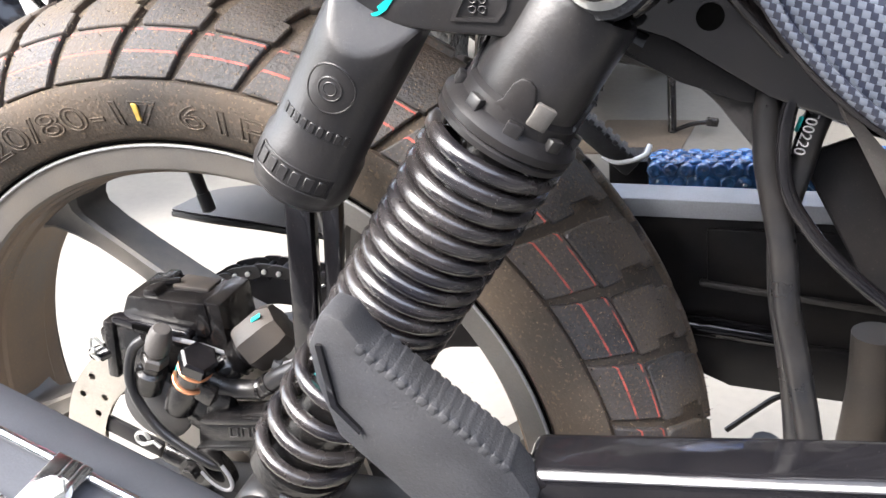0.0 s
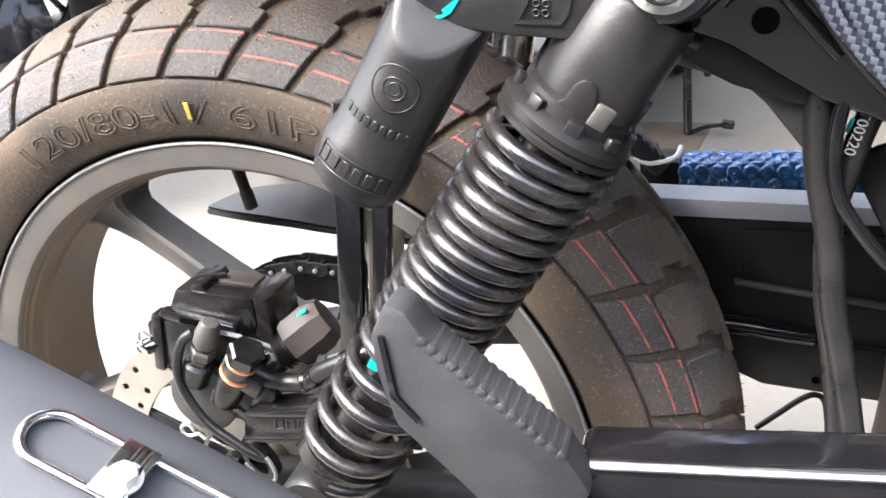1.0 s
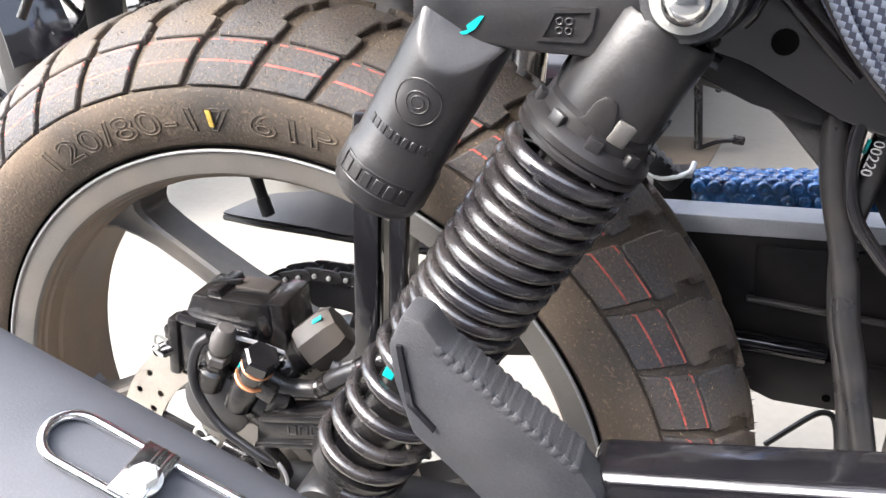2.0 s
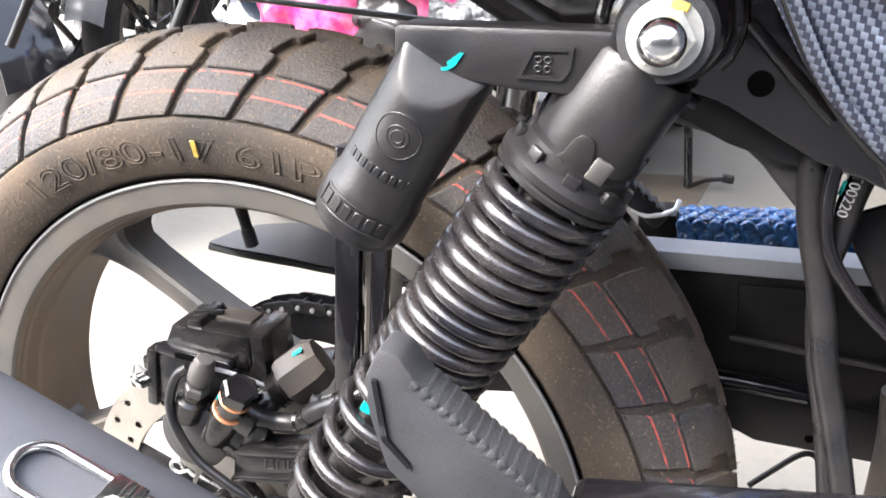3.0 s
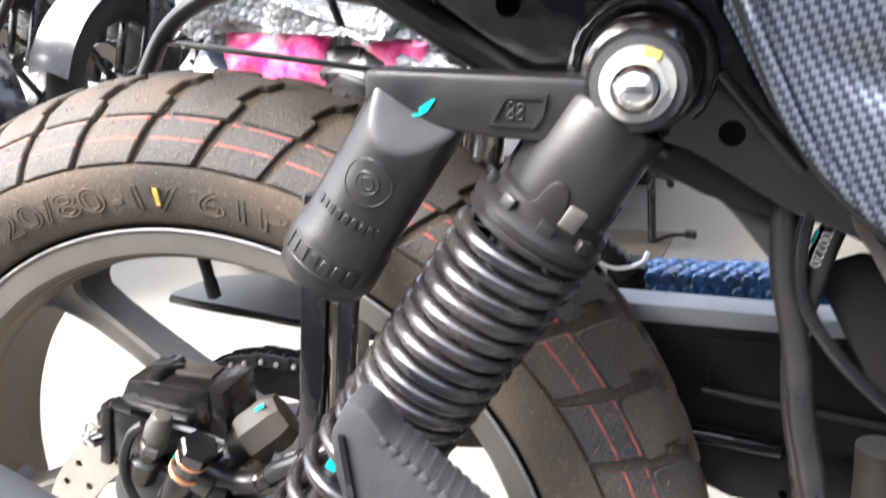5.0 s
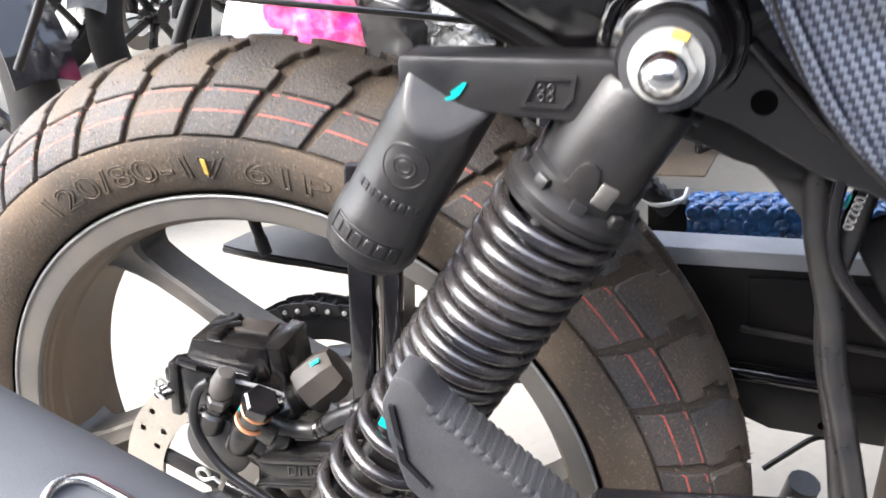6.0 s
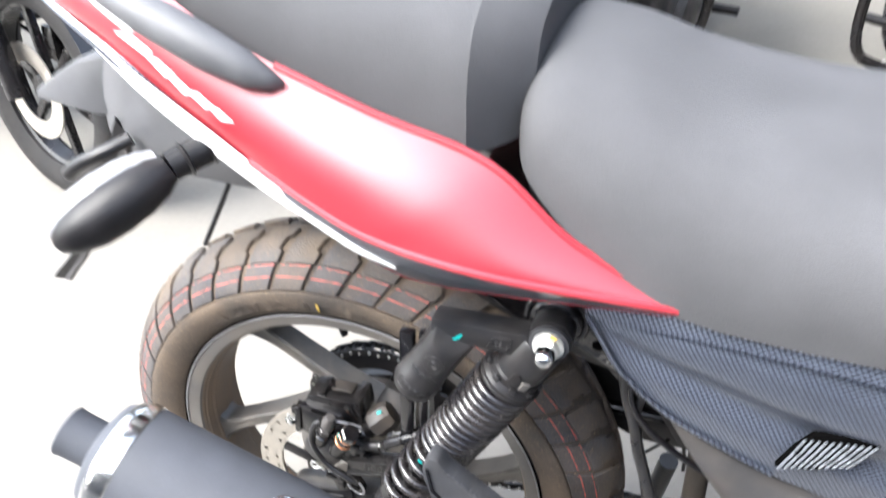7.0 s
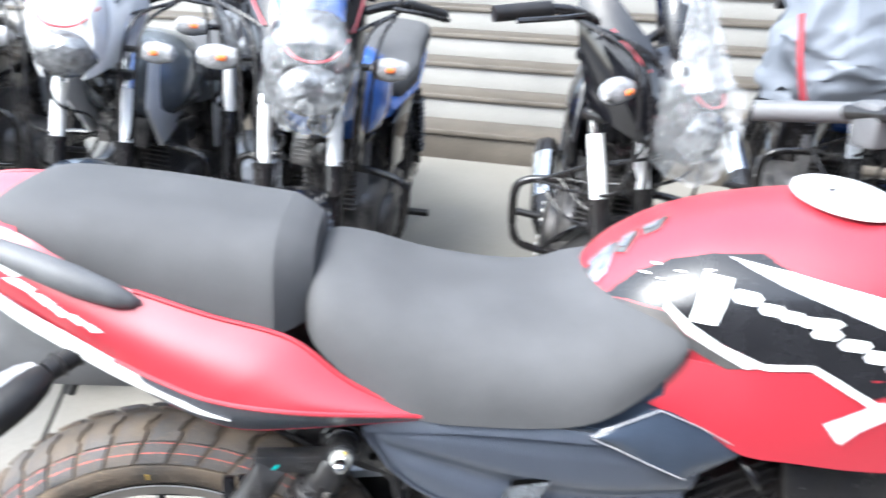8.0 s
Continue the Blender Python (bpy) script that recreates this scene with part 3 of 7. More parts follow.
bp("case_hole", lathe([(0.0, 0.0), (0.0026, 0.0), (0.0026, 0.0008), (0.0, 0.0008)], Matrix.Translation((0.3510, 0.0438, 0.0720)) @ AXLE_Y, 16), RECESS_SHADE, "drilled hole painted as a black disc", 40, case)
bp("case_rail", tube([(0.262, 0.0430, 0.1060), (0.3440, 0.0430, 0.1040)], 0.0068, 16), BLACK_GLOSS, "glossy black rail of the chain case")
bp("frame_casting", tube(spline([(0.3780, -0.02, 0.150), (0.3820, -0.02, 0.115), (0.3840, -0.02, 0.06), (0.3880, -0.02, -0.05)], 6), 0.0120, 16), MUDDY, "mud-filmed frame tube ahead of the wheel")
bp("stand_spring_rod", tube(spline([(0.3287, 0.09, -0.0056), (0.3430, 0.09, 0.0120), (0.3558, 0.09, 0.0270), (0.3640, 0.09, 0.0310), (0.3705, 0.09, 0.0250), (0.3765, 0.09, 0.0006), (0.378, 0.09, -0.02)], 5), 0.0022, 8), BLACK_SATIN, "thin bent stand rod")
# The ledge's lit look is put into its pale colour.
bp("guard_ledge", plate([(0.225, 0.1840), (0.44, 0.1945), (0.44, 0.1835), (0.225, 0.1715)], 0.0480, 0.0740, 0.0015), LEDGE, "film-covered top ledge of the guard, coloured pale as if lit")
bp("rear_hugger", between([(-0.120, 0.104, 0.1160), (-0.0852, 0.11, 0.1323), (-0.0375, 0.11, 0.1426), (0.003, 0.11, 0.1485), (0.25, 0.10, 0.165)], [(-0.1205, 0.100, 0.1155), (-0.0724, 0.085, 0.1214), (-0.0271, 0.085, 0.1207), (0.0118, 0.085, 0.1193), (0.25, 0.085, 0.115)], 24, 4, 0.0, 0.004), GREY_DARK, "pointed dusty tail of the black chain cover")
bp("hugger_edge", tube(spline([(-0.1205, 0.100, 0.1150), (-0.0724, 0.0845, 0.1200), (-0.0271, 0.0845, 0.1190), (0.0118, 0.0845, 0.1176), (0.25, 0.0845, 0.113)], 8), 0.0030, 8), PLASTIC, "black folded edge of the chain cover")

# brake caliper
cal = bp("brake_caliper", join(plate([(-0.0255, 0.1480), (0.0255, 0.1488), (0.0270, 0.1300), (0.0235, 0.1255), (-0.0300, 0.1285), (-0.0325, 0.1330)], -0.0820, -0.0500, 0.0016),
                               plate([(-0.0345, 0.1310), (0.0180, 0.1275), (0.0240, 0.1140), (0.0140, 0.0900), (-0.0180, 0.0860), (-0.0370, 0.0960)], -0.0880, -0.0660, 0.003),
                               plate([(0.0230, 0.1495), (0.0340, 0.1490), (0.0360, 0.1230), (0.0250, 0.1080), (0.0160, 0.1170)], -0.0805, -0.0450, 0.0018)), CAST, "black cast brake caliper")
bp("caliper_lip", plate([(-0.0350, 0.1345), (-0.0330, 0.1362), (0.0150, 0.1330), (0.0170, 0.1300), (0.0160, 0.1268), (-0.0345, 0.1300)], -0.0885, -0.0810, 0.0012), BLACK_GLOSS, "glossy ledge round the caliper", 40, cal)
bp("caliper_slot", rbox(0.020, 0.0012, 0.0035, pose(-0.010, -0.0890, 0.1315, 0, 4, 0), 0.0005), RECESS_SHADE, "slot in the ledge painted as a black bar", 40, cal)
bp("caliper_cover", join(plate([(-0.0165, 0.1475), (-0.0150, 0.1520), (-0.0080, 0.1525), (-0.0060, 0.1475)], -0.0800, -0.0520, 0.001), rbox(0.018, 0.004, 0.003, pose(-0.009, -0.0670, 0.1515, 0, 0, 28), 0.001)), CAST, "black pad clip", 40, cal)
bp("pad_back", rbox(0.0240, 0.0150, 0.0024, pose(0.0075, -0.0600, 0.1490), 0.001), BOOT, "dust-caked pad backing", 40, cal)
bp("caliper_ridge", join(rbox(0.0075, 0.012, 0.040, pose(-0.0385, -0.0840, 0.1130, 0, 6, 0), 0.002), rbox(0.012, 0.008, 0.010, pose(-0.0430, -0.0800, 0.1180), 0.002)), CAST, "upright cast ridge", 40, cal)
bp("piston_housing", lathe([(0.0, 0), (0.0215, 0.0), (0.0222, 0.003), (0.0222, 0.0075), (0.0210, 0.0085), (0.0, 0.0085)], Matrix.Translation((-0.0065, -0.0900, 0.0840)) @ AXLE_Y, 40), GREY_DARK, "round grey piston housing", 40, cal)
bp("housing_web", plate([(0.004, 0.1060), (0.022, 0.1040), (0.034, 0.0860), (0.026, 0.0700), (0.010, 0.0780)], -0.0985, -0.0880, 0.002), CAST, "black web beside the piston", 40, cal)
bp("mount_lug", join(rbox(0.017, 0.012, 0.014, pose(0.0300, -0.0990, 0.1060, 0, 28, 0), 0.002), rbox(0.014, 0.012, 0.024, pose(0.0360, -0.0940, 0.0930, 0, 18, 0), 0.003)), CAST, "black hose lug", 40, cal)


def stack(p, d, rings, material, name, label, seg=24, parent=cal):
    q = Vector(p) + Vector(d)
    return bp(name, lathe(rings, along(p, q), seg), material, label, 40, parent)


BD = (0.50, -0.15, 0.855)


def banjo_at(s):
    return Vector((0.0160, -0.0985, 0.1000)) + Vector(BD).normalized() * s


stack(banjo_at(0.0), BD, [(0.0095, -0.014), (0.0095, 0.006), (0.0088, 0.0075), (0.0088, 0.0118)], CAST, "banjo_boss", "black hose boss")
stack(banjo_at(0.0120), BD, [(0.0100, 0), (0.0104, 0.0004), (0.0104, 0.0018), (0.0100, 0.0022)], COPPER, "washer", "copper sealing washer")
stack(banjo_at(0.0143), BD, [(0.0090, 0), (0.0090, 0.0092)], CAST, "banjo", "black banjo fitting")
stack(banjo_at(0.0236), BD, [(0.0096, 0), (0.0100, 0.0004), (0.0100, 0.0016), (0.0096, 0.0020)], COPPER, "washer", "copper sealing washer")
bp("banjo_bolt", hexagon(0.0108, 0.0098, along(banjo_at(0.0257), banjo_at(0.05))), BLACK_GLOSS, "black hex banjo bolt", 30, cal)
bp("teal_mark", rbox(0.0050, 0.0012, 0.0060, along(banjo_at(0.019), banjo_at(0.05)) @ Matrix.Rotation(radians(200), 4, "Z") @ pose(0.0, -0.0092, 0, 0, 0, 0), 0.0004, 1), TEAL, "teal paint dab on the banjo", 40, cal)
stack((-0.0060, -0.0985, 0.1060), (0.40, -0.06, 0.91), [(0.0090, -0.008), (0.0090, 0.006), (0.0066, 0.0075), (0.0066, 0.012)], CAST, "bleed_boss", "black bleed screw boss")
bp("bleed_screw", hexagon(0.0078, 0.007, along((-0.0012, -0.0992, 0.1170), (0.0028, -0.0998, 0.1261))), FAR_ENGINE, "grey hex bleed screw", 30, cal)
stack((0.0018, -0.0997, 0.1238), (0.40, -0.06, 0.91), [(0.0052, 0), (0.0060, 0.003), (0.0072, 0.004), (0.0072, 0.012), (0.0066, 0.0128), (0.0060, 0.018), (0.0045, 0.0200), (0.0, 0.0205)], GREY_DARK, "bleed_cap", "dusty rubber bleed nipple cap")
stack((0.0400, -0.0840, 0.1140), (0.70, 0.42, 0.58), [(0.0095, -0.010), (0.0095, 0.0), (0.0085, 0.0015), (0.0110, 0.003), (0.0085, 0.0045), (0.0110, 0.006), (0.0085, 0.0075), (0.0110, 0.009), (0.0100, 0.0105)], CAST, "slide_pin_bellows", "ribbed black rubber bellows", 20)
stack((0.0470, -0.0800, 0.1200), (0.70, 0.42, 0.58), [(0.0105, 0.001), (0.0150, 0.002), (0.0165, 0.005), (0.0165, 0.022), (0.0135, 0.028), (0.0, 0.029)], BOOT, "slide_pin_boot", "faceted muddy black slide pin boot", 8)
bp("teal_mark", rbox(0.0075, 0.0030, 0.0012, pose(0.0560, -0.0800, 0.1440, 35, -38, 0), 0.0004, 1), TEAL, "teal paint dab on the boot", 40, cal)
bp("caliper_bolt", join(lathe([(0.0085, 0.0), (0.0085, 0.0015), (0.006, 0.0016)], Matrix.Translation((0.0173, -0.1065, 0.0490)) @ AXLE_Y, 24), hexagon(0.0055, 0.005, Matrix.Translation((0.0173, -0.1075, 0.0490)) @ AXLE_Y)), CAST, "black hex bolt with washer", 30, cal)
oval = [(0.0330 + 0.0150 * math.cos(t) * 0.62 + 0.0078 * math.sin(t) * 0.78, 0.0545 - 0.0150 * math.cos(t) * 0.78 + 0.0078 * math.sin(t) * 0.62) for t in [2 * math.pi * k / 28 for k in range(28)]]
core = [(0.0330 + (x - 0.0330) * 0.62, 0.0545 + (z - 0.0545) * 0.62) for x, z in oval]
bp("lever_end", join(holed(oval, core, -0.1090, -0.1010), plate(core, -0.1040, -0.1010)), CAST, "black oval lever eye", 40, cal)
bp("lever_wear", tube([(x, -0.1088, z) for x, z in oval[20:] + oval[:8]], 0.0012, 8), STRIP, "worn bright rim of the eye", 40, cal)
bp("wire_clip", tube([(-0.0170 + 0.0042 * math.cos(k * 0.45), -0.1030 - 0.0006 * k / 14, 0.0630 + 0.0042 * math.sin(k * 0.45)) for k in range(13)] + [(-0.0090, -0.1038, 0.0625), (-0.0050, -0.1035, 0.0590)], 0.0012, 8), STEEL, "bright wire clip", 40, cal)
bp("clip_stub", lathe([(0.0, 0.0), (0.0065, 0.0), (0.0072, 0.004), (0.0072, 0.018), (0.0, 0.018)], along((-0.0020, -0.1010, 0.0560), (0.0080, -0.1010, 0.0530)), 16), CAST, "black rubber stub", 40, cal)
for x in (-0.0440, -0.0380):
    bp("pad_pin", lathe([(0.0, 0.0), (0.0030, 0.0), (0.0036, 0.002), (0.0036, 0.010), (0.0, 0.010)], along((x, -0.0860, 0.1120), (x - 0.02, -0.0960, 0.1020)), 14), CAST, "black pad pin", 40, cal)
HOSE = [(0.0300, -0.0975, 0.1120), (0.0390, -0.0950, 0.1060), (0.0475, -0.0910, 0.1025), (0.0600, -0.0900, 0.1045), (0.0716, -0.0900, 0.1139), (0.0861, -0.0890, 0.1225), (0.1050, -0.0840, 0.1330), (0.1200, -0.0800, 0.1450)]
hose = bp("brake_hose", tube(spline(HOSE, 8), 0.0056, 14), CABLE, "black rubber brake hose")
for a, b in ((2, 3), (3, 4), (4, 5)):
    bp("hose_sleeve", tube([Vector(HOSE[a]).lerp(Vector(HOSE[b]), 0.35), Vector(HOSE[a]).lerp(Vector(HOSE[b]), 0.60)] if a == 3 else [Vector(HOSE[a]).lerp(Vector(HOSE[b]), 0.9), Vector(HOSE[b]).lerp(Vector(HOSE[a]), -0.05)], 0.0064, 14), CAST, "", 40, hose)
bp("steel_pipe", tube(spline([(0.0020, -0.0975, 0.1360), (0.0098, -0.0965, 0.1337), (0.0265, -0.0915, 0.1283), (0.0489, -0.0810, 0.1150), (0.0672, -0.0800, 0.1154), (0.0818, -0.0800, 0.1225), (0.0980, -0.0790, 0.1330)], 8), 0.0013, 8), STRIP, "thin bright pipe by the hose")
bp("pipe_blob", lathe([(0.0, -0.003), (0.0016, -0.0022), (0.0022, 0.0), (0.0016, 0.0022), (0.0, 0.003)], along((0.0489, -0.0818, 0.1152), (0.06, -0.0815, 0.1145)), 12), WHITE, "white dab on the pipe")
bp("speed_wire", tube(spline([(-0.0020, -0.1020, 0.1345), (-0.0090, -0.1045, 0.1280), (-0.0141, -0.1060, 0.1109), (-0.0109, -0.1070, 0.0944), (0.0012, -0.1080, 0.0768), (0.0181, -0.1090, 0.0667), (0.0320, -0.1085, 0.0590), (0.0385, -0.1040, 0.0545)], 8), 0.0029, 10), CABLE, "thin black wire looping down the caliper")
bp("zip_tie", join(rbox(0.0050, 0.0050, 0.0068, pose(0.0668, -0.0815, 0.1158, 0, 20, 0), 0.001), rbox(0.0018, 0.0015, 0.012, pose(0.0650, -0.0830, 0.1225, 0, -25, 0), 0.0005)), GREY_PLASTIC, "grey nylon zip tie")
bp("split_pin", tube(spline([(-0.0400, -0.0930, 0.1190), (-0.0455, -0.0940, 0.1235), (-0.0470, -0.0950, 0.1180), (-0.0450, -0.0950, 0.1150), (-0.0485, -0.0940, 0.1120), (-0.0440, -0.0940, 0.1080)], 6), 0.0011, 8), STEEL, "bent steel split pin")

# rear shock absorber
SY = -0.125
S0, SD = Vector((0.239, SY, 0.337)), Vector((-0.4945, 0.0, -0.8692))


def on_shock(s):
    return S0 + SD * s


SHOCK = along(S0, S0 + SD)
shock = bp("shock_absorber", lathe([(0.0, 0.017), (0.0186, 0.017), (0.0192, 0.0140), (0.0208, 0.0135), (0.0218, 0.0155), (0.0221, 0.050), (0.0214, 0.054), (0.0, 0.054)], SHOCK, 56), BLACK_SATIN, "black moulded upper collar")
bp("eye", join(lathe([(0.0, -0.014), (0.0165, -0.014), (0.018, -0.012), (0.018, 0.014), (0.0, 0.014)], Matrix.Translation((S0.x, SY, S0.z)) @ AXLE_Y, 40), rbox(0.022, 0.026, 0.03, SHOCK @ pose(0, 0, 0.012), 0.003)), BLACK_SATIN, "black mounting eye", 40, shock)
bp("eye_bush", lathe([(0.0, 0.0), (0.0150, 0.0), (0.0162, 0.0015), (0.0162, 0.006), (0.0, 0.006)], Matrix.Translation((S0.x, -0.139, S0.z)) @ AXLE_Y, 40), RUBBER, "grey rubber bush", 40, shock)
bp("washer", lathe([(0.0, 0), (0.0128, 0), (0.0128, 0.0022), (0.0, 0.0022)], Matrix.Translation((S0.x, -0.1455, S0.z)) @ AXLE_Y, 40), STEEL, "bright zinc washer", 40, shock)
bp("dome_nut", hexagon(0.0104, 0.008, Matrix.Translation((S0.x, -0.1477, S0.z)) @ AXLE_Y), STEEL, "zinc hex nut", 35, shock)
bp("nut_dome", lathe([(0.0080, 0.0), (0.0080, 0.006)] + [(0.0080 * math.cos(radians(a)), 0.006 + 0.0080 * math.sin(radians(a))) for a in (15, 30, 45, 60, 75, 86)], Matrix.Translation((S0.x, -0.1557, S0.z)) @ AXLE_Y, 32), CHROME, "polished dome of the nut", 35, shock)
bp("paint_dab", rbox(0.006, 0.0008, 0.003, pose(S0.x + 0.004, -0.1484, S0.z + 0.0105, 0, 15, 0), 0.0003, 1), YELLOW, "yellow check mark", 40, shock)
def rolled(bm, r):
    """Rolls a flat plate in x and z round the z axis, its face towards -y."""
    bmesh.ops.subdivide_edges(bm, edges=[e for e in bm.edges if abs(e.verts[0].co.x - e.verts[1].co.x) > 0.003], cuts=3)
    for v in bm.verts:
        a, rr = v.co.x / r, r + v.co.y
        v.co = Vector((rr * math.sin(a), -rr * math.cos(a), v.co.z))
    return bm


bp("spring_seat", lathe([(0.0, 0.053), (0.0215, 0.053), (0.0235, 0.055), (0.0240, 0.060), (0.0262, 0.0615), (0.0285, 0.0645), (0.0285, 0.0675), (0.0272, 0.0685), (0.0282, 0.0695), (0.0282, 0.0715), (0.024, 0.0725), (0.0, 0.0725)], SHOCK, 56), PLASTIC, "notched black spring seat", 35, shock)
for i in range(9):
    bp("notch", rbox(0.0062, 0.0034, 0.0052, SHOCK @ Matrix.Rotation(radians(40 * i + 22), 4, "Z") @ pose(0, 0.0250, 0.0595), 0.0008), BLACK_SATIN, "", 40, shock)


def shock_turn(p):
    """The turn about the shock that brings its front to the side of a point."""
    q = SHOCK.inverted() @ Vector(p)
    return math.degrees(math.atan2(q.y, q.x)) + 90


TONGUE = shock_turn((0.2130, -0.1465, 0.2922))
for a in (TONGUE, TONGUE + 90, TONGUE + 180, TONGUE - 90):
    tab = [(-0.0125, -0.0015), (-0.0090, -0.0030), (-0.0062, -0.0065), (-0.0046, -0.0120), (-0.0028, -0.0150), (0.0, -0.0160), (0.0028, -0.0150), (0.0044, -0.0120), (0.0050, -0.0050), (0.0075, -0.0015)]
    bp("tab", moved(rolled(plate(tab, -0.0020, 0.0014, 0.0006), 0.0222), SHOCK @ Matrix.Rotation(radians(a), 4, "Z") @ pose(0, 0, 0.0580)), PLASTIC, "", 40, shock)
CLIP = shock_turn((0.2218, -0.1465, 0.2868))
bp("clip", moved(rolled(plate([(-0.0040, -0.0045), (0.0038, -0.0050), (0.0042, 0.0040), (-0.0036, 0.0048)], -0.0010, 0.0020, 0.0008), 0.0222), SHOCK @ Matrix.Rotation(radians(CLIP), 4, "Z") @ pose(0, 0, 0.0520)), ALLOY, "worn pale clip tab", 40, shock)


COIL_TURN = radians(150)


def coil():
    """The spring: close coils above, opening out below."""
    path, s, a = [], 0.0740, COIL_TURN
    while s < 0.285:
        pitch = 0.0086 + 0.0090 * max(0.0, min(1.0, (s - 0.178) / 0.018))
        path.append(SHOCK @ Vector((0.0250 * math.cos(a), 0.0250 * math.sin(a), s)))
        a += 2 * math.pi / 28
        s += pitch / 28
    return tube(path, 0.0037, 12)


bp("coil_spring", coil(), SPRING_BLACK, "glossy black coil spring", 60, shock)
bp("damper_body", lathe([(0.0, 0.06), (0.0125, 0.06), (0.0125, 0.14), (0.0155, 0.145), (0.0162, 0.27), (0.026, 0.275), (0.026, 0.285), (0.012, 0.29), (0.012, 0.31), (0.0, 0.31)], SHOCK, 40), CAST, "black damper tube inside the spring", 40, shock)
bp("lower_eye", lathe([(0.0, -0.016), (0.016, -0.016), (0.018, -0.013), (0.018, 0.013), (0.016, 0.016), (0.0, 0.016)], Matrix.Translation(on_shock(0.318)) @ AXLE_Y, 32), BLACK_SATIN, "black lower eye", 40, shock)
bp("teal_mark", rbox(0.0055, 0.0012, 0.008, pose(0.1265, -0.1432, 0.163, 0, 25, 0), 0.0005, 1), TEAL, "teal paint dab", 40, shock)

# gas reservoir and its bracket
bracket = [(0.1385, 0.3355), (0.222, 0.3375), (0.2275, 0.322), (0.2225, 0.318), (0.210, 0.3125), (0.1995, 0.3135), (0.190, 0.3135), (0.158, 0.316), (0.1385, 0.314)]
bp("reservoir_bracket", plate(bracket, -0.1405, -0.118, 0.0025), BLACK_SATIN, "black cast reservoir bracket", 40, shock)
rim_o = [(0.1875, 0.3185), (0.1925, 0.330), (0.2085, 0.331), (0.2075, 0.3225), (0.2045, 0.3185)]
rim_i = [(0.1897, 0.3198), (0.1938, 0.3285), (0.2066, 0.3293), (0.2057, 0.3232), (0.2036, 0.3198)]
bp("label_frame", holed(rim_o, rim_i, -0.1418, -0.1402), BLACK_SATIN, "raised frame on the bracket", 40, shock)
bp("cast_mark", join(*[tube([(0.1955 + 0.0035 * i + 0.0013 * math.cos(k * math.pi / 4), -0.141, zz + 0.0012 * math.sin(k * math.pi / 4)) for k in range(8)], 0.00045, 6, True) for i in range(2) for zz in (0.3225, 0.3258)]), BLACK_SATIN, "small cast marks", 60, shock)
RES = along((0.1605, -0.1305, 0.3245), (0.1605 - 0.4945, -0.1305, 0.3245 - 0.8692))


def canister():
    """The reservoir: its upper end is cut by a slope that faces outward."""
    turn = RES.to_3x3()

    def cut(a, r):
        y = (turn @ Vector((r * math.cos(a), r * math.sin(a), 0))).y
        return max(0.0, min(1.0, (-0.0075 - y) / 0.0125)) * 0.021

    n, rings = 56, []
    angles = [2 * math.pi * k / n for k in range(n)]
    for r in (0.002, 0.006, 0.010, 0.014, 0.017, 0.0190):
        rings.append([(r * math.cos(a), r * math.sin(a), cut(a, r)) for a in angles])
    rings.append([(0.0198 * math.cos(a), 0.0198 * math.sin(a), cut(a, 0.0198) + 0.0010) for a in angles])
    for r, s in ((0.0199, 0.026), (0.0199, 0.064), (0.0212, 0.0665), (0.0216, 0.082), (0.0200, 0.0845), (0.0198, 0.087), (0.0175, 0.0895), (0.012, 0.0905)):
        rings.append([(r * math.cos(a), r * math.sin(a), s) for a in angles])
    return moved(loft(rings), RES)


res = bp("gas_reservoir", canister(), BLACK_SATIN, "black gas reservoir canister", 35)


# dried mud crumbs and rubber sprues on the tyre
def crumbs(count, seed):
    """Small grains strewn over the near side of the tyre, pressed to its skin."""
    rnd, bm = random.Random(seed), bmesh.new()
    for _ in range(count):
        th = rnd.uniform(-1.4, 2.1)
        if rnd.random() < 0.55:
            f = radians(rnd.uniform(5, 80))
            r, y, out = RC + RT * math.cos(f), -RT * math.sin(f), (math.cos(f), -math.sin(f))
        else:
            r = rnd.uniform(0.236, 0.268)
            y, out = -0.0440 - 0.0165 * min(1.0, (r - 0.2335) / 0.026) ** 0.6, (0.1, -1.0)
        p = Vector((r * math.sin(th), y, r * math.cos(th)))
        n = Vector((out[0] * math.sin(th), out[1], out[0] * math.cos(th))).normalized()
        size = rnd.uniform(0.00012, 0.00034) * (2.0 if rnd.random() < 0.05 else 1.0)
        m = Matrix.Translation(p) @ n.to_track_quat("Z", "Y").to_matrix().to_4x4() @ Matrix.Rotation(rnd.uniform(0, 6.3), 4, "Z") @ Matrix.Diagonal((size * rnd.uniform(1, 3.6), size, size * 0.6, 1))
        v = [bm.verts.new(m @ Vector(c)) for c in ((1, 0, -0.4), (-0.2, 1, -0.4), (-1, -0.3, -0.4), (0.1, -1, -0.4), (0.1, 0.1, 1))]
        for a, b in ((0, 1), (1, 2), (2, 3), (3, 0)):
            bm.faces.new((v[a], v[b], v[4]))
    return bm


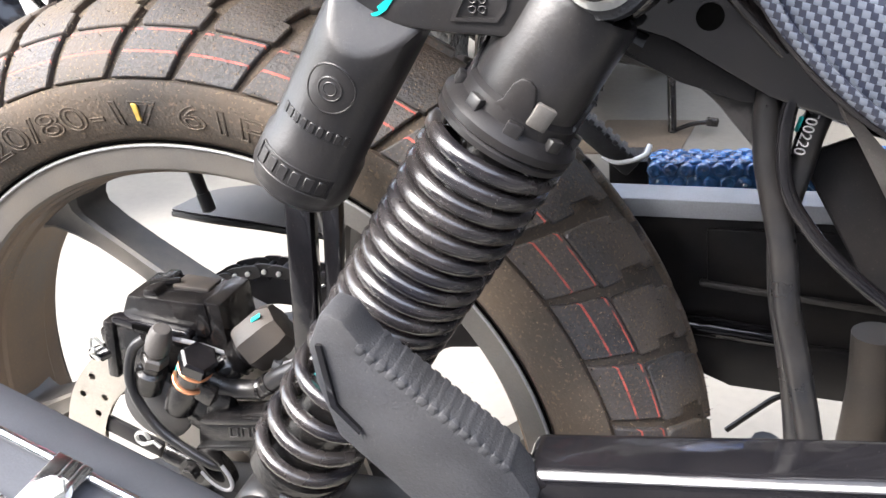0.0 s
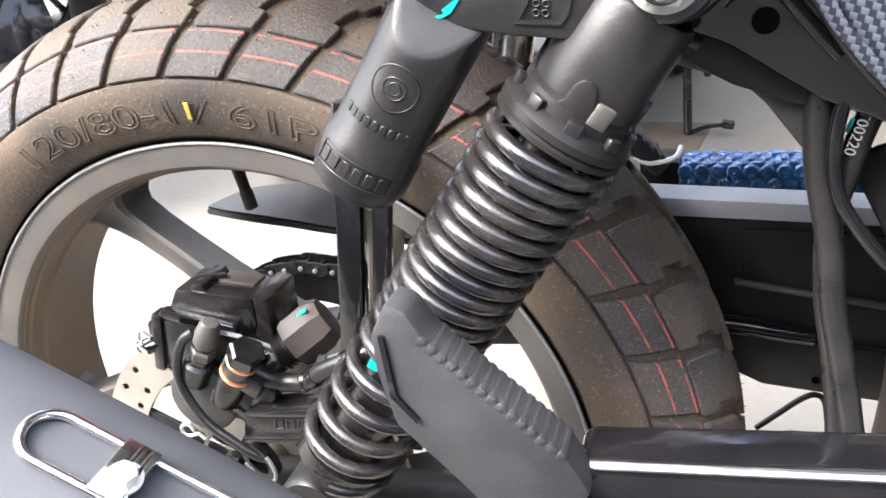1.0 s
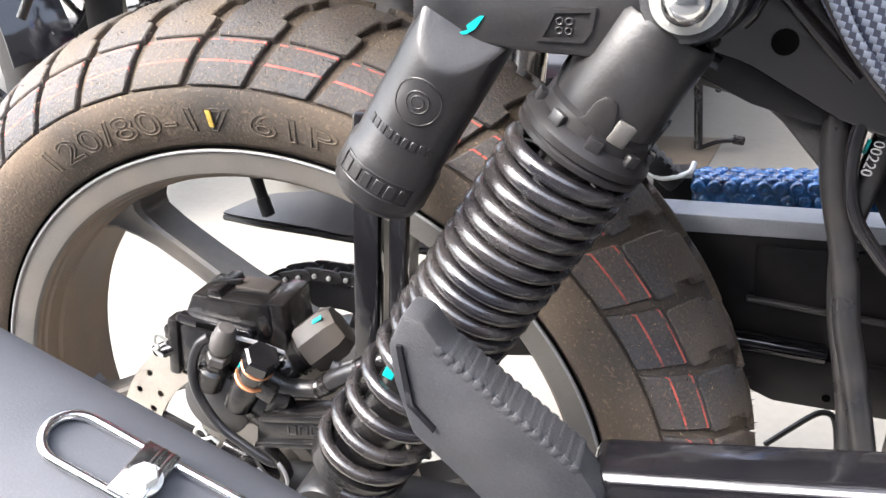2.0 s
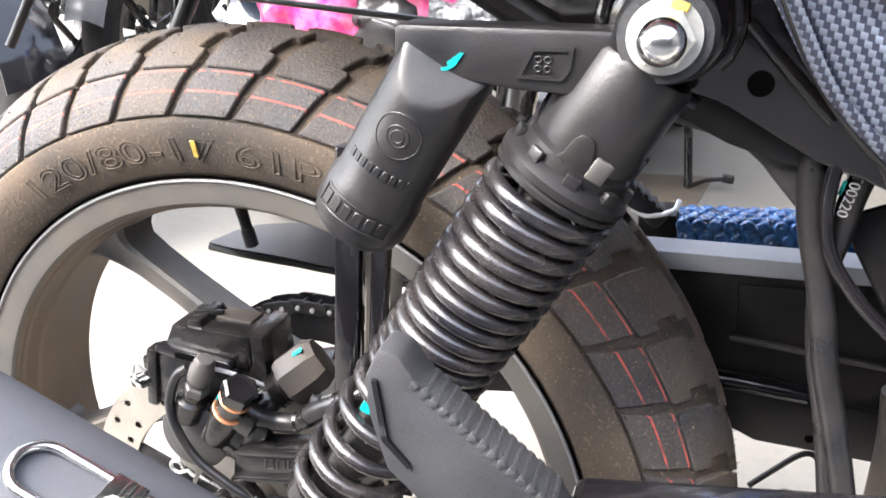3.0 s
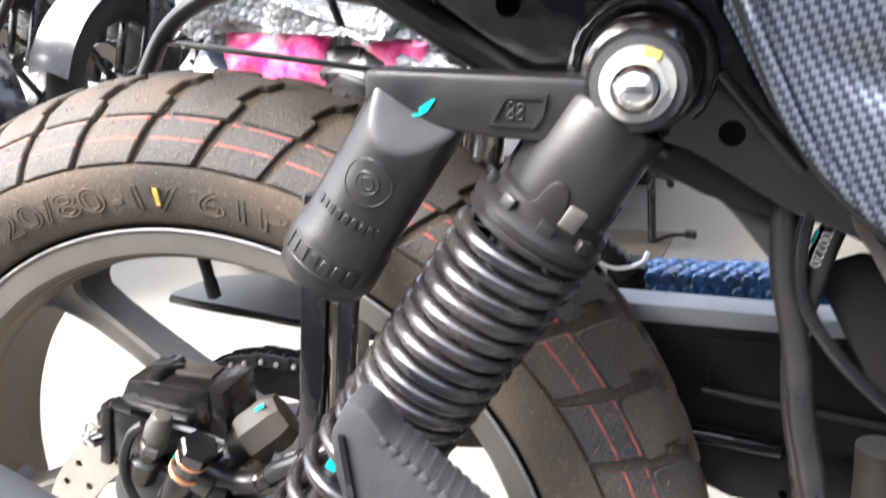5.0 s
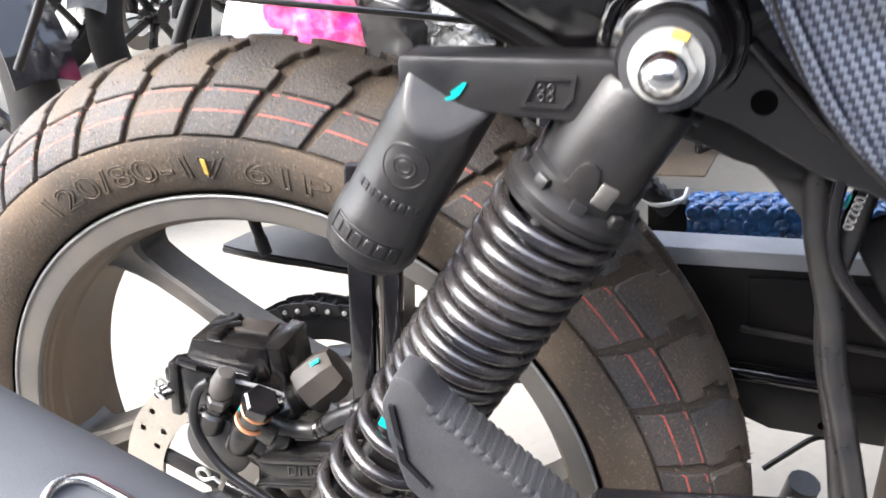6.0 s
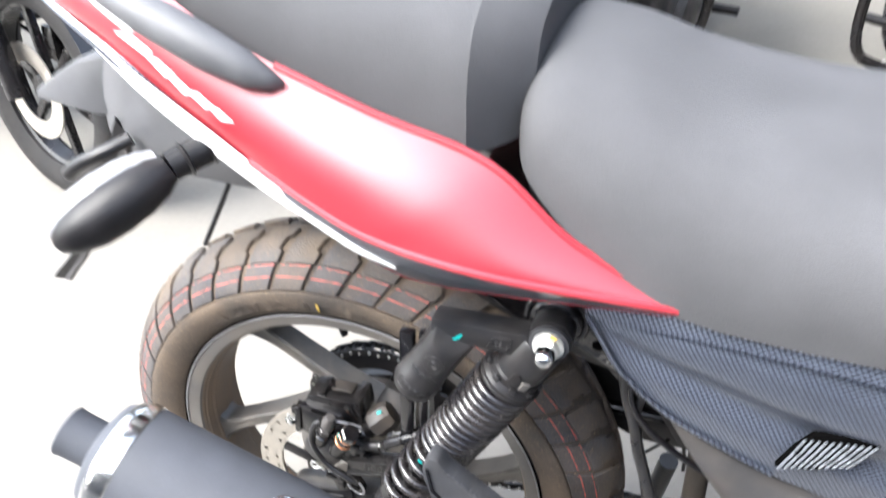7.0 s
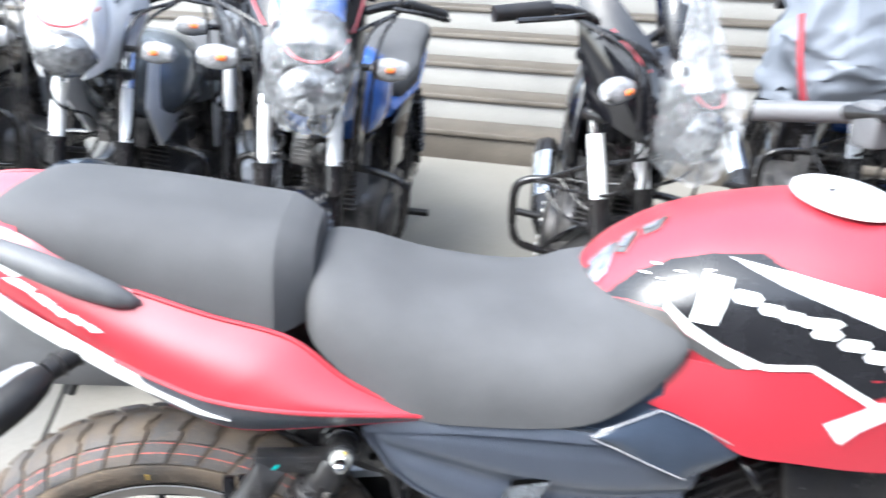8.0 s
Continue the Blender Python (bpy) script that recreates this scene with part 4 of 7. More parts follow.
def sprues(count, seed):
    """Thin moulding hairs left on the tread blocks."""
    rnd, parts = random.Random(seed), bmesh.new()
    for _ in range(count):
        th, f = rnd.uniform(-1.3, 1.9), radians(rnd.choice((1, 12, 22, 38, 52, 72)))
        out = Vector((math.cos(f) * math.sin(th), -math.sin(f), math.cos(f) * math.cos(th)))
        p = Vector((RC * math.sin(th), 0, RC * math.cos(th))) + out * (RT - 0.0004)
        tip = p + out * rnd.uniform(0.0012, 0.0032) + Vector((rnd.uniform(-1, 1), rnd.uniform(-1, 1), rnd.uniform(-1, 1))) * 0.0008
        side = out.orthogonal().normalized() * 0.00035
        up = out.cross(side)
        v = [parts.verts.new(q) for q in (p + side, p + up, p - side, p - up, tip)]
        for a, b in ((0, 1), (1, 2), (2, 3), (3, 0)):
            parts.faces.new((v[a], v[b], v[4]))
    return parts


MUD = mat("dried straw mud", (0.21, 0.160, 0.105), 0.9, 0.0, 0.5, 200)
DARK_MUD = mat("dark mud grains", (0.05, 0.04, 0.03), 0.9, 0.0, 0.5, 200)
mud = bp("dried_mud", crumbs(4200, 4), MUD, "pale dried mud crumbs", 10, wheel)
mud["kind"] = "stuff"
mud = bp("dried_mud", crumbs(3400, 9), DARK_MUD, "dark mud grains", 10, wheel)
mud["kind"] = "stuff"
sprue = bp("rubber_stubble", sprues(420, 5), CABLE, "thin rubber moulding hairs", 10, wheel)
sprue["kind"] = "stuff"
BLUE_FILM = mat("blue packing bubbles", (0.022, 0.105, 0.30), 0.10, 0.0, 0.6, 70, 1.0, 160, None, 0.6, 0.8, 0.004)
WRAP = mat("bubble wrap film", (0.115, 0.12, 0.125), 0.20, 0.0, 0.2, 60, 0.0, 200, None, 0.4)
for wrap_mat in (WRAP,):
    wn2, wk = wrap_mat.node_tree.nodes, wrap_mat.node_tree.links.new
    vor = wn2.new("ShaderNodeTexVoronoi")
    vor.inputs["Scale"].default_value = 80
    wk(wn2.new("ShaderNodeTexCoord").outputs["Object"], vor.inputs["Vector"])
    wb = wn2.new("ShaderNodeBump")
    wb.inputs["Strength"].default_value, wb.inputs["Distance"].default_value, wb.invert = 1.0, 0.006, True
    wk(vor.outputs["Distance"], wb.inputs["Height"])
    wk(wb.outputs[0], wn2["Principled BSDF"].inputs["Normal"])

# slanted cap of the reservoir and its raised ornaments


def on_res(a, s, lift=0.0):
    """A point on the reservoir's skin: angle about it and length along it."""
    return RES @ Vector(((0.0198 + lift) * math.cos(a), (0.0198 + lift) * math.sin(a), s))


front = max([radians(d) for d in range(0, 360, 2)], key=lambda a: (RES.to_3x3() @ Vector((math.cos(a), math.sin(a), 0))).dot(Vector((0.12, -1, 0.15))))
sgn = 1 if on_res(front + 0.2, 0.05).x > on_res(front - 0.2, 0.05).x else -1


def res_ring(rad, s0, thick):
    return tube([on_res(front + sgn * (rad * math.cos(k * math.pi / 16)) / 0.0198, s0 + rad * 0.95 * math.sin(k * math.pi / 16), 0.0001) for k in range(32)], thick, 6, True)


bp("emblem", join(res_ring(0.0098, 0.0345, 0.0004), res_ring(0.0047, 0.0345, 0.0004), res_ring(0.0026, 0.0345, 0.0003)), BLACK_SATIN, "raised round emblem", 60, res)


def res_bars(widths, gap, s, h, lift, label):
    """A row of raised marks in place of lettering, wrapped round the canister."""
    x = -(sum(widths) + gap * (len(widths) - 1)) / 2
    down = RES.to_3x3() @ Vector((0, 0, 1))
    for w in widths:
        p = on_res(front + sgn * (x + w / 2) / 0.0198, s, lift)
        out = (p - RES @ Vector((0, 0, s))).normalized()
        m = Matrix((out.cross(down).normalized(), out, down)).transposed().to_4x4()
        m.translation = p
        bp("raised_mark", moved(rbox(w, 0.0009, h, None, 0.0003, 1), m), BLACK_SATIN, label, 40, res)
        x += w + gap


res_bars([0.0026] * 9, 0.0010, 0.052, 0.0042, 0.0001, "raised mark on the canister")
res_bars([0.0040] * 6, 0.0012, 0.0745, 0.0062, 0.0017, "raised mark on the end band")
frame_path = []
for u, v in ((-1, -1), (1, -1), (1, 1), (-1, 1)):
    u2, v2 = {(-1, -1): (1, -1), (1, -1): (1, 1), (1, 1): (-1, 1), (-1, 1): (-1, -1)}[(u, v)]
    for k in range(8):
        f = k / 8
        frame_path.append(on_res(front + sgn * (u + (u2 - u) * f) * 0.0165 / 0.0198, 0.0745 + (v + (v2 - v) * f) * 0.0045, 0.0018))
bp("raised_frame", tube(frame_path, 0.0004, 6, True), BLACK_SATIN, "raised frame of the end band", 60, res)

# flat stays beside the wheel, below the reservoir
bp("fender_stay", rbox(0.0145, 0.010, 0.15, pose(0.0925, -0.085, 0.195, 0, 2, 0), 0.002), BLACK_GLOSS, "glossy black flat stay")
bp("fender_stay", rbox(0.0100, 0.008, 0.15, pose(0.1085, -0.082, 0.195, 0, 2, 0), 0.002), BLACK_GLOSS, "glossy black flat stay")

# frame plates and tubes by the shock mount
frame_plate = bp("frame_plate", plate([(0.118, 0.388), (0.135, 0.374), (0.200, 0.334), (0.236, 0.316), (0.262, 0.309), (0.298, 0.290), (0.345, 0.275), (0.36, 0.40), (0.20, 0.42), (0.118, 0.40)], -0.112, -0.104, 0.003), FRAME_GLOSS, "glossy black welded frame gusset")
# The holes are black discs; their shade is put into the colour.
for x, z in ((0.1865, 0.3605), (0.2745, 0.3180)):
    bp("hole_rim", join(lathe([(0.0042, 0.0), (0.0048, 0.0), (0.0048, 0.0006), (0.0042, 0.0006)], Matrix.Translation((x, -0.112, z)) @ AXLE_Y, 24, True), lathe([(0.0, -0.006), (0.0043, -0.006), (0.0043, 0.0004), (0.0, 0.0004)], Matrix.Translation((x, -0.112, z)) @ AXLE_Y, 24)), RECESS_SHADE, "drilled hole painted as a black disc", 40, frame_plate)
bp("weld_bead", tube([(0.239 + 0.0245 * math.cos(radians(a)), -0.1145, 0.340 + 0.0245 * math.sin(radians(a))) for a in range(-40, 190, 6)], 0.0035, 8, False, [0.0032 + 0.0007 * ((i * 7) % 5) / 4 for i in range(39)]), FRAME_GLOSS, "lumpy black weld bead", 50, frame_plate)
bp("mount_boss", lathe([(0.0, 0.0), (0.0235, 0.0), (0.0225, 0.006), (0.0205, 0.008), (0.0, 0.012)], Matrix.Translation((0.239, -0.112, 0.338)) @ AXLE_Y, 40), FRAME_GLOSS, "shock mount boss", 40, frame_plate)
bp("top_weld", tube(spline([(0.16, -0.113, 0.383), (0.20, -0.1135, 0.384), (0.235, -0.114, 0.380), (0.258, -0.114, 0.372)], 10), 0.0035, 8), FRAME_GLOSS, "weld along the upper tube", 50, frame_plate)
bp("gusset_flange", tube(spline([(0.267, -0.114, 0.34), (0.28, -0.114, 0.327), (0.301, -0.114, 0.307)], 8), 0.0028, 10), FRAME_GLOSS, "folded glossy gusset edge", 50, frame_plate)
bp("seat_rail", tube(spline([(0.05, -0.098, 0.43), (0.14, -0.10, 0.40), (0.23, -0.105, 0.388), (0.40, -0.108, 0.385)], 8), 0.0125, 16), BLACK_GLOSS, "glossy black seat rail tube")
bp("inner_fender_strip", join(tube([(0.118, -0.1, 0.372), (0.200, -0.1, 0.329), (0.252, -0.1, 0.305)], 0.006, 8), rbox(0.10, 0.01, 0.014, pose(0.165, -0.093, 0.344, 0, 28, 0), 0.003)), PLASTIC, "grey edge of the inner mudguard")
bp("inner_bracket", plate([(0.2380, 0.3090), (0.2457, 0.3052), (0.2669, 0.2950), (0.2829, 0.2892), (0.2896, 0.2874), (0.2925, 0.2905), (0.2990, 0.2900), (0.3083, 0.2560), (0.3022, 0.2610), (0.2813, 0.2831), (0.2712, 0.2910), (0.2467, 0.2965), (0.2370, 0.3000)], -0.096, -0.084, 0.002), GREY_DARK, "curved dusty black plastic bracket")
bp("frame_channel", plate([(0.200, 0.334), (0.300, 0.300), (0.310, 0.285), (0.2896, 0.286), (0.2669, 0.292), (0.2440, 0.302), (0.215, 0.318)], -0.103, -0.097, 0.001), PLASTIC, "black underside of the frame gusset")
bp("battery_box", rbox(0.13, 0.17, 0.2, pose(0.50, 0.0, 0.28), 0.01), PLASTIC, "black airbox behind the side panel")

# cables ahead of the tyre
bp("breather_hose", tube(spline([(0.3010, -0.102, 0.3150), (0.3002, -0.102, 0.3063), (0.2993, -0.102, 0.2952), (0.2997, -0.102, 0.2805), (0.3025, -0.102, 0.2642), (0.3066, -0.102, 0.2501), (0.3105, -0.102, 0.2381), (0.3145, -0.102, 0.224), (0.3197, -0.102, 0.2004), (0.3266, -0.102, 0.1789), (0.3387, -0.102, 0.1387), (0.352, -0.102, 0.09), (0.356, -0.102, 0.06)], 10), 0.0054, 14), CABLE, "thick black breather hose")
bp("breather_hose", tube(spline([(0.3260, -0.101, 0.3100), (0.3209, -0.101, 0.2956), (0.3186, -0.101, 0.2869), (0.3160, -0.101, 0.2751), (0.3143, -0.101, 0.2607), (0.3130, -0.100, 0.2507), (0.3125, -0.096, 0.2328), (0.3180, -0.092, 0.200), (0.330, -0.092, 0.155), (0.345, -0.092, 0.08)], 10), 0.0050, 14), CABLE, "grey rubber drain hose with printed code")
code = bpy.data.curves.new("code", "FONT")
code.body, code.size, code.extrude = "2BT00220", 0.0058, 0.0001
code_ob = bpy.data.objects.new("code_tmp", code)
code_mesh = bpy.data.meshes.new_from_object(code_ob)
code_bm = bmesh.new()
code_bm.from_mesh(code_mesh)
bpy.data.objects.remove(code_ob)
bpy.data.meshes.remove(code_mesh)
code_x = (Vector((0.3105, -0.108, 0.2594)) - Vector((0.3163, -0.108, 0.2908))).normalized()
code_z = Vector((-0.05, -1, 0.1)).normalized()
code_y = code_z.cross(code_x).normalized()
code_m = Matrix((code_x, code_y, code_x.cross(code_y))).transposed().to_4x4()
code_m.translation = Vector((0.3163, -0.1080, 0.2925)) - code_y * 0.002
bp("printed_code", moved(code_bm, code_m), STRIP, "pale printed code on the hose")
bp("wire", tube(spline([(0.3150, -0.109, 0.3120), (0.3109, -0.109, 0.3045), (0.3080, -0.109, 0.3000), (0.3061, -0.109, 0.2877), (0.3058, -0.109, 0.2764), (0.3072, -0.109, 0.2649), (0.3110, -0.109, 0.2535), (0.3183, -0.109, 0.2425), (0.332, -0.109, 0.228), (0.360, -0.108, 0.207), (0.40, -0.107, 0.185)], 10), 0.0030, 10), BLACK_GLOSS, "thin glossy black wire")
bp("teal_mark", rbox(0.0016, 0.0012, 0.006, pose(0.3105, -0.1060, 0.2800, 0, 12, 0), 0.0004, 1), TEAL, "teal paint dab between the hoses")
bp("hose_panel", plate([(0.315, 0.262), (0.335, 0.272), (0.40, 0.215), (0.40, 0.180), (0.352, 0.205)], -0.09, -0.084, 0.003), PLASTIC, "dark grey inner plastic panel")

# saree guard on the far side, with its wrapped foot plate
guard = bp("leg_guard", tube(spline([(-0.20, 0.17, 0.24), (-0.176, 0.17, 0.292), (-0.147, 0.17, 0.333), (-0.095, 0.17, 0.358), (-0.014, 0.17, 0.362), (0.10, 0.165, 0.345), (0.26, 0.16, 0.30)], 8), 0.0075, 14), BLACK_SATIN, "black tubular leg guard")
bp("guard_rod", tube([(-0.156, 0.17, 0.315), (0.06, 0.168, 0.302), (0.24, 0.165, 0.29)], 0.0028, 8), BLACK_SATIN, "thin cross rod", 40, guard)
bp("guard_rod", tube([(-0.01, 0.17, 0.36), (0.0, 0.172, 0.335)], 0.0035, 8), BLACK_SATIN, "black strap", 40, guard)
def bubbled(sx, sy, sz, m):
    """A box wrapped in film with rows of round bubbles on its front and top."""
    rnd, out = random.Random(2), [rbox(sx, sy, sz, None, 0.006, 3)]
    for i in range(int(sx / 0.0118)):
        for j in range(int((sy + sz) / 0.0104)):
            u, v = -sx / 2 + 0.006 + 0.0118 * (i + 0.5 * (j % 2)), 0.005 + 0.0104 * j
            p, n = ((u, -sy / 2, -sz / 2 + v), (0, -1, 0)) if v < sz else ((u, -sy / 2 + v - sz, sz / 2), (0, 0, 1))
            r = 0.0058 * rnd.uniform(0.85, 1.05)
            prof = [(r, 0.0), (r * 0.95, r * 0.26), (r * 0.78, r * 0.40), (r * 0.45, r * rnd.uniform(0.30, 0.44)), (0.0, r * rnd.uniform(0.12, 0.42))]
            out.append(lathe(prof, along(p, Vector(p) + Vector(n)), 10))
    return moved(join(*out), m)


bp("wrapped_foot_plate", bubbled(0.17, 0.040, 0.030, pose(0.3365, 0.196, 0.1560, 0, -5.5, 0)), BLUE_FILM, "foot plate in blue bubble wrap")
far_peg = bp("far_footrest", rbox(0.060, 0.016, 0.016, pose(0.2180, 0.175, 0.1790, 0, 38, 0), 0.003), RUBBER, "black ribbed footrest of the far side")
for i in range(7):
    bp("rib", rbox(0.0045, 0.017, 0.0040, pose(0.2020 + 0.0062 * i, 0.175, 0.2010 - 0.0049 * i, 0, 38, 0), 0.0008), RUBBER, "", 40, far_peg)
bp("film_end", tube(spline([(0.2180, 0.170, 0.1700), (0.2300, 0.168, 0.1660), (0.2480, 0.168, 0.1720), (0.2520, 0.175, 0.1790)], 6), 0.0022, 8), CLEAR, "crinkled clear film end", 40, far_peg)
bp("wrapped_foot_frame", rbox(0.030, 0.036, 0.030, pose(0.2385, 0.194, 0.1500, 0, -5.0, 0), 0.002), PLASTIC, "black end of the foot plate")

# pillion footrest and its loop
hanger = bp("footrest_hanger", tube([(0.186, -0.168, 0.176), (0.226, -0.170, 0.152)], 0.0055, 14), BLACK_GLOSS, "glossy black footrest hanger")
bp("hanger_bar", moved(rbox(0.20, 0.030, 0.027, None, 0.0065, 4), pose(0.325, -0.163, 0.1605, 0, -10.5, 0)), BLACK_GLOSS, "square glossy hanger tube", 40, hanger)
peg = bp("pillion_footrest", plate([(0.150, 0.2215), (0.1435, 0.206), (0.1455, 0.190), (0.153, 0.166), (0.176, 0.146), (0.193, 0.130), (0.222, 0.128), (0.233, 0.150), (0.2215, 0.1665), (0.166, 0.2085), (0.1585, 0.2190)], -0.187, -0.168, 0.0025, 2), RUBBER, "dusty folded rubber footrest")
for i in range(15):
    f = i / 14
    bp("rib", rbox(0.0038, 0.0190, 0.0040, pose(0.1645 + 0.0555 * f, -0.1778, 0.2072 - 0.0420 * f, 0, 37, 0), 0.0008), RUBBER, "", 40, peg)
bp("groove_plate", plate([(0.1478, 0.208), (0.1500, 0.208), (0.1545, 0.182), (0.1640, 0.172), (0.1630, 0.170), (0.1520, 0.181)], -0.1888, -0.1870, 0.0), BLACK_GLOSS, "black seam in the rubber", 40, peg)
for x, z in ((0.1660, 0.1555), (0.1790, 0.1420)):
    bp("hinge_bolt", hexagon(0.0060, 0.008, along((x, -0.172, z + 0.002), (x + 0.003, -0.2, z - 0.010))), STEEL, "zinc hinge bolt", 30, peg)

# Pale strip stands in for the sky's reflection on the tube's rounded edge.
bp("hanger_strip", rbox(0.192, 0.0022, 0.0052, pose(0.3265, -0.1764, 0.1722, 40, -10.5, 0), 0.0008), STRIP, "pale strip painted as the sky's sheen along the hanger", 40, hanger)

# exhaust silencer
ME, MF = Vector((-0.150, -0.245, 0.195)), Vector((0.150, -0.232, 0.066))
muff = bp("silencer", lathe([(0.0, 0.0), (0.030, 0.0), (0.046, 0.006), (0.053, 0.018), (0.0555, 0.03), (0.0555, 0.25), (0.052, 0.34), (0.042, 0.42), (0.028, 0.47), (0.0, 0.47)], along(ME, MF), 56), MUFFLER, "satin grey silencer body")
bp("tail_pipe", lathe([(0.017, -0.034), (0.022, -0.035), (0.0235, -0.033), (0.0225, -0.028), (0.022, 0.004), (0.017, 0.004)], along(ME, MF), 32, True), MUFFLER, "short tail pipe", 40, muff)
bp("trim_band", lathe([(0.0460, 0.010), (0.0535, 0.016), (0.0555, 0.020), (0.0566, 0.024), (0.0566, 0.034), (0.0555, 0.035), (0.045, 0.012)], along(ME, MF), 56, True), CHROME, "bright end band", 40, muff)


def on_muff(a, s, lift=0.0):
    return along(ME, MF) @ Vector(((0.0555 + lift) * math.cos(a), (0.0555 + lift) * math.sin(a), s))


mfront = max([radians(d) for d in range(0, 360, 2)], key=lambda a: (along(ME, MF).to_3x3() @ Vector((math.cos(a), math.sin(a), 0))).dot(Vector((0.39, -0.10, 0.92))))
msgn = 1 if on_muff(mfront + 0.2, 0.2).y > on_muff(mfront - 0.2, 0.2).y else -1
slot = []
for k in range(16):
    t = math.pi * (0.5 + k / 15)
    slot.append((0.178 + 0.011 * math.cos(t), 0.011 * math.sin(t)))
slot += [(s, -0.011) for s in (0.20, 0.25, 0.32)] + [(s, 0.011) for s in (0.32, 0.25, 0.20)]
bp("trim_loop", tube([on_muff(mfront + msgn * v / 0.0555, s, 0.002) for s, v in slot], 0.0022, 8, True), CHROME, "bright wire trim loop", 60, muff)
bm = on_muff(mfront, 0.209, 0.004)
ax = (MF - ME).normalized()
out_n = (on_muff(mfront, 0.209, 0.03) - bm).normalized()
brk = Matrix((ax, out_n, ax.cross(out_n))).transposed().to_4x4()
brk.translation = bm
bp("trim_bracket", moved(join(rbox(0.015, 0.0025, 0.026, None, 0.0008), rbox(0.003, 0.002, 0.024, pose(0.005, 0.002, 0), 0.0008), rbox(0.003, 0.002, 0.024, pose(0.0005, 0.002, 0), 0.0008)), brk), CHROME, "bright folded trim bracket", 40, muff)
bp("trim_bolt", join(hexagon(0.0052, 0.005, along(on_muff(mfront - msgn * 0.06, 0.211, 0.006), on_muff(mfront - msgn * 0.06, 0.211, 0.03))), lathe([(0.0070, 0), (0.0070, 0.0012)], along(on_muff(mfront - msgn * 0.06, 0.211, 0.0055), on_muff(mfront - msgn * 0.06, 0.211, 0.03)), 24)), STEEL, "bright hex bolt", 30, muff)
bp("header_pipe", tube(spline([MF + Vector((0.10, 0, -0.045)), Vector((0.36, -0.20, -0.02)), Vector((0.5, -0.17, -0.08)), Vector((0.75, -0.1, -0.12))], 8), 0.02, 20), MUFFLER, "dark header pipe", 40, muff)


# seats

def finer(rows, steps):
    """Catmull-Rom between rows of numbers."""
    out = []
    for i in range(len(rows) - 1):
        p0, p1, p2, p3 = rows[max(0, i - 1)], rows[i], rows[i + 1], rows[min(len(rows) - 1, i + 2)]
        for j in range(steps):
            t = j / steps
            out.append([0.5 * (2 * b + (c - a) * t + (2 * a - 5 * b + 4 * c - d) * t * t + (3 * b - a - 3 * c + d) * t ** 3) for a, b, c, d in zip(p0, p1, p2, p3)])
    return out + [rows[-1]]


def seat(stations, name, label):
    """A padded seat: stations of x, half width, bottom, top, and how far the crown falls to its shoulders."""
    side = [(1.0, 0.0), (1.01, 0.2), (1.01, 0.42), (0.985, 0.60), (0.94, 0.74), (0.87, 0.85), (0.76, 0.93), (0.6, 0.98), (0.4, 1.0), (0.2, 1.0)]
    rings = []
    for x, w, zb, zt, crown in finer(stations, 3):
        half = [(w * u, zb + (zt - crown - zb) * v + crown * (1 - u * u)) for u, v in side]
        ring = [(x, -y, z) for y, z in half] + [(x, 0, zt)] + [(x, y, z) for y, z in reversed(half)]
        rings.append(ring + [(x, w * 0.5, zb - 0.004), (x, 0, zb - 0.004), (x, -w * 0.5, zb - 0.004)])
    return bp(name, loft(rings), SEAT, label, 26)


seat([(-0.150, 0.060, 0.600, 0.612, 0.0), (-0.140, 0.085, 0.594, 0.622, 0.004), (-0.115, 0.105, 0.585, 0.630, 0.006), (-0.05, 0.118, 0.562, 0.628, 0.010), (0.03, 0.124, 0.530, 0.620, 0.012), (0.11, 0.128, 0.503, 0.608, 0.014),
      (0.150, 0.1305, 0.490, 0.6005, 0.010), (0.166, 0.130, 0.486, 0.598, 0.010), (0.1685, 0.1295, 0.4855, 0.5975, 0.010), (0.190, 0.108, 0.488, 0.589, 0.008), (0.206, 0.090, 0.494, 0.578, 0.006)], "pillion_seat", "raised grey vinyl pillion pad")
# Added black block keeps light from showing through under the seat.
bp("seat_tray", rbox(0.42, 0.20, 0.09, pose(0.36, 0, 0.385), 0.01), PLASTIC, "black filler block added below the seat to stop light")
seat([(0.196, 0.085, 0.490, 0.515, 0.0), (0.203, 0.115, 0.480, 0.540, 0.008), (0.222, 0.135, 0.462, 0.552, 0.016), (0.27, 0.150, 0.424, 0.545, 0.022), (0.33, 0.160, 0.397, 0.527, 0.026), (0.42, 0.166, 0.392, 0.512, 0.028), (0.49, 0.170, 0.395, 0.510, 0.028),
      (0.535, 0.172, 0.408, 0.520, 0.024), (0.58, 0.166, 0.436, 0.522, 0.016), (0.612, 0.157, 0.462, 0.512, 0.010), (0.625, 0.148, 0.474, 0.500, 0.006)], "rider_seat", "low grey vinyl rider seat")

from mathutils.bvhtree import BVHTree


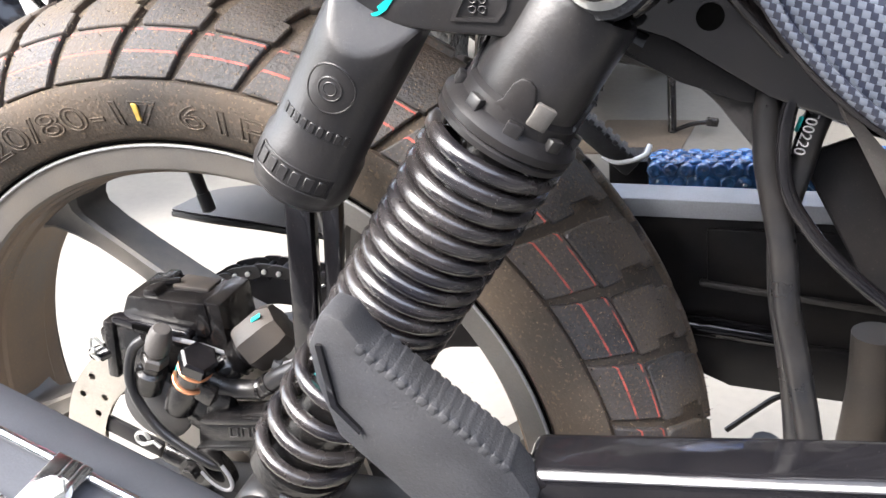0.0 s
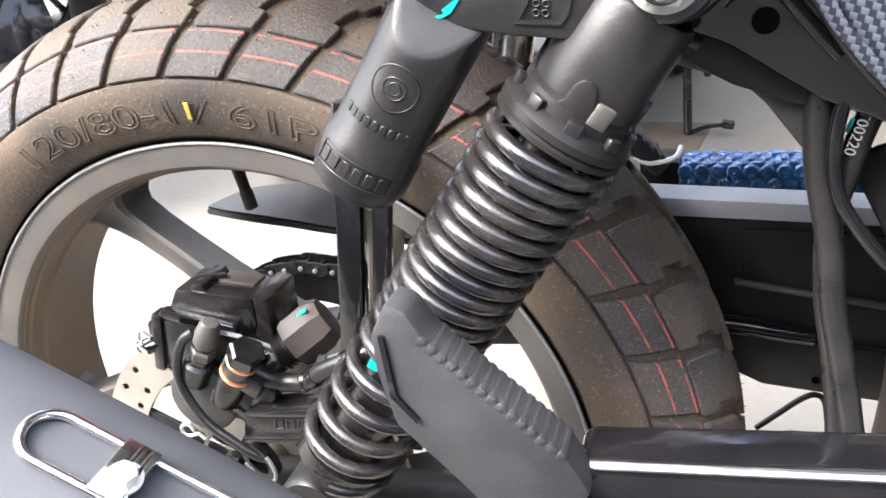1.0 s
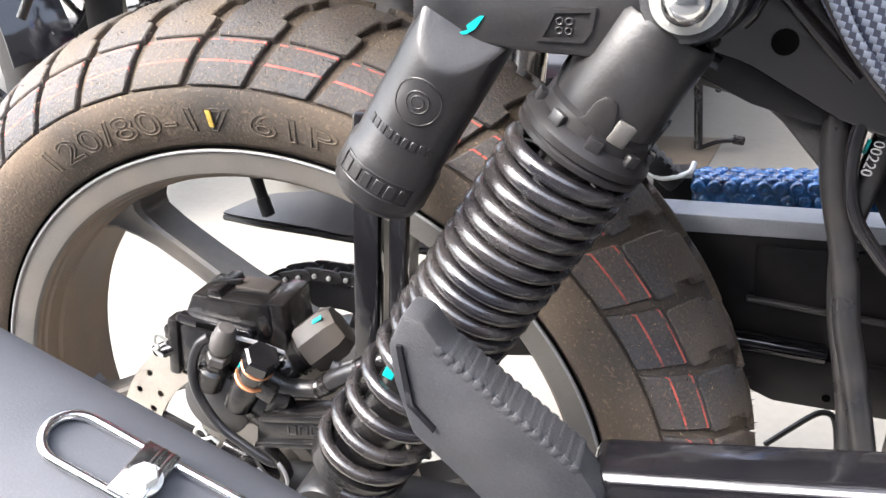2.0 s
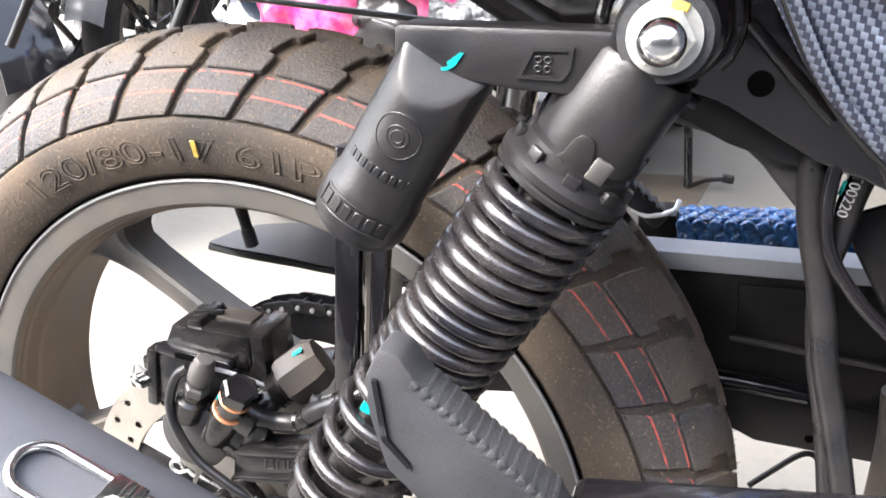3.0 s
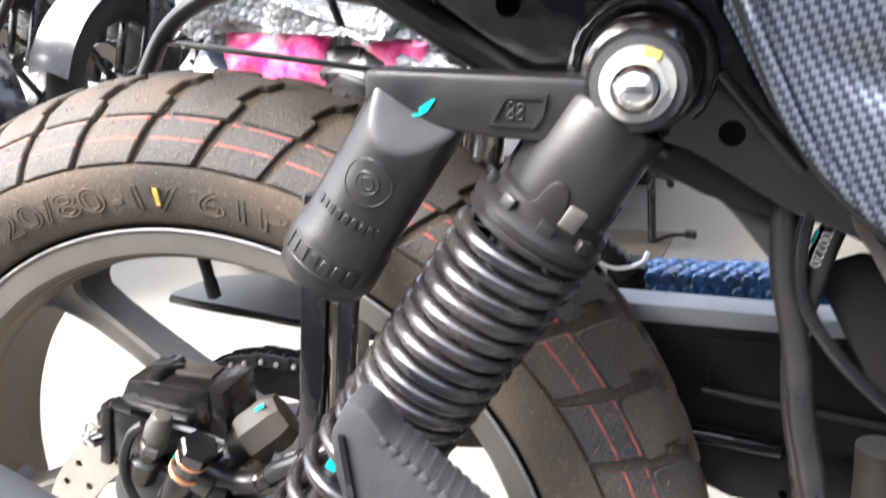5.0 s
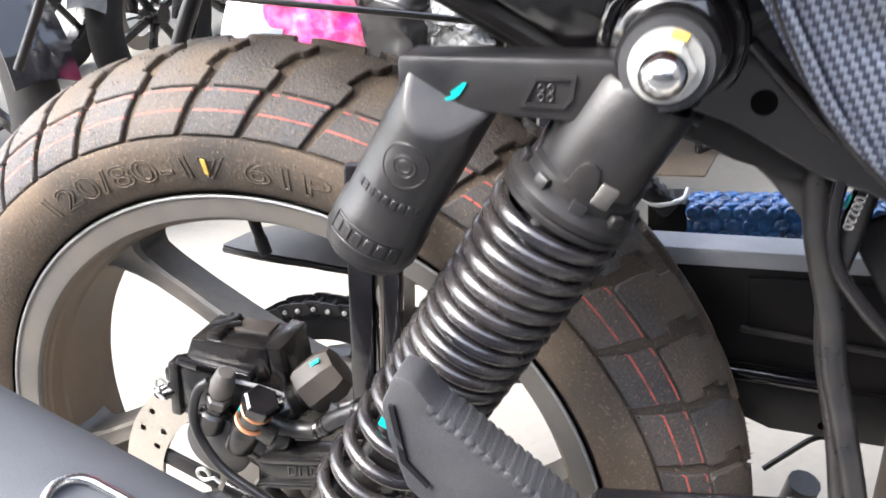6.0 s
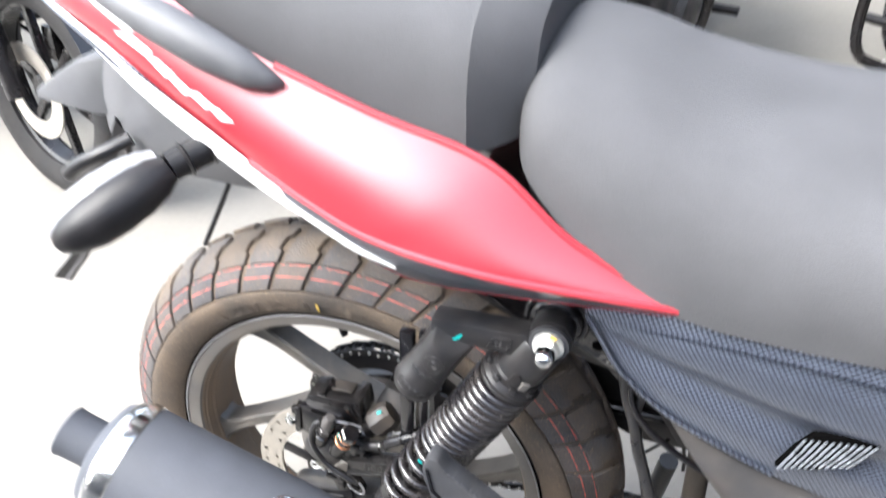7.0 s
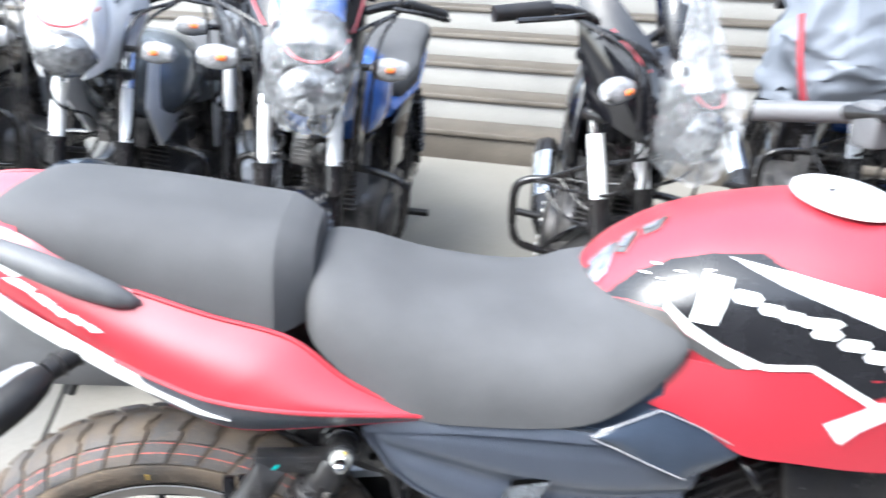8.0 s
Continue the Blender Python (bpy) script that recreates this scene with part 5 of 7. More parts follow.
def decal(outline, tree, lift, step=0.007, top=False):
    """A thin film cut to an outline in x and z (or x and y) and laid on a skin."""
    bm = bmesh.new()
    bm.faces.new([bm.verts.new((x, 0, z)) for x, z in outline])
    xs, zs = [p[0] for p in outline], [p[1] for p in outline]
    x = min(xs) + step
    while x < max(xs):
        bmesh.ops.bisect_plane(bm, geom=bm.verts[:] + bm.edges[:] + bm.faces[:], plane_co=(x, 0, 0), plane_no=(1, 0, 0))
        x += step
    z = min(zs) + step
    while z < max(zs):
        bmesh.ops.bisect_plane(bm, geom=bm.verts[:] + bm.edges[:] + bm.faces[:], plane_co=(0, 0, z), plane_no=(0, 0, 1))
        z += step
    for v in bm.verts:
        if top:
            hit, nrm, *_ = tree.ray_cast(Vector((v.co.x, v.co.z, 1.5)), Vector((0, 0, -1)))
        else:
            hit, nrm, *_ = tree.ray_cast(Vector((v.co.x, -1.0, v.co.z)), Vector((0, 1, 0)))
        if hit is not None:
            v.co = hit + (nrm if nrm.y < 0 or top and nrm.z > 0 else -nrm) * lift
    return bm


bp("teal_mark", plate([(0.1572, 0.3190), (0.1605, 0.3193), (0.1640, 0.3214), (0.1672, 0.3262), (0.1655, 0.3262), (0.1625, 0.3240), (0.1605, 0.3225), (0.1612, 0.3210), (0.1580, 0.3200)], -0.1412, -0.1400, 0.0), TEAL, "teal paint stroke", 40, res)

# tail
def carbon(name, light, dark):
    """Printed woven-fibre pattern: small slanted cells in two tones under clear gloss."""
    m = mat(name, dark, 0.34, 0.0, 0.15, 40, 0.0, 300, None, 0.35)
    n, k = m.node_tree.nodes, m.node_tree.links.new
    b = n["Principled BSDF"]
    old = b.inputs["Base Color"].links[0].from_socket
    co = n.new("ShaderNodeTexCoord")
    sep = n.new("ShaderNodeSeparateXYZ")
    k(co.outputs["Object"], sep.inputs[0])

    def op(kind, a, b2=0.0):
        o = n.new("ShaderNodeMath")
        o.operation = kind
        for i, v in enumerate((a, b2)):
            if isinstance(v, (int, float)):
                o.inputs[i].default_value = v
            else:
                k(v, o.inputs[i])
        return o.outputs[0]

    v = op("ADD", op("DIVIDE", sep.outputs[2], 0.0023), op("MULTIPLY", sep.outputs[0], 95.0))
    fv = op("FRACT", v)
    u = op("ADD", op("ADD", op("SUBTRACT", op("DIVIDE", sep.outputs[0], 0.0048), op("MULTIPLY", sep.outputs[2], 60.0)), op("MULTIPLY", fv, 0.16)), op("MULTIPLY", op("FLOOR", v), 0.5))
    fu = op("FRACT", u)
    bright = op("MULTIPLY", op("LESS_THAN", fu, 0.52), op("ADD", 0.35, op("MULTIPLY", fv, 0.65)))
    mix = n.new("ShaderNodeMix")
    mix.data_type = "RGBA"
    k(bright, mix.inputs["Factor"])
    k(old, mix.inputs["A"])
    mix.inputs["B"].default_value = (*light, 1)
    k(mix.outputs["Result"], b.inputs["Base Color"])
    k(op("MULTIPLY", bright, 0.85), b.inputs["Metallic"])
    return m


CARBON = carbon("woven fibre print", (0.24, 0.27, 0.33), (0.014, 0.017, 0.030))
UPPER = [(-0.300, -0.045, 0.592), (-0.20, -0.088, 0.612), (-0.105, -0.115, 0.598), (-0.046, -0.126, 0.567), (0.02, -0.131, 0.538), (0.098, -0.135, 0.512), (0.186, -0.138, 0.486), (0.251, -0.147, 0.438), (0.332, -0.155, 0.403)]
MIDDLE = [(-0.300, -0.047, 0.586), (-0.21, -0.100, 0.5660), (-0.135, -0.128, 0.5410), (-0.07, -0.143, 0.5065), (0.0, -0.154, 0.4680), (0.05, -0.166, 0.4480), (0.11, -0.177, 0.4300), (0.20, -0.181, 0.4190), (0.330, -0.158, 0.4020)]
LOWER = [(-0.300, -0.047, 0.582), (-0.21, -0.100, 0.5580), (-0.145, -0.126, 0.5310), (-0.08, -0.137, 0.4900), (-0.01, -0.142, 0.4480), (0.05, -0.142, 0.4060), (0.116, -0.142, 0.3765), (0.20, -0.153, 0.3835), (0.328, -0.158, 0.3975)]
tail_bm = between(UPPER, MIDDLE, 60, 18, 0.014, 0.004)
tail_bm.normal_update()
tail_tree = BVHTree.FromBMesh(tail_bm)
tail = bp("tail_panel", tail_bm, RED, "satin red tail panel")
bp("tail_lower", between(MIDDLE, LOWER, 60, 6, 0.004, 0.004), CARBON, "woven print lower tail edge", 40, tail)
bp("tail_edge", between([(x, y + 0.0015, z - 0.0005) for x, y, z in LOWER[5:]], [(x, y + 0.014, z - 0.0010) for x, y, z in LOWER[5:]], 30, 3, 0.0, 0.0015), RED, "red turned-in lower lip", 40, tail)
bp("tail_rim", tube(spline([(x, y - 0.001, z) for x, y, z in UPPER[4:]], 8), 0.0028, 8), RED, "rolled upper rim of the panel", 40, tail)
bp("tail_rim", tube(spline([(x, y - 0.0005, z) for x, y, z in MIDDLE[4:]], 8), 0.0028, 8), RED, "rolled lower rim of the panel", 40, tail)
wa = [(-0.24, -0.084, 0.5710), (-0.165, -0.1185, 0.5558), (-0.098, -0.1390, 0.5230), (-0.0370, -0.1490, 0.4910), (0.003, -0.1535, 0.4670), (0.046, -0.1580, 0.4420), (0.085, -0.1600, 0.4145), (0.1200, -0.1600, 0.3985)]
wb = [(-0.24, -0.084, 0.5680), (-0.167, -0.1175, 0.5473), (-0.1030, -0.1340, 0.5045), (-0.043, -0.1440, 0.4700), (0.006, -0.1490, 0.4420), (0.045, -0.1530, 0.4240), (0.084, -0.1570, 0.4060), (0.1195, -0.1590, 0.3970)]
bp("white_stripe", moved(between(wa, wb, 30, 3, 0.0, 0.0012), Matrix.Translation((0, -0.004, 0))), WHITE, "tapering white stripe", 40, tail)
for pts in ([(-0.137, 0.585), (-0.126, 0.58), (-0.094, 0.56), (-0.105, 0.555), (-0.134, 0.575)], [(-0.105, 0.553), (-0.09, 0.557), (-0.077, 0.546), (-0.084, 0.538)], [(-0.08, 0.543), (-0.067, 0.541), (-0.057, 0.531), (-0.068, 0.524)], [(-0.061, 0.530), (-0.050, 0.529), (-0.041, 0.518), (-0.052, 0.513)], [(-0.044, 0.520), (-0.033, 0.521), (-0.024, 0.510), (-0.034, 0.505)], [(-0.027, 0.512), (-0.017, 0.511), (-0.009, 0.501), (-0.02, 0.498)]):
    mx, mz = sum(q[0] for q in pts) / len(pts), sum(q[1] for q in pts) / len(pts)
    bp("white_mark", decal([(mx + (x - mx) * 1.25 + (z - mz) * -0.25, mz + (z - mz) * 0.78 + (x - mx) * -0.16) for x, z in pts], tail_tree, 0.0012, 0.005), WHITE, "", 40, tail)
ridge = [(-0.300, -0.045, 0.592), (-0.25, -0.056, 0.605), (-0.2, -0.066, 0.613), (-0.12, -0.080, 0.612)]
bp("tail_top", between(ridge, [(x, -y, z) for x, y, z in ridge], 16, 8, 0.0, 0.003), RED, "red tail cowl top", 40, tail)
bp("tail_shoulder", between(ridge, [(-0.300, -0.0455, 0.591), (-0.25, -0.072, 0.603), (-0.2, -0.089, 0.611), (-0.10, -0.117, 0.597)], 16, 6, 0.0, 0.003), RED, "red tail shoulder", 40, tail)
bp("tail_panel_far", moved(between(UPPER, LOWER, 40, 8, 0.012, 0.004), Matrix.Diagonal((1, -1, 1, 1))), RED, "red panel of the far side", 40, tail)
bp("grab_rail", loft([[(x, y + wy * math.cos(t), z + wz * math.sin(t)) for t in [2 * math.pi * k / 14 for k in range(14)]] for x, y, z, wy, wz in
                     ((-0.190, -0.104, 0.600, 0.003, 0.004), (-0.165, -0.116, 0.596, 0.009, 0.008), (-0.138, -0.126, 0.590, 0.013, 0.010), (-0.082, -0.140, 0.572, 0.016, 0.016), (-0.0325, -0.146, 0.554, 0.016, 0.018), (0.004, -0.146, 0.539, 0.013, 0.0145), (0.021, -0.144, 0.531, 0.007, 0.009), (0.030, -0.141, 0.528, 0.002, 0.003))]), GREY_PLASTIC, "dark grey moulded grab rail", 50)
fend = bp("rear_fender", between([(-0.215, -0.045, 0.50), (-0.16, -0.075, 0.505), (-0.08, -0.095, 0.475), (0.05, -0.09, 0.40)], [(-0.235, -0.04, 0.402), (-0.19, -0.06, 0.392), (-0.12, -0.065, 0.388), (0.03, -0.07, 0.386)], 24, 6, 0.006, 0.004), GREY_PLASTIC, "grey plastic rear mudguard")
bp("fender_far", between([(-0.215, 0.045, 0.50), (-0.16, 0.075, 0.505), (-0.08, 0.095, 0.475), (0.05, 0.09, 0.40)], [(-0.235, 0.04, 0.402), (-0.19, 0.06, 0.392), (-0.12, 0.065, 0.388), (0.03, 0.07, 0.386)], 24, 6, -0.006, 0.004), GREY_PLASTIC, "far side of the mudguard", 40, fend)
bp("fender_back", between([(-0.215, -0.045, 0.50), (-0.228, -0.045, 0.45), (-0.235, -0.04, 0.402)], [(-0.215, 0.045, 0.50), (-0.228, 0.045, 0.45), (-0.235, 0.04, 0.402)], 10, 6, 0.0, 0.004), GREY_PLASTIC, "rear face of the mudguard", 40, fend)
bp("mud_flap", sheet([[(-0.2014, -0.064, 0.4404), (-0.2437, -0.062, 0.3623), (-0.3052, -0.060, 0.2705), (-0.3573, -0.056, 0.2193)], [(-0.1970, -0.058, 0.4260), (-0.2445, -0.056, 0.3400), (-0.2890, -0.054, 0.2780), (-0.3460, -0.050, 0.2150)], [(-0.1922, -0.060, 0.4114), (-0.2460, -0.060, 0.3200), (-0.2724, -0.058, 0.2845), (-0.3321, -0.056, 0.2160)]], 0.005), GREY_DARK, "narrow dark grey mud flap strap", 40, fend)
bp("flap_screw", lathe([(0.0, 0.0), (0.004, 0.0), (0.003, 0.002), (0.0, 0.0025)], Matrix.Translation((-0.297, -0.012, 0.262)) @ Matrix.Rotation(radians(-50), 4, "Y"), 12), STEEL, "small bright screw", 40, fend)
bp("plate_holder", plate([(-0.310, 0.440), (-0.302, 0.452), (-0.250, 0.484), (-0.200, 0.497), (-0.206, 0.437), (-0.235, 0.430)], -0.05, 0.05, 0.004), GREY_PLASTIC, "grey number plate holder", 40, fend)
bp("lever_tab", tube(spline([(-0.245, -0.1, 0.388), (-0.225, -0.1, 0.404), (-0.20, -0.092, 0.416), (-0.18, -0.075, 0.425)], 6), 0.007, 10, False, [0.004] + [0.007] * 18), BLACK_SATIN, "short black hook", 40, fend)
IA, IB = Vector((-0.128, -0.240, 0.418)), Vector((-0.066, -0.166, 0.458))
ind = bp("rear_indicator", tube([(-0.01, -0.09, 0.480), tuple(IB)], 0.011, 16, False, [0.014, 0.012]), PLASTIC, "ribbed rubber indicator stalk")
for i in range(4):
    bp("rib", lathe([(0.013, 0.0), (0.0155, 0.002), (0.013, 0.004)], along(IB.lerp(Vector((-0.01, -0.09, 0.480)), 0.12 + 0.2 * i), (-0.01, -0.09, 0.480)), 16), PLASTIC, "", 40, ind)
shell = [(0.0, 0.0), (0.010, 0.003), (0.019, 0.014), (0.0245, 0.032), (0.026, 0.052), (0.0245, 0.074), (0.020, 0.092), (0.013, 0.104), (0.0, 0.106)]
bp("indicator_body", lathe(shell, along(IA, IB) @ Matrix.Diagonal((1, 0.85, 1, 1)), 32), PLASTIC, "dark indicator shell", 50, ind)
bp("indicator_lens", lathe([(r * 0.97, h * 0.97) for r, h in shell], Matrix.Translation((-0.0085, 0.006, 0.003)) @ along(IA, IB) @ Matrix.Diagonal((1, 0.85, 1, 1)), 32), AMBER, "clear lens edge", 50, ind)
bp("plate_stay", tube([(-0.11, -0.03, 0.37), (-0.128, -0.04, 0.33), (-0.142, -0.05, 0.298)], 0.0028, 10), BLACK_SATIN, "thin black stay over the tyre")

# side panel
def side_skin(nu=60, nv=30):
    """The side panel: its top leans inwards, a shallow scoop runs below."""
    a = spline([(0.262, -0.134, 0.374), (0.30, -0.142, 0.388), (0.38, -0.150, 0.392), (0.47, -0.155, 0.388), (0.56, -0.155, 0.378), (0.66, -0.15, 0.35)], 12)
    b = spline([(0.264, -0.134, 0.362), (0.297, -0.135, 0.315), (0.34, -0.138, 0.283), (0.42, -0.142, 0.250), (0.52, -0.142, 0.235), (0.64, -0.14, 0.26)], 12)
    rows = []
    for j in range(nv + 1):
        v, row = j / nv, []
        for i in range(nu + 1):
            u = i / nu
            p = a[round(u * (len(a) - 1))].lerp(b[round(u * (len(b) - 1))], v)
            grow = min(1.0, 3.2 * u)
            out = 0.011 * min(1.0, v / 0.24) ** 0.8 * (1 - 0.75 * max(0.0, (v - 0.24) / 0.76) ** 1.6)
            dip = 0.008 * math.exp(-((v - 0.50 - 0.18 * u) / 0.10) ** 2) * min(1.0, max(0.0, (u - 0.10) / 0.15))
            row.append(p - Vector((0, (out - dip) * grow, 0)))
        rows.append(row)
    return sheet(rows, 0.004)


side_panel = bp("side_panel", side_skin(), CARBON, "woven print side panel", 60)
bp("panel_lip", tube(spline([(0.262, -0.136, 0.374), (0.297, -0.137, 0.316), (0.34, -0.140, 0.283), (0.42, -0.144, 0.250), (0.52, -0.144, 0.235)], 8), 0.0014, 8), PLASTIC, "dark panel lip", 40, side_panel)
bp("panel_ridge", tube(spline([(0.264, -0.136, 0.377), (0.30, -0.144, 0.390), (0.38, -0.151, 0.394), (0.47, -0.156, 0.390), (0.56, -0.156, 0.380)], 8), 0.003, 8), NAVY, "smooth grey upper edge", 40, side_panel)
edge_top = spline([(0.264, -0.1400, 0.3760), (0.30, -0.1475, 0.3895), (0.38, -0.1560, 0.3930), (0.47, -0.1610, 0.3890), (0.56, -0.1610, 0.3790)], 8)
edge_low = spline([(0.272, -0.1430, 0.3700), (0.305, -0.1530, 0.3770), (0.38, -0.1615, 0.3800), (0.47, -0.1665, 0.3760), (0.56, -0.1660, 0.3660)], 8)
bp("panel_border", sheet([edge_top, [a.lerp(b, 0.5) - Vector((0, 0.0012, 0)) for a, b in zip(edge_top, edge_low)], edge_low], 0.0015), CARBON, "woven print border facing up", 60, side_panel)
fore_out = spline([(0.2635, -0.1400, 0.3740), (0.279, -0.1395, 0.343), (0.297, -0.1390, 0.3160), (0.34, -0.1420, 0.2835), (0.42, -0.1460, 0.2505)], 8)
fore_in = spline([(0.2690, -0.1430, 0.3710), (0.284, -0.1430, 0.343), (0.302, -0.1425, 0.3175), (0.344, -0.1460, 0.2868), (0.423, -0.1490, 0.2548)], 8)
bp("panel_border", sheet([fore_out, [a.lerp(b, 0.5) - Vector((0, 0.0016, 0)) for a, b in zip(fore_out, fore_in)], fore_in], 0.0015), CARBON, "woven print edge of the panel", 60, side_panel)
vent_field = [(0.4190, 0.2746), (0.4280, 0.2980), (0.4378, 0.3142), (0.4600, 0.3190), (0.4818, 0.3171), (0.4760, 0.3030), (0.4662, 0.2911), (0.4450, 0.2800)]
# A black plate behind the slats is painted as the vent's shade.
vent = bp("panel_vent", plate(vent_field, -0.1590, -0.1530, 0.001), RECESS_SHADE, "lens-shaped vent recess painted as a black plate", 40, side_panel)
for i in range(11):
    f = i / 10
    foot, head = Vector((0.4215 + 0.0440 * f, 0, 0.2755 + 0.0160 * f)), Vector((0.4330 + 0.0460 * f, 0, 0.3100 + 0.0070 * f))
    rows = [foot + Vector((0, -0.1605, 0)), foot.lerp(head, 0.5) + Vector((0, -0.1612, 0)), head + Vector((0, -0.1605, 0))]
    bp("vent_slat", tube(rows, 0.0011, 6), SILVER, "", 40, vent)
bp("lower_cover", between([(0.318, -0.112, 0.295), (0.36, -0.125, 0.262), (0.46, -0.135, 0.232), (0.60, -0.13, 0.24)], [(0.350, -0.11, 0.245), (0.405, -0.12, 0.172), (0.50, -0.125, 0.10), (0.62, -0.12, 0.10)], 24, 6, 0.008, 0.004), GREY_DARK, "dark lower side cover")
bp("tank_wing", between([(0.520, -0.165, 0.384), (0.555, -0.169, 0.402), (0.593, -0.170, 0.419), (0.64, -0.168, 0.397), (0.700, -0.160, 0.360)], [(0.522, -0.165, 0.381), (0.555, -0.169, 0.366), (0.593, -0.172, 0.348), (0.631, -0.170, 0.329), (0.698, -0.160, 0.353)], 24, 6, 0.006, 0.004), NAVY, "navy blue panel under the tank")
wing_rim = [(0.520, -0.170, 0.384), (0.555, -0.173, 0.403), (0.593, -0.174, 0.420), (0.64, -0.172, 0.398), (0.700, -0.164, 0.361)]
# Thin pale tubes paint the highlight along the wing's edges.
bp("wing_edge", tube(wing_rim, 0.0010, 6), STRIP, "pale line painted as the highlight of the panel's edge")
bp("wing_edge", tube([(0.522, -0.170, 0.381), (0.555, -0.174, 0.367), (0.593, -0.177, 0.349), (0.631, -0.175, 0.330)], 0.0010, 6), STRIP, "pale line painted as the highlight of the panel's edge")
# Added navy strip fills the gap under the seat as its shade.
bp("panel_shade", between([(0.33, -0.150, 0.404), (0.42, -0.155, 0.402), (0.52, -0.160, 0.406), (0.56, -0.160, 0.424), (0.60, -0.158, 0.445)], [(0.33, -0.146, 0.385), (0.42, -0.150, 0.383), (0.52, -0.155, 0.378), (0.56, -0.155, 0.386), (0.60, -0.154, 0.390)], 16, 4, 0.0, 0.004), NAVY, "navy strip added as shade in the gap below the seat")


# tank
def tank_ring(x, w, zb, zt, sh):
    r = []
    for k in range(96):
        t = 2 * math.pi * k / 96
        c, s = math.cos(t), math.sin(t)
        px = math.copysign(abs(c) ** (0.85 if s > 0 else 0.62), c)
        pz = math.copysign(abs(s) ** (0.9 if s > 0 else 0.45), s)
        zmid = zb + (zt - zb) * sh
        r.append((x, -w * px, zmid + ((zt - zmid) if s > 0 else (zmid - zb)) * pz))
    return r


TANK = [(0.532, 0.035, 0.490, 0.508, 0.5), (0.540, 0.065, 0.465, 0.525, 0.5), (0.562, 0.100, 0.435, 0.548, 0.5), (0.60, 0.128, 0.395, 0.575, 0.48), (0.66, 0.148, 0.365, 0.602, 0.45), (0.74, 0.161, 0.330, 0.619, 0.45), (0.83, 0.166, 0.312, 0.626, 0.46), (0.93, 0.159, 0.315, 0.618, 0.48), (1.03, 0.12, 0.38, 0.595, 0.5), (1.08, 0.07, 0.43, 0.56, 0.5)]

tank_bm = loft([tank_ring(*s) for s in finer(TANK, 6)])
tank_bm.normal_update()
flank_bm = between([(0.575, -0.146, 0.442), (0.615, -0.1440, 0.468), (0.66, -0.1495, 0.463), (0.71, -0.1580, 0.460), (0.76, -0.1640, 0.460), (0.83, -0.1678, 0.455), (0.93, -0.1605, 0.450)], [(0.582, -0.157, 0.420), (0.62, -0.163, 0.404), (0.66, -0.166, 0.382), (0.70, -0.168, 0.357), (0.76, -0.171, 0.349), (0.83, -0.171, 0.339), (0.93, -0.163, 0.328)], 32, 10, 0.003, 0.003)
tank_tree = BVHTree.FromBMesh(join(loft([tank_ring(*row) for row in finer(TANK, 6)]), flank_bm.copy()))
tank = bp("fuel_tank", tank_bm, RED, "satin red fuel tank", 60)
bp("tank_flank", flank_bm, RED, "flat red lower flank of the tank", 60, tank)


bp("black_decal", decal([(0.547, 0.515), (0.557, 0.528), (0.58, 0.548), (0.616, 0.566), (0.656, 0.577), (0.712, 0.582), (0.725, 0.573), (0.836, 0.528), (0.93, 0.49), (0.93, 0.42), (0.851, 0.436), (0.827, 0.43), (0.762, 0.471), (0.709, 0.469), (0.633, 0.501), (0.606, 0.519), (0.566, 0.52)], tank_tree, 0.0010), BLACK_FILM, "glossy black tank graphic", 40, tank)
bp("grey_decal", decal([(0.547, 0.514), (0.563, 0.518), (0.604, 0.517), (0.624, 0.495), (0.696, 0.463), (0.668, 0.46), (0.617, 0.486), (0.576, 0.504), (0.55, 0.508)], tank_tree, 0.0018), GREY_DARK, "dark grey lower band of the graphic", 40, tank)
for stripe, words in (([(0.604, 0.527), (0.629, 0.507), (0.703, 0.465), (0.689, 0.462), (0.624, 0.497), (0.602, 0.52)], "white pinstripe"), ([(0.633, 0.5), (0.708, 0.47), (0.762, 0.472), (0.845, 0.425), (0.836, 0.42), (0.76, 0.465), (0.71, 0.462), (0.676, 0.476)], "white pinstripe"),
                      ([(0.674, 0.576), (0.735, 0.567), (0.836, 0.545), (0.93, 0.52), (0.93, 0.48), (0.837, 0.513), (0.781, 0.534), (0.727, 0.553)], "white tapering flash"), ([(0.782, 0.403), (0.829, 0.423), (0.848, 0.43), (0.851, 0.406), (0.823, 0.394), (0.803, 0.377)], "white arrow flash")):
    bp("white_decal", decal(stripe, tank_tree, 0.0026), WHITE, words, 40, tank)
bp("white_mark", decal([(0.645, 0.56), (0.673, 0.557), (0.653, 0.509), (0.626, 0.511)], tank_tree, 0.0026), WHITE, "broad slanted white bar", 40, tank)
for x, z in ((0.587, 0.548), (0.600, 0.558), (0.601, 0.5465), (0.621, 0.5565), (0.613, 0.5435), (0.651, 0.562)):
    bp("white_mark", decal([(x - 0.005, z), (x + 0.003, z + 0.0012), (x + 0.005, z), (x - 0.003, z - 0.0012)], tank_tree, 0.0026, 0.004), WHITE, "", 40, tank)
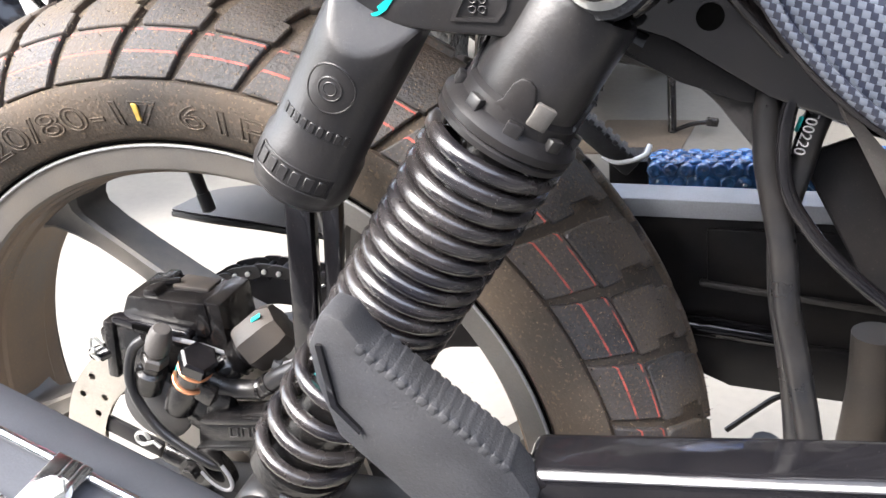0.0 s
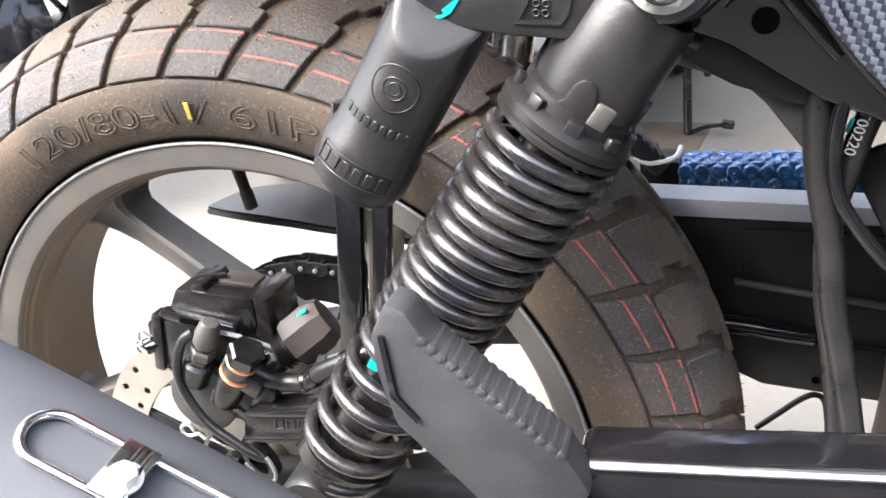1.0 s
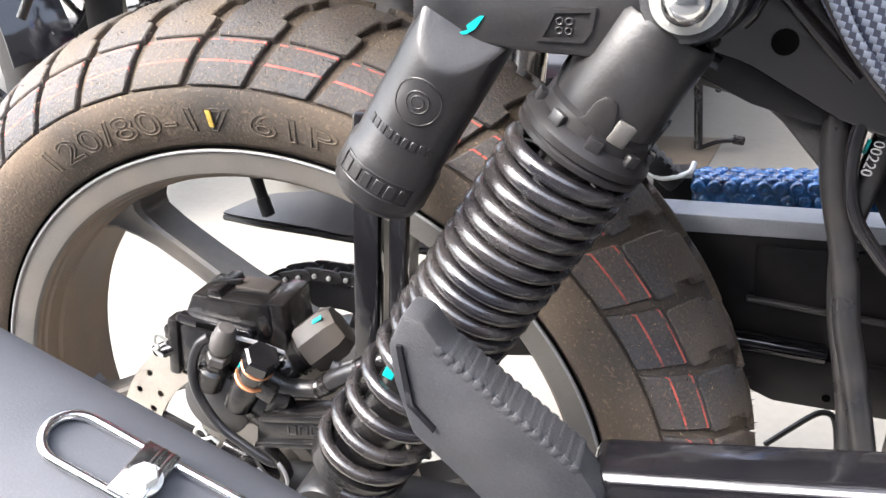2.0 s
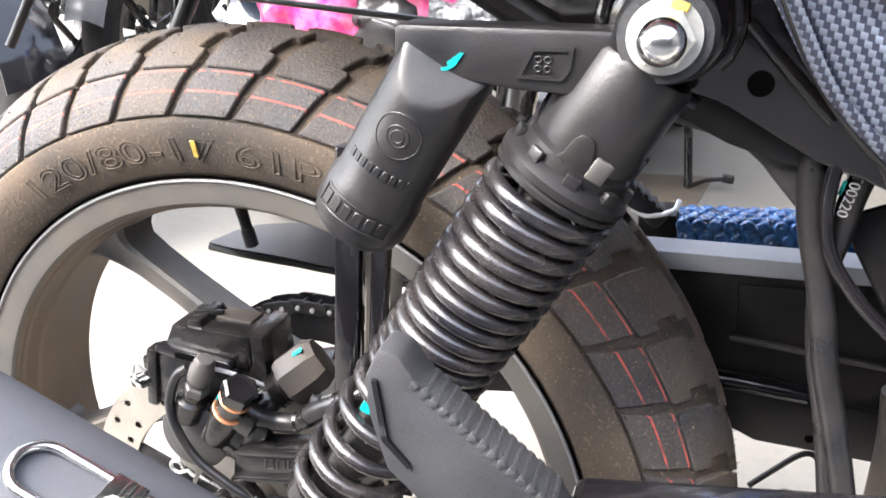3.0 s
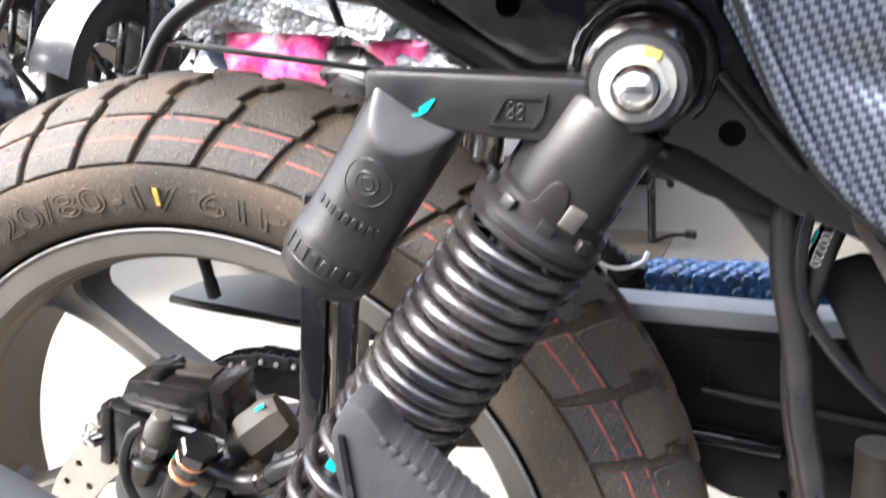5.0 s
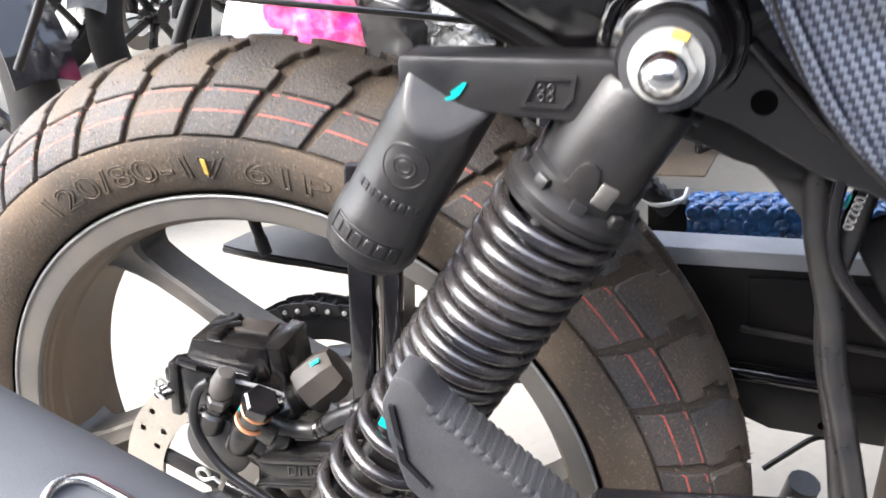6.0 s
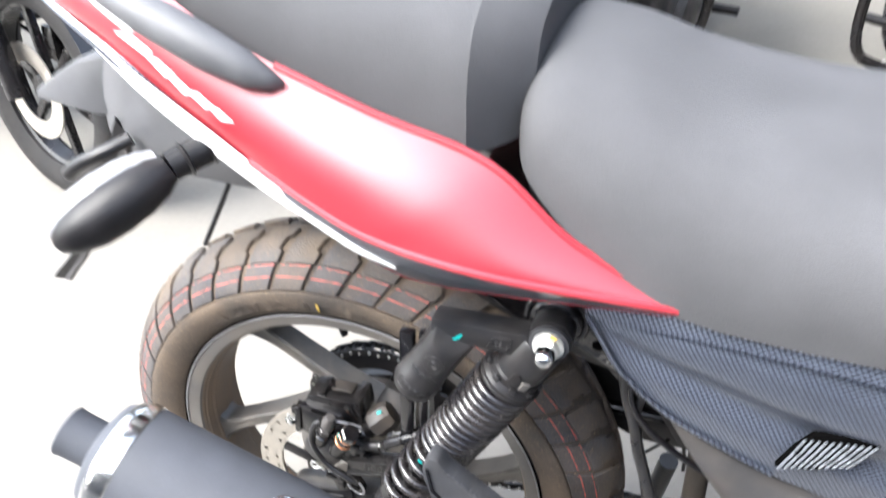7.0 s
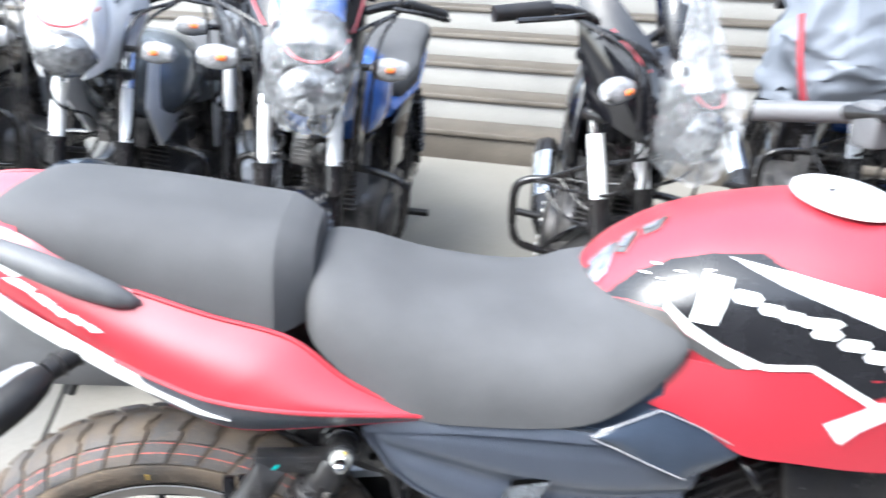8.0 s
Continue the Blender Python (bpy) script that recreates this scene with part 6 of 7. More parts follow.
for x, z, w, h in ((0.686, 0.540, 0.016, 0.008), (0.712, 0.5295, 0.014, 0.007), (0.734, 0.5235, 0.014, 0.007), (0.764, 0.5185, 0.025, 0.007), (0.771, 0.5075, 0.017, 0.007), (0.803, 0.496, 0.018, 0.008), (0.831, 0.483, 0.016, 0.009), (0.858, 0.470, 0.016, 0.009)):
    bp("white_mark", decal([(x - w, z), (x - w * 0.6, z + h), (x + w * 0.7, z + h * 0.7), (x + w, z), (x + w * 0.5, z - h), (x - w * 0.7, z - h * 0.7)], tank_tree, 0.0026, 0.005), WHITE, "", 40, tank)
for pts in ([(0.5478, 0.040), (0.5640, 0.030), (0.5799, 0.0075), (0.5684, -0.0127), (0.5552, -0.035), (0.5474, -0.0332), (0.5434, 0.0112)], [(0.5827, 0.0273), (0.5950, 0.040), (0.6068, 0.028), (0.5948, -0.0122), (0.5806, -0.0275), (0.5753, -0.017), (0.5877, 0.0016)], [(0.6159, 0.0560), (0.6288, 0.0500), (0.6335, 0.0016), (0.6203, -0.0161), (0.6069, -0.0162), (0.6103, 0.0156)]):
    mx, my = sum(q[0] for q in pts) / len(pts), sum(q[1] for q in pts) / len(pts)
    scale = bp("tank_badge", decal([(mx - 0.003 + (x - mx) * 1.4, my + (y - my) * 1.35) for x, y in pts], tank_tree, 0.0018, 0.006, True), CHROME, "bright rim of a scale-shaped badge", 40, tank)
    bp("badge_face", decal([(mx - 0.003 + (x - mx) * 0.98, my + (y - my) * 1.05) for x, y in pts], tank_tree, 0.0030, 0.006, True), SILVER, "dull silver badge face", 40, scale)
CAP = Matrix.Translation((0.838, -0.028, 0.6235)) @ Matrix.Rotation(radians(9), 4, "X") @ Matrix.Rotation(radians(5), 4, "Y")
bp("filler_cap", lathe([(0.0, 0.0), (0.059, 0.0), (0.062, 0.002), (0.062, 0.007), (0.059, 0.009), (0.050, 0.0095), (0.0485, 0.0085), (0.0, 0.0095)], CAP, 56), WHITE, "round pale filler cap", 40, tank)
bp("cap_slot", rbox(0.014, 0.005, 0.002, CAP @ pose(-0.016, 0.006, 0.0095, 0, 0, 25), 0.0005), PLASTIC, "key slot of the cap", 40, tank)
head = bp("cylinder_head", rbox(0.13, 0.15, 0.17, pose(0.76, 0, 0.23, 0, -24, 0), 0.01), FAR_BLACK, "dark engine cylinder head")
for i in range(10):
    bp("cooling_fin", rbox(0.165 - 0.004 * (i % 2), 0.22, 0.0035, pose(0.735 + 0.0062 * i, 0, 0.30 - 0.014 * i, 0, -24, 0), 0.001), FAR_BLACK, "", 40, head)
bp("spark_lead", tube(spline([(0.735, -0.02, 0.33), (0.72, -0.10, 0.325), (0.735, -0.135, 0.30), (0.752, -0.118, 0.27)], 6), 0.005, 10), BLACK_GLOSS, "black plug lead", 40, head)
bp("exhaust_header", tube(spline([(0.80, -0.02, 0.24), (0.90, -0.04, 0.22), (0.945, -0.07, 0.08), (0.90, -0.10, -0.08), (0.70, -0.12, -0.13)], 8), 0.020, 18), FAR_BLACK, "black exhaust header")
bp("down_tube", tube([(1.02, -0.03, 0.46), (0.93, -0.05, 0.10), (0.86, -0.06, -0.10)], 0.018, 16), FAR_BLACK, "black frame down tube")
bp("coil_cover", rbox(0.16, 0.05, 0.11, pose(0.86, -0.10, 0.285, 0, -10, 0), 0.015, 3), FAR_BLACK, "dark cover below the tank")
bp("engine_block", rbox(0.34, 0.26, 0.26, pose(0.66, 0, 0.05), 0.04, 3), FAR_ENGINE, "cast engine cases")
bar = bp("handlebar", tube(spline([(0.97, -0.36, 0.67), (1.02, -0.2, 0.69), (1.05, 0, 0.69), (1.02, 0.2, 0.69), (0.93, 0.36, 0.67)], 8), 0.012, 16), FAR_BLACK, "black handlebar")
bp("grip", tube([(1.0, 0.27, 0.682), (0.872, 0.335, 0.672)], 0.017, 20), GREY_PLASTIC, "grey rubber grip", 40, bar)
bp("switch_box", rbox(0.05, 0.05, 0.07, pose(1.02, 0.24, 0.67, 0, 0, 20), 0.008), GREY_PLASTIC, "grey switch cluster", 40, bar)
front_wheel = bp("front_wheel", lathe([(0.20, -0.03), (0.24, -0.045), (0.28, -0.045), (0.30, 0.0), (0.28, 0.045), (0.24, 0.045), (0.20, 0.03)], Matrix.Translation((1.345, 0, -0.01)) @ AXLE_Y.inverted(), 72, True), CARCASS, "front tyre")
bp("front_rim", join(lathe([(0.0, -0.03), (0.04, -0.03), (0.04, 0.03), (0.0, 0.03)], Matrix.Translation((1.345, 0, -0.01)) @ AXLE_Y, 24), *[rbox(0.17, 0.025, 0.02, Matrix.Translation((1.345, 0, -0.01)) @ Matrix.Rotation(radians(60 * i), 4, "Y") @ pose(0.12, 0, 0), 0.004) for i in range(6)]), ALLOY, "cast front rim", 40, front_wheel)
bp("fork", join(tube([(1.345, -0.1, -0.01), (1.10, -0.1, 0.62)], 0.022, 20), tube([(1.345, 0.1, -0.01), (1.10, 0.1, 0.62)], 0.022, 20)), FAR_BLACK, "black front fork")
bp("center_stand", join(tube([(0.36, -0.10, -0.02), (0.33, -0.16, -0.308)], 0.012, 12), tube([(0.36, 0.10, -0.02), (0.33, 0.16, -0.300)], 0.012, 12), tube([(0.34, -0.14, -0.2), (0.34, 0.14, -0.2)], 0.010, 12)), BLACK_SATIN, "black centre stand on the floor")

# ---- motorcycles parked behind, facing this way ----
def parked(m, steer, paint, cover, label, wrap=True, guard=None, drop=0.0):
    """A parked motorcycle: front axle over its origin, body running back along +y."""
    top = tagged(new("motorcycle"), label, "motorcycle", "motorcycles parked in a row")
    top.matrix_basis = m
    turn = Matrix.Translation((0, 0.12, 0)) @ Matrix.Rotation(radians(steer), 4, "Z") @ Matrix.Translation((0, -0.12, 0))
    sx = Matrix.Rotation(radians(90), 4, "Y")

    def pp(name, bm, material, lab="", steered=False, parent=None, sharp=40):
        if steered:
            moved(bm, turn)
        return part(name, bm, material, parent or top, lab, sharp)

    fw = pp("front_wheel", lathe([(0.205, -0.032), (0.235, -0.046), (0.27, -0.045), (0.29, -0.03), (0.297, 0.0), (0.29, 0.03), (0.27, 0.045), (0.235, 0.046), (0.205, 0.032)], Matrix.Translation((0, 0, 0.297)) @ sx, 64, True), FAR_TYRE, "dark front tyre", True)
    pp("rim", join(lathe([(0.215, -0.03), (0.215, 0.03), (0.195, 0.02), (0.195, -0.02)], Matrix.Translation((0, 0, 0.297)) @ sx, 48, True), lathe([(0.0, -0.035), (0.035, -0.035), (0.035, 0.035), (0.0, 0.035)], Matrix.Translation((0, 0, 0.297)) @ sx, 20)), FAR_BLACK, "black cast rim", True, fw)
    for i in range(6):
        pp("spoke", moved(rbox(0.02, 0.17, 0.024, pose(0, 0.115, 0), 0.004), Matrix.Translation((0, 0, 0.297)) @ Matrix.Rotation(radians(60 * i + 15), 4, "X")), FAR_BLACK, "", True, fw)
    pp("brake_disc", lathe([(0.075, -0.0), (0.12, 0.0), (0.12, 0.004), (0.075, 0.004)], Matrix.Translation((-0.055, 0, 0.297)) @ sx, 40, True), DISC, "steel brake disc", True, fw)
    pp("front_mudguard", sheet([[(x, -0.325 * math.cos(radians(a)), 0.297 + 0.325 * math.sin(radians(a)) - abs(x) * 0.25) for a in range(15, 150, 7)] for x in (-0.065, -0.05, -0.02, 0.02, 0.05, 0.065)], 0.003), guard or cover, "glossy front mudguard", True)
    for s in (-1, 1):
        x = 0.092 * s
        fork = pp("fork_leg", tube([(x, 0, 0.29), (x, 0.105, 0.64)], 0.026, 18), FAR_BLACK, "black fork slider", True)
        pp("dust_seal", tube([(x, 0.105, 0.64), (x, 0.109, 0.655)], 0.029, 18), FAR_BLACK, "", True, fork)
        pp("sleeve", tube([(x, 0.109, 0.655), (x, 0.153, 0.80)], 0.0195, 18), WHITE, "white paper sleeve on the fork", True, fork)
        pp("stanchion", tube([(x, 0.153, 0.80), (x, 0.21, 0.98)], 0.0165, 18), CHROME, "bright stanchion", True, fork)
        stalk = pp("front_indicator", tube([(0.09 * s, 0.06, 0.93), (0.16 * s, 0.05, 0.93)], 0.009, 12), FAR_BLACK, "black indicator stalk", True)
        pp("lens", lathe([(0.0, -0.052), (0.018, -0.046), (0.028, -0.026), (0.031, 0.0), (0.023, 0.038), (0.0, 0.052)], turn @ Matrix.Translation((0.205 * s, 0.04, 0.93)) @ sx @ Matrix.Diagonal((1, 0.8, 1, 1)), 20), AMBER, "clear indicator lens", False, stalk)
        pp("bulb", lathe([(0.0, -0.012), (0.007, -0.008), (0.007, 0.008), (0.0, 0.012)], turn @ Matrix.Translation((0.200 * s, 0.0165, 0.932)) @ sx, 12), ORANGE, "orange bulb", False, stalk)
        grip = pp("handlebar", tube(spline([(0.05 * s, 0.17, 1.00), (0.18 * s, 0.17, 1.06), (0.27 * s, 0.20, 1.07), (0.38 * s, 0.25, 1.05)], 6), 0.0115, 12), FAR_BLACK, "black handlebar", True)
        pp("grip", tube([(0.27 * s, 0.20, 1.07), (0.385 * s, 0.252, 1.049)], 0.017, 14), PLASTIC, "black rubber grip", True, grip)
        pp("lever", tube([(0.22 * s, 0.15, 1.065), (0.30 * s, 0.14, 1.06), (0.38 * s, 0.19, 1.045)], 0.006, 8), FAR_BLACK, "black lever", True, grip)
        cg = pp("crash_guard", tube(spline([(0.05 * s, 0.34, 0.60), (0.16 * s, 0.33, 0.60), (0.245 * s, 0.33, 0.575), (0.255 * s, 0.34, 0.50), (0.235 * s, 0.36, 0.40), (0.17 * s, 0.38, 0.37), (0.05 * s, 0.40, 0.36)], 6), 0.0115, 12), FAR_BLACK, "black tubular crash guard")
        pp("footrest", tube([(0.10 * s, 0.78, 0.33), (0.26 * s, 0.78, 0.34)], 0.013, 10), PLASTIC, "black rubber footrest")
        if s > 0:
            mir = pp("mirror_arm", tube([(0.24 * s, 0.18, 1.07), (0.30 * s, 0.17, 1.20)], 0.006, 8), FAR_BLACK, "black mirror arm", True)
            pp("mirror", lathe([(0.0, 0.0), (0.05, 0.002), (0.058, 0.010), (0.045, 0.022), (0.0, 0.030)], turn @ Matrix.Translation((0.33 * s, 0.16, 1.22)) @ Matrix.Rotation(radians(90), 4, "X") @ Matrix.Diagonal((1, 0.6, 1, 1)), 24), FAR_BLACK, "oval black mirror", False, mir)
    pp("yoke", join(rbox(0.24, 0.06, 0.03, pose(0, 0.205, 0.97), 0.01), rbox(0.22, 0.06, 0.03, pose(0, 0.165, 0.84), 0.01)), FAR_BLACK, "black fork yoke", True)
    fall = Matrix.Translation((0, 0, -drop))
    cowl = pp("headlamp_cowl", moved(loft([[(w * math.copysign(abs(math.cos(t)) ** 0.7, math.cos(t)), y, z + h * math.copysign(abs(math.sin(t)) ** 0.8, math.sin(t))) for t in [2 * math.pi * k / 24 for k in range(24)]] for y, w, h, z in ((0.13, 0.06, 0.07, 0.96), (0.06, 0.085, 0.115, 0.96), (0.0, 0.098, 0.125, 0.95), (-0.035, 0.095, 0.115, 0.94), (-0.06, 0.075, 0.09, 0.93))]), fall), cover, "painted headlamp cowl", True)
    pp("headlamp", moved(loft([[(w * math.cos(t), y, z + h * math.sin(t)) for t in [2 * math.pi * k / 24 for k in range(24)]] for y, w, h, z in ((-0.040, 0.082, 0.066, 0.885), (-0.070, 0.072, 0.058, 0.885), (-0.086, 0.048, 0.040, 0.885), (-0.093, 0.02, 0.016, 0.885))]), fall), LAMP_GLASS, "clear headlamp glass", True, cowl)
    pp("visor", moved(loft([[(w * math.cos(t), y + 0.02 * abs(math.cos(t)), z + h * math.sin(t)) for t in [2 * math.pi * k / 20 for k in range(20)]] for y, w, h, z in ((-0.030, 0.075, 0.05, 1.04), (0.0, 0.085, 0.08, 1.09), (0.04, 0.075, 0.07, 1.15), (0.07, 0.045, 0.03, 1.20))]), fall), BLACK_FILM if paint is not BLUE else BLUE, "dark fly screen", True, cowl)
    pp("red_flash", moved(tube(spline([(-0.085, -0.035, 1.005), (-0.045, -0.07, 0.965), (0.0, -0.078, 0.955), (0.045, -0.07, 0.965), (0.085, -0.035, 1.005)], 6), 0.0035, 8), fall), RED, "thin red edge", True, cowl)
    if wrap:
        rnd = random.Random(7)
        rings = []
        for y, w, h, z in ((0.03, 0.098, 0.12, 0.925), (-0.04, 0.112, 0.130, 0.915), (-0.085, 0.10, 0.118, 0.900), (-0.112, 0.075, 0.090, 0.895), (-0.122, 0.045, 0.07, 0.90), (-0.125, 0.02, 0.03, 0.90)):
            rings.append([(w * (1 + rnd.uniform(-0.08, 0.08)) * math.copysign(abs(math.cos(t)) ** 0.8, math.cos(t)), y + rnd.uniform(-0.012, 0.012), z + h * (1 + rnd.uniform(-0.08, 0.08)) * math.copysign(abs(math.sin(t)) ** 0.8, math.sin(t))) for t in [2 * math.pi * k / 40 for k in range(40)]])
        pp("packing_film", moved(loft(rings, False), fall), FILM, "crinkled clear packing film", True, cowl, 25)
        rows = [[((0.092 - 0.035 * v) * math.sin(1.2 * u) + rnd.uniform(-0.003, 0.003), -0.098 + 0.125 * v + 0.055 * u * u + rnd.uniform(-0.004, 0.004), 1.00 + 0.25 * v - 0.02 * u * u) for u in [i / 8 - 1 for i in range(17)]] for v in [j / 10 for j in range(11)]]
        pp("visor_film", moved(sheet(rows, 0.001), fall), FILM, "clear film over the fly screen", True, cowl, 25)
    pp("fuel_tank", loft([[(w * math.copysign(abs(math.cos(t)) ** 0.7, math.cos(t)), y, z + h * math.copysign(abs(math.sin(t)) ** 0.8, math.sin(t))) for t in [2 * math.pi * k / 24 for k in range(24)]] for y, w, h, z in ((0.24, 0.07, 0.06, 0.80), (0.30, 0.14, 0.12, 0.80), (0.42, 0.16, 0.14, 0.80), (0.56, 0.14, 0.13, 0.79), (0.68, 0.09, 0.09, 0.77), (0.72, 0.05, 0.05, 0.76))]), paint, "painted fuel tank")
    pp("seat", loft([[(w * math.copysign(abs(math.cos(t)) ** 0.5, math.cos(t)), y, z + h * math.copysign(abs(math.sin(t)) ** 0.6, math.sin(t))) for t in [2 * math.pi * k / 20 for k in range(20)]] for y, w, h, z in ((0.66, 0.07, 0.03, 0.77), (0.80, 0.13, 0.045, 0.76), (1.0, 0.14, 0.05, 0.78), (1.12, 0.12, 0.055, 0.82), (1.36, 0.10, 0.05, 0.87))]), SEAT, "grey vinyl seat")
    pp("tail", loft([[(w * math.cos(t), y, z + h * math.sin(t)) for t in [2 * math.pi * k / 16 for k in range(16)]] for y, w, h, z in ((0.70, 0.12, 0.05, 0.70), (1.0, 0.14, 0.06, 0.73), (1.3, 0.11, 0.06, 0.80), (1.52, 0.05, 0.03, 0.87))]), paint, "painted tail")
    eng = pp("engine", rbox(0.25, 0.34, 0.26, pose(0, 0.66, 0.34), 0.05, 3), FAR_ENGINE, "grey engine case")
    pp("cylinder", rbox(0.12, 0.12, 0.18, pose(0, 0.52, 0.52, 15, 0, 0), 0.01), FAR_ENGINE, "", False, eng)
    fin = None
    for i in range(9):
        m2 = pose(0, 0.50, 0.46 + 0.016 * i, 15, 0, 0)
        if fin is None:
            f2 = pp("cooling_fin", rbox(0.17, 0.17, 0.006, None, 0.002), FAR_ENGINE, "", False, eng)
            fin = f2.data
        else:
            f2 = new("cooling_fin", fin)
            f2.parent = eng
        f2.matrix_basis = m2
    pp("clutch_cover", lathe([(0.0, 0.0), (0.10, 0.0), (0.10, 0.03), (0.06, 0.045), (0.0, 0.045)], Matrix.Translation((-0.12, 0.68, 0.33)) @ sx.inverted(), 32), FAR_ENGINE, "round clutch cover", False, eng)
    pp("magneto_cover", lathe([(0.0, 0.0), (0.09, 0.0), (0.09, 0.03), (0.06, 0.045), (0.0, 0.045)], Matrix.Translation((0.12, 0.68, 0.33)) @ sx, 32), FAR_ENGINE, "round magneto cover", False, eng)
    pp("frame", join(tube(spline([(0, 0.20, 0.80), (0, 0.36, 0.55), (0, 0.44, 0.30), (0, 0.60, 0.22)], 6), 0.018, 12), tube([(0, 0.22, 0.74), (0, 0.75, 0.66), (0, 1.3, 0.76)], 0.02, 12), rbox(0.20, 0.20, 0.28, pose(0, 0.86, 0.55), 0.02), rbox(0.10, 0.05, 0.16, pose(0.0, 0.40, 0.66, -20), 0.01)), FAR_BLACK, "black frame and airbox")
    pp("exhaust_pipe", tube(spline([(-0.03, 0.44, 0.46), (-0.05, 0.36, 0.40), (-0.09, 0.38, 0.28), (-0.12, 0.55, 0.20), (-0.13, 0.85, 0.25)], 8), 0.019, 14), FAR_BLACK, "black exhaust pipe")
    sil = pp("silencer", lathe([(0.0, 0.0), (0.03, 0.0), (0.045, 0.05), (0.052, 0.12), (0.052, 0.40), (0.045, 0.46), (0.025, 0.47), (0.0, 0.47)], along((-0.15, 0.82, 0.27), (-0.20, 1.30, 0.50)), 28), FAR_BLACK, "black silencer")
    pp("heat_shield", lathe([(0.0535, 0.14), (0.0545, 0.15), (0.0545, 0.37), (0.0535, 0.38)], along((-0.15, 0.82, 0.27), (-0.20, 1.30, 0.50)), 28, False), CHROME, "bright heat shield", False, sil)
    rw = pp("rear_wheel", lathe([(0.205, -0.04), (0.235, -0.055), (0.27, -0.055), (0.30, -0.03), (0.312, 0.0), (0.30, 0.03), (0.27, 0.055), (0.235, 0.055), (0.205, 0.04)], Matrix.Translation((0, 1.34, 0.31)) @ sx, 48, True), FAR_TYRE, "dark rear tyre")
    pp("rim", lathe([(0.215, -0.035), (0.215, 0.035), (0.195, 0.02), (0.195, -0.02)], Matrix.Translation((0, 1.34, 0.31)) @ sx, 40, True), FAR_BLACK, "black rear rim", False, rw)
    pp("swingarm", join(rbox(0.03, 0.52, 0.05, pose(0.10, 1.08, 0.33), 0.008), rbox(0.03, 0.52, 0.05, pose(-0.10, 1.08, 0.33), 0.008)), FAR_BLACK, "black swingarm")
    for s in (-1, 1):
        pp("rear_shock", join(tube([(0.12 * s, 1.10, 0.70), (0.12 * s, 1.27, 0.38)], 0.014, 12), *[lathe([(0.018, 0), (0.027, 0.004), (0.018, 0.008)], along((0.12 * s, 1.12 + 0.011 * i, 0.665 - 0.02 * i), (0.12 * s, 1.27, 0.38)), 16) for i in range(12)]), FAR_BLACK, "black rear spring unit")
    st = pp("side_stand", tube([(0.12, 0.72, 0.26), (0.19, 0.66, 0.012)], 0.011, 10), FAR_BLACK, "black side stand on the floor")
    pp("stand_foot", rbox(0.07, 0.06, 0.008, pose(0.20, 0.655, 0.006), 0.003), FAR_BLACK, "flat stand foot", False, st)
    pp("stand_lug", join(tube(spline([(0.196, 0.657, 0.035), (0.225, 0.675, 0.050), (0.262, 0.690, 0.060)], 5), 0.006, 8), rbox(0.030, 0.022, 0.020, pose(0.274, 0.694, 0.062, 0, 0, 15), 0.004)), FAR_BLACK, "short stand lug with rubber end", False, st)
    pp("main_stand", join(tube([(-0.12, 0.86, 0.24), (-0.15, 0.98, 0.10)], 0.011, 10), tube([(0.12, 0.86, 0.24), (0.15, 0.98, 0.10)], 0.011, 10), tube([(-0.14, 0.95, 0.13), (0.14, 0.95, 0.13)], 0.009, 10)), FAR_BLACK, "folded main stand")
    pp("pedal", tube(spline([(0.15, 0.62, 0.28), (0.17, 0.50, 0.27), (0.22, 0.46, 0.28)], 6), 0.007, 8), FAR_BLACK, "black gear pedal")
    for s in (-1, 1):
        rows = []
        for j in range(9):
            v = j / 8
            rows.append([(s * (0.050 + 0.080 * math.sin(math.pi * 0.5 * u) ** 0.8 + 0.030 * math.sin(math.pi * v)), -0.075 + 0.235 * u + 0.09 * v, 0.825 + 0.08 * u + (0.20 + 0.14 * u) * v) for u in [i / 12 for i in range(13)]])
        pp("side_cowl", moved(sheet(rows, 0.004), fall), cover, "swept glossy side cowl", True, None, 50)
        pp("cowl_flash", moved(tube([(s * (0.072 + 0.080 * math.sin(math.pi * 0.5 * u) ** 0.8), -0.012 + 0.235 * u, 0.975 + 0.185 * u) for u in [i / 10 for i in range(2, 7)]], 0.0035, 6), fall), RED if paint is not GREY_PAINT else NAVY, "thin bright edge of the cowl", True)
        pp("tank_scoop", moved(plate([(0.20, 0.74), (0.24, 0.90), (0.44, 0.86), (0.58, 0.74), (0.50, 0.64), (0.32, 0.60)], -0.008, 0.008, 0.004), Matrix.Translation((0.155 * s, 0, 0)) @ Matrix.Rotation(radians(90 + 8 * s), 4, "Z")), cover, "pointed tank side scoop")
        pp("brake_caliper", rbox(0.04, 0.05, 0.09, pose(0.075 * s, 0.09, 0.37), 0.008), FAR_BLACK, "black caliper body", True)
        for cx, cy, cz in ((0.14, 0.02, 0.72), (0.11, -0.01, 0.64), (0.07, 0.04, 0.78)):
            pp("control_cable", tube(spline([(0.24 * s, 0.16, 1.06), (cx * s * 1.2, 0.03, 0.98), (cx * s, cy, cz), (cx * s * 0.5, 0.20, cz - 0.08), (0.04 * s, 0.34, 0.62)], 6), 0.0045, 8), FAR_BLACK, "black control cable", True)
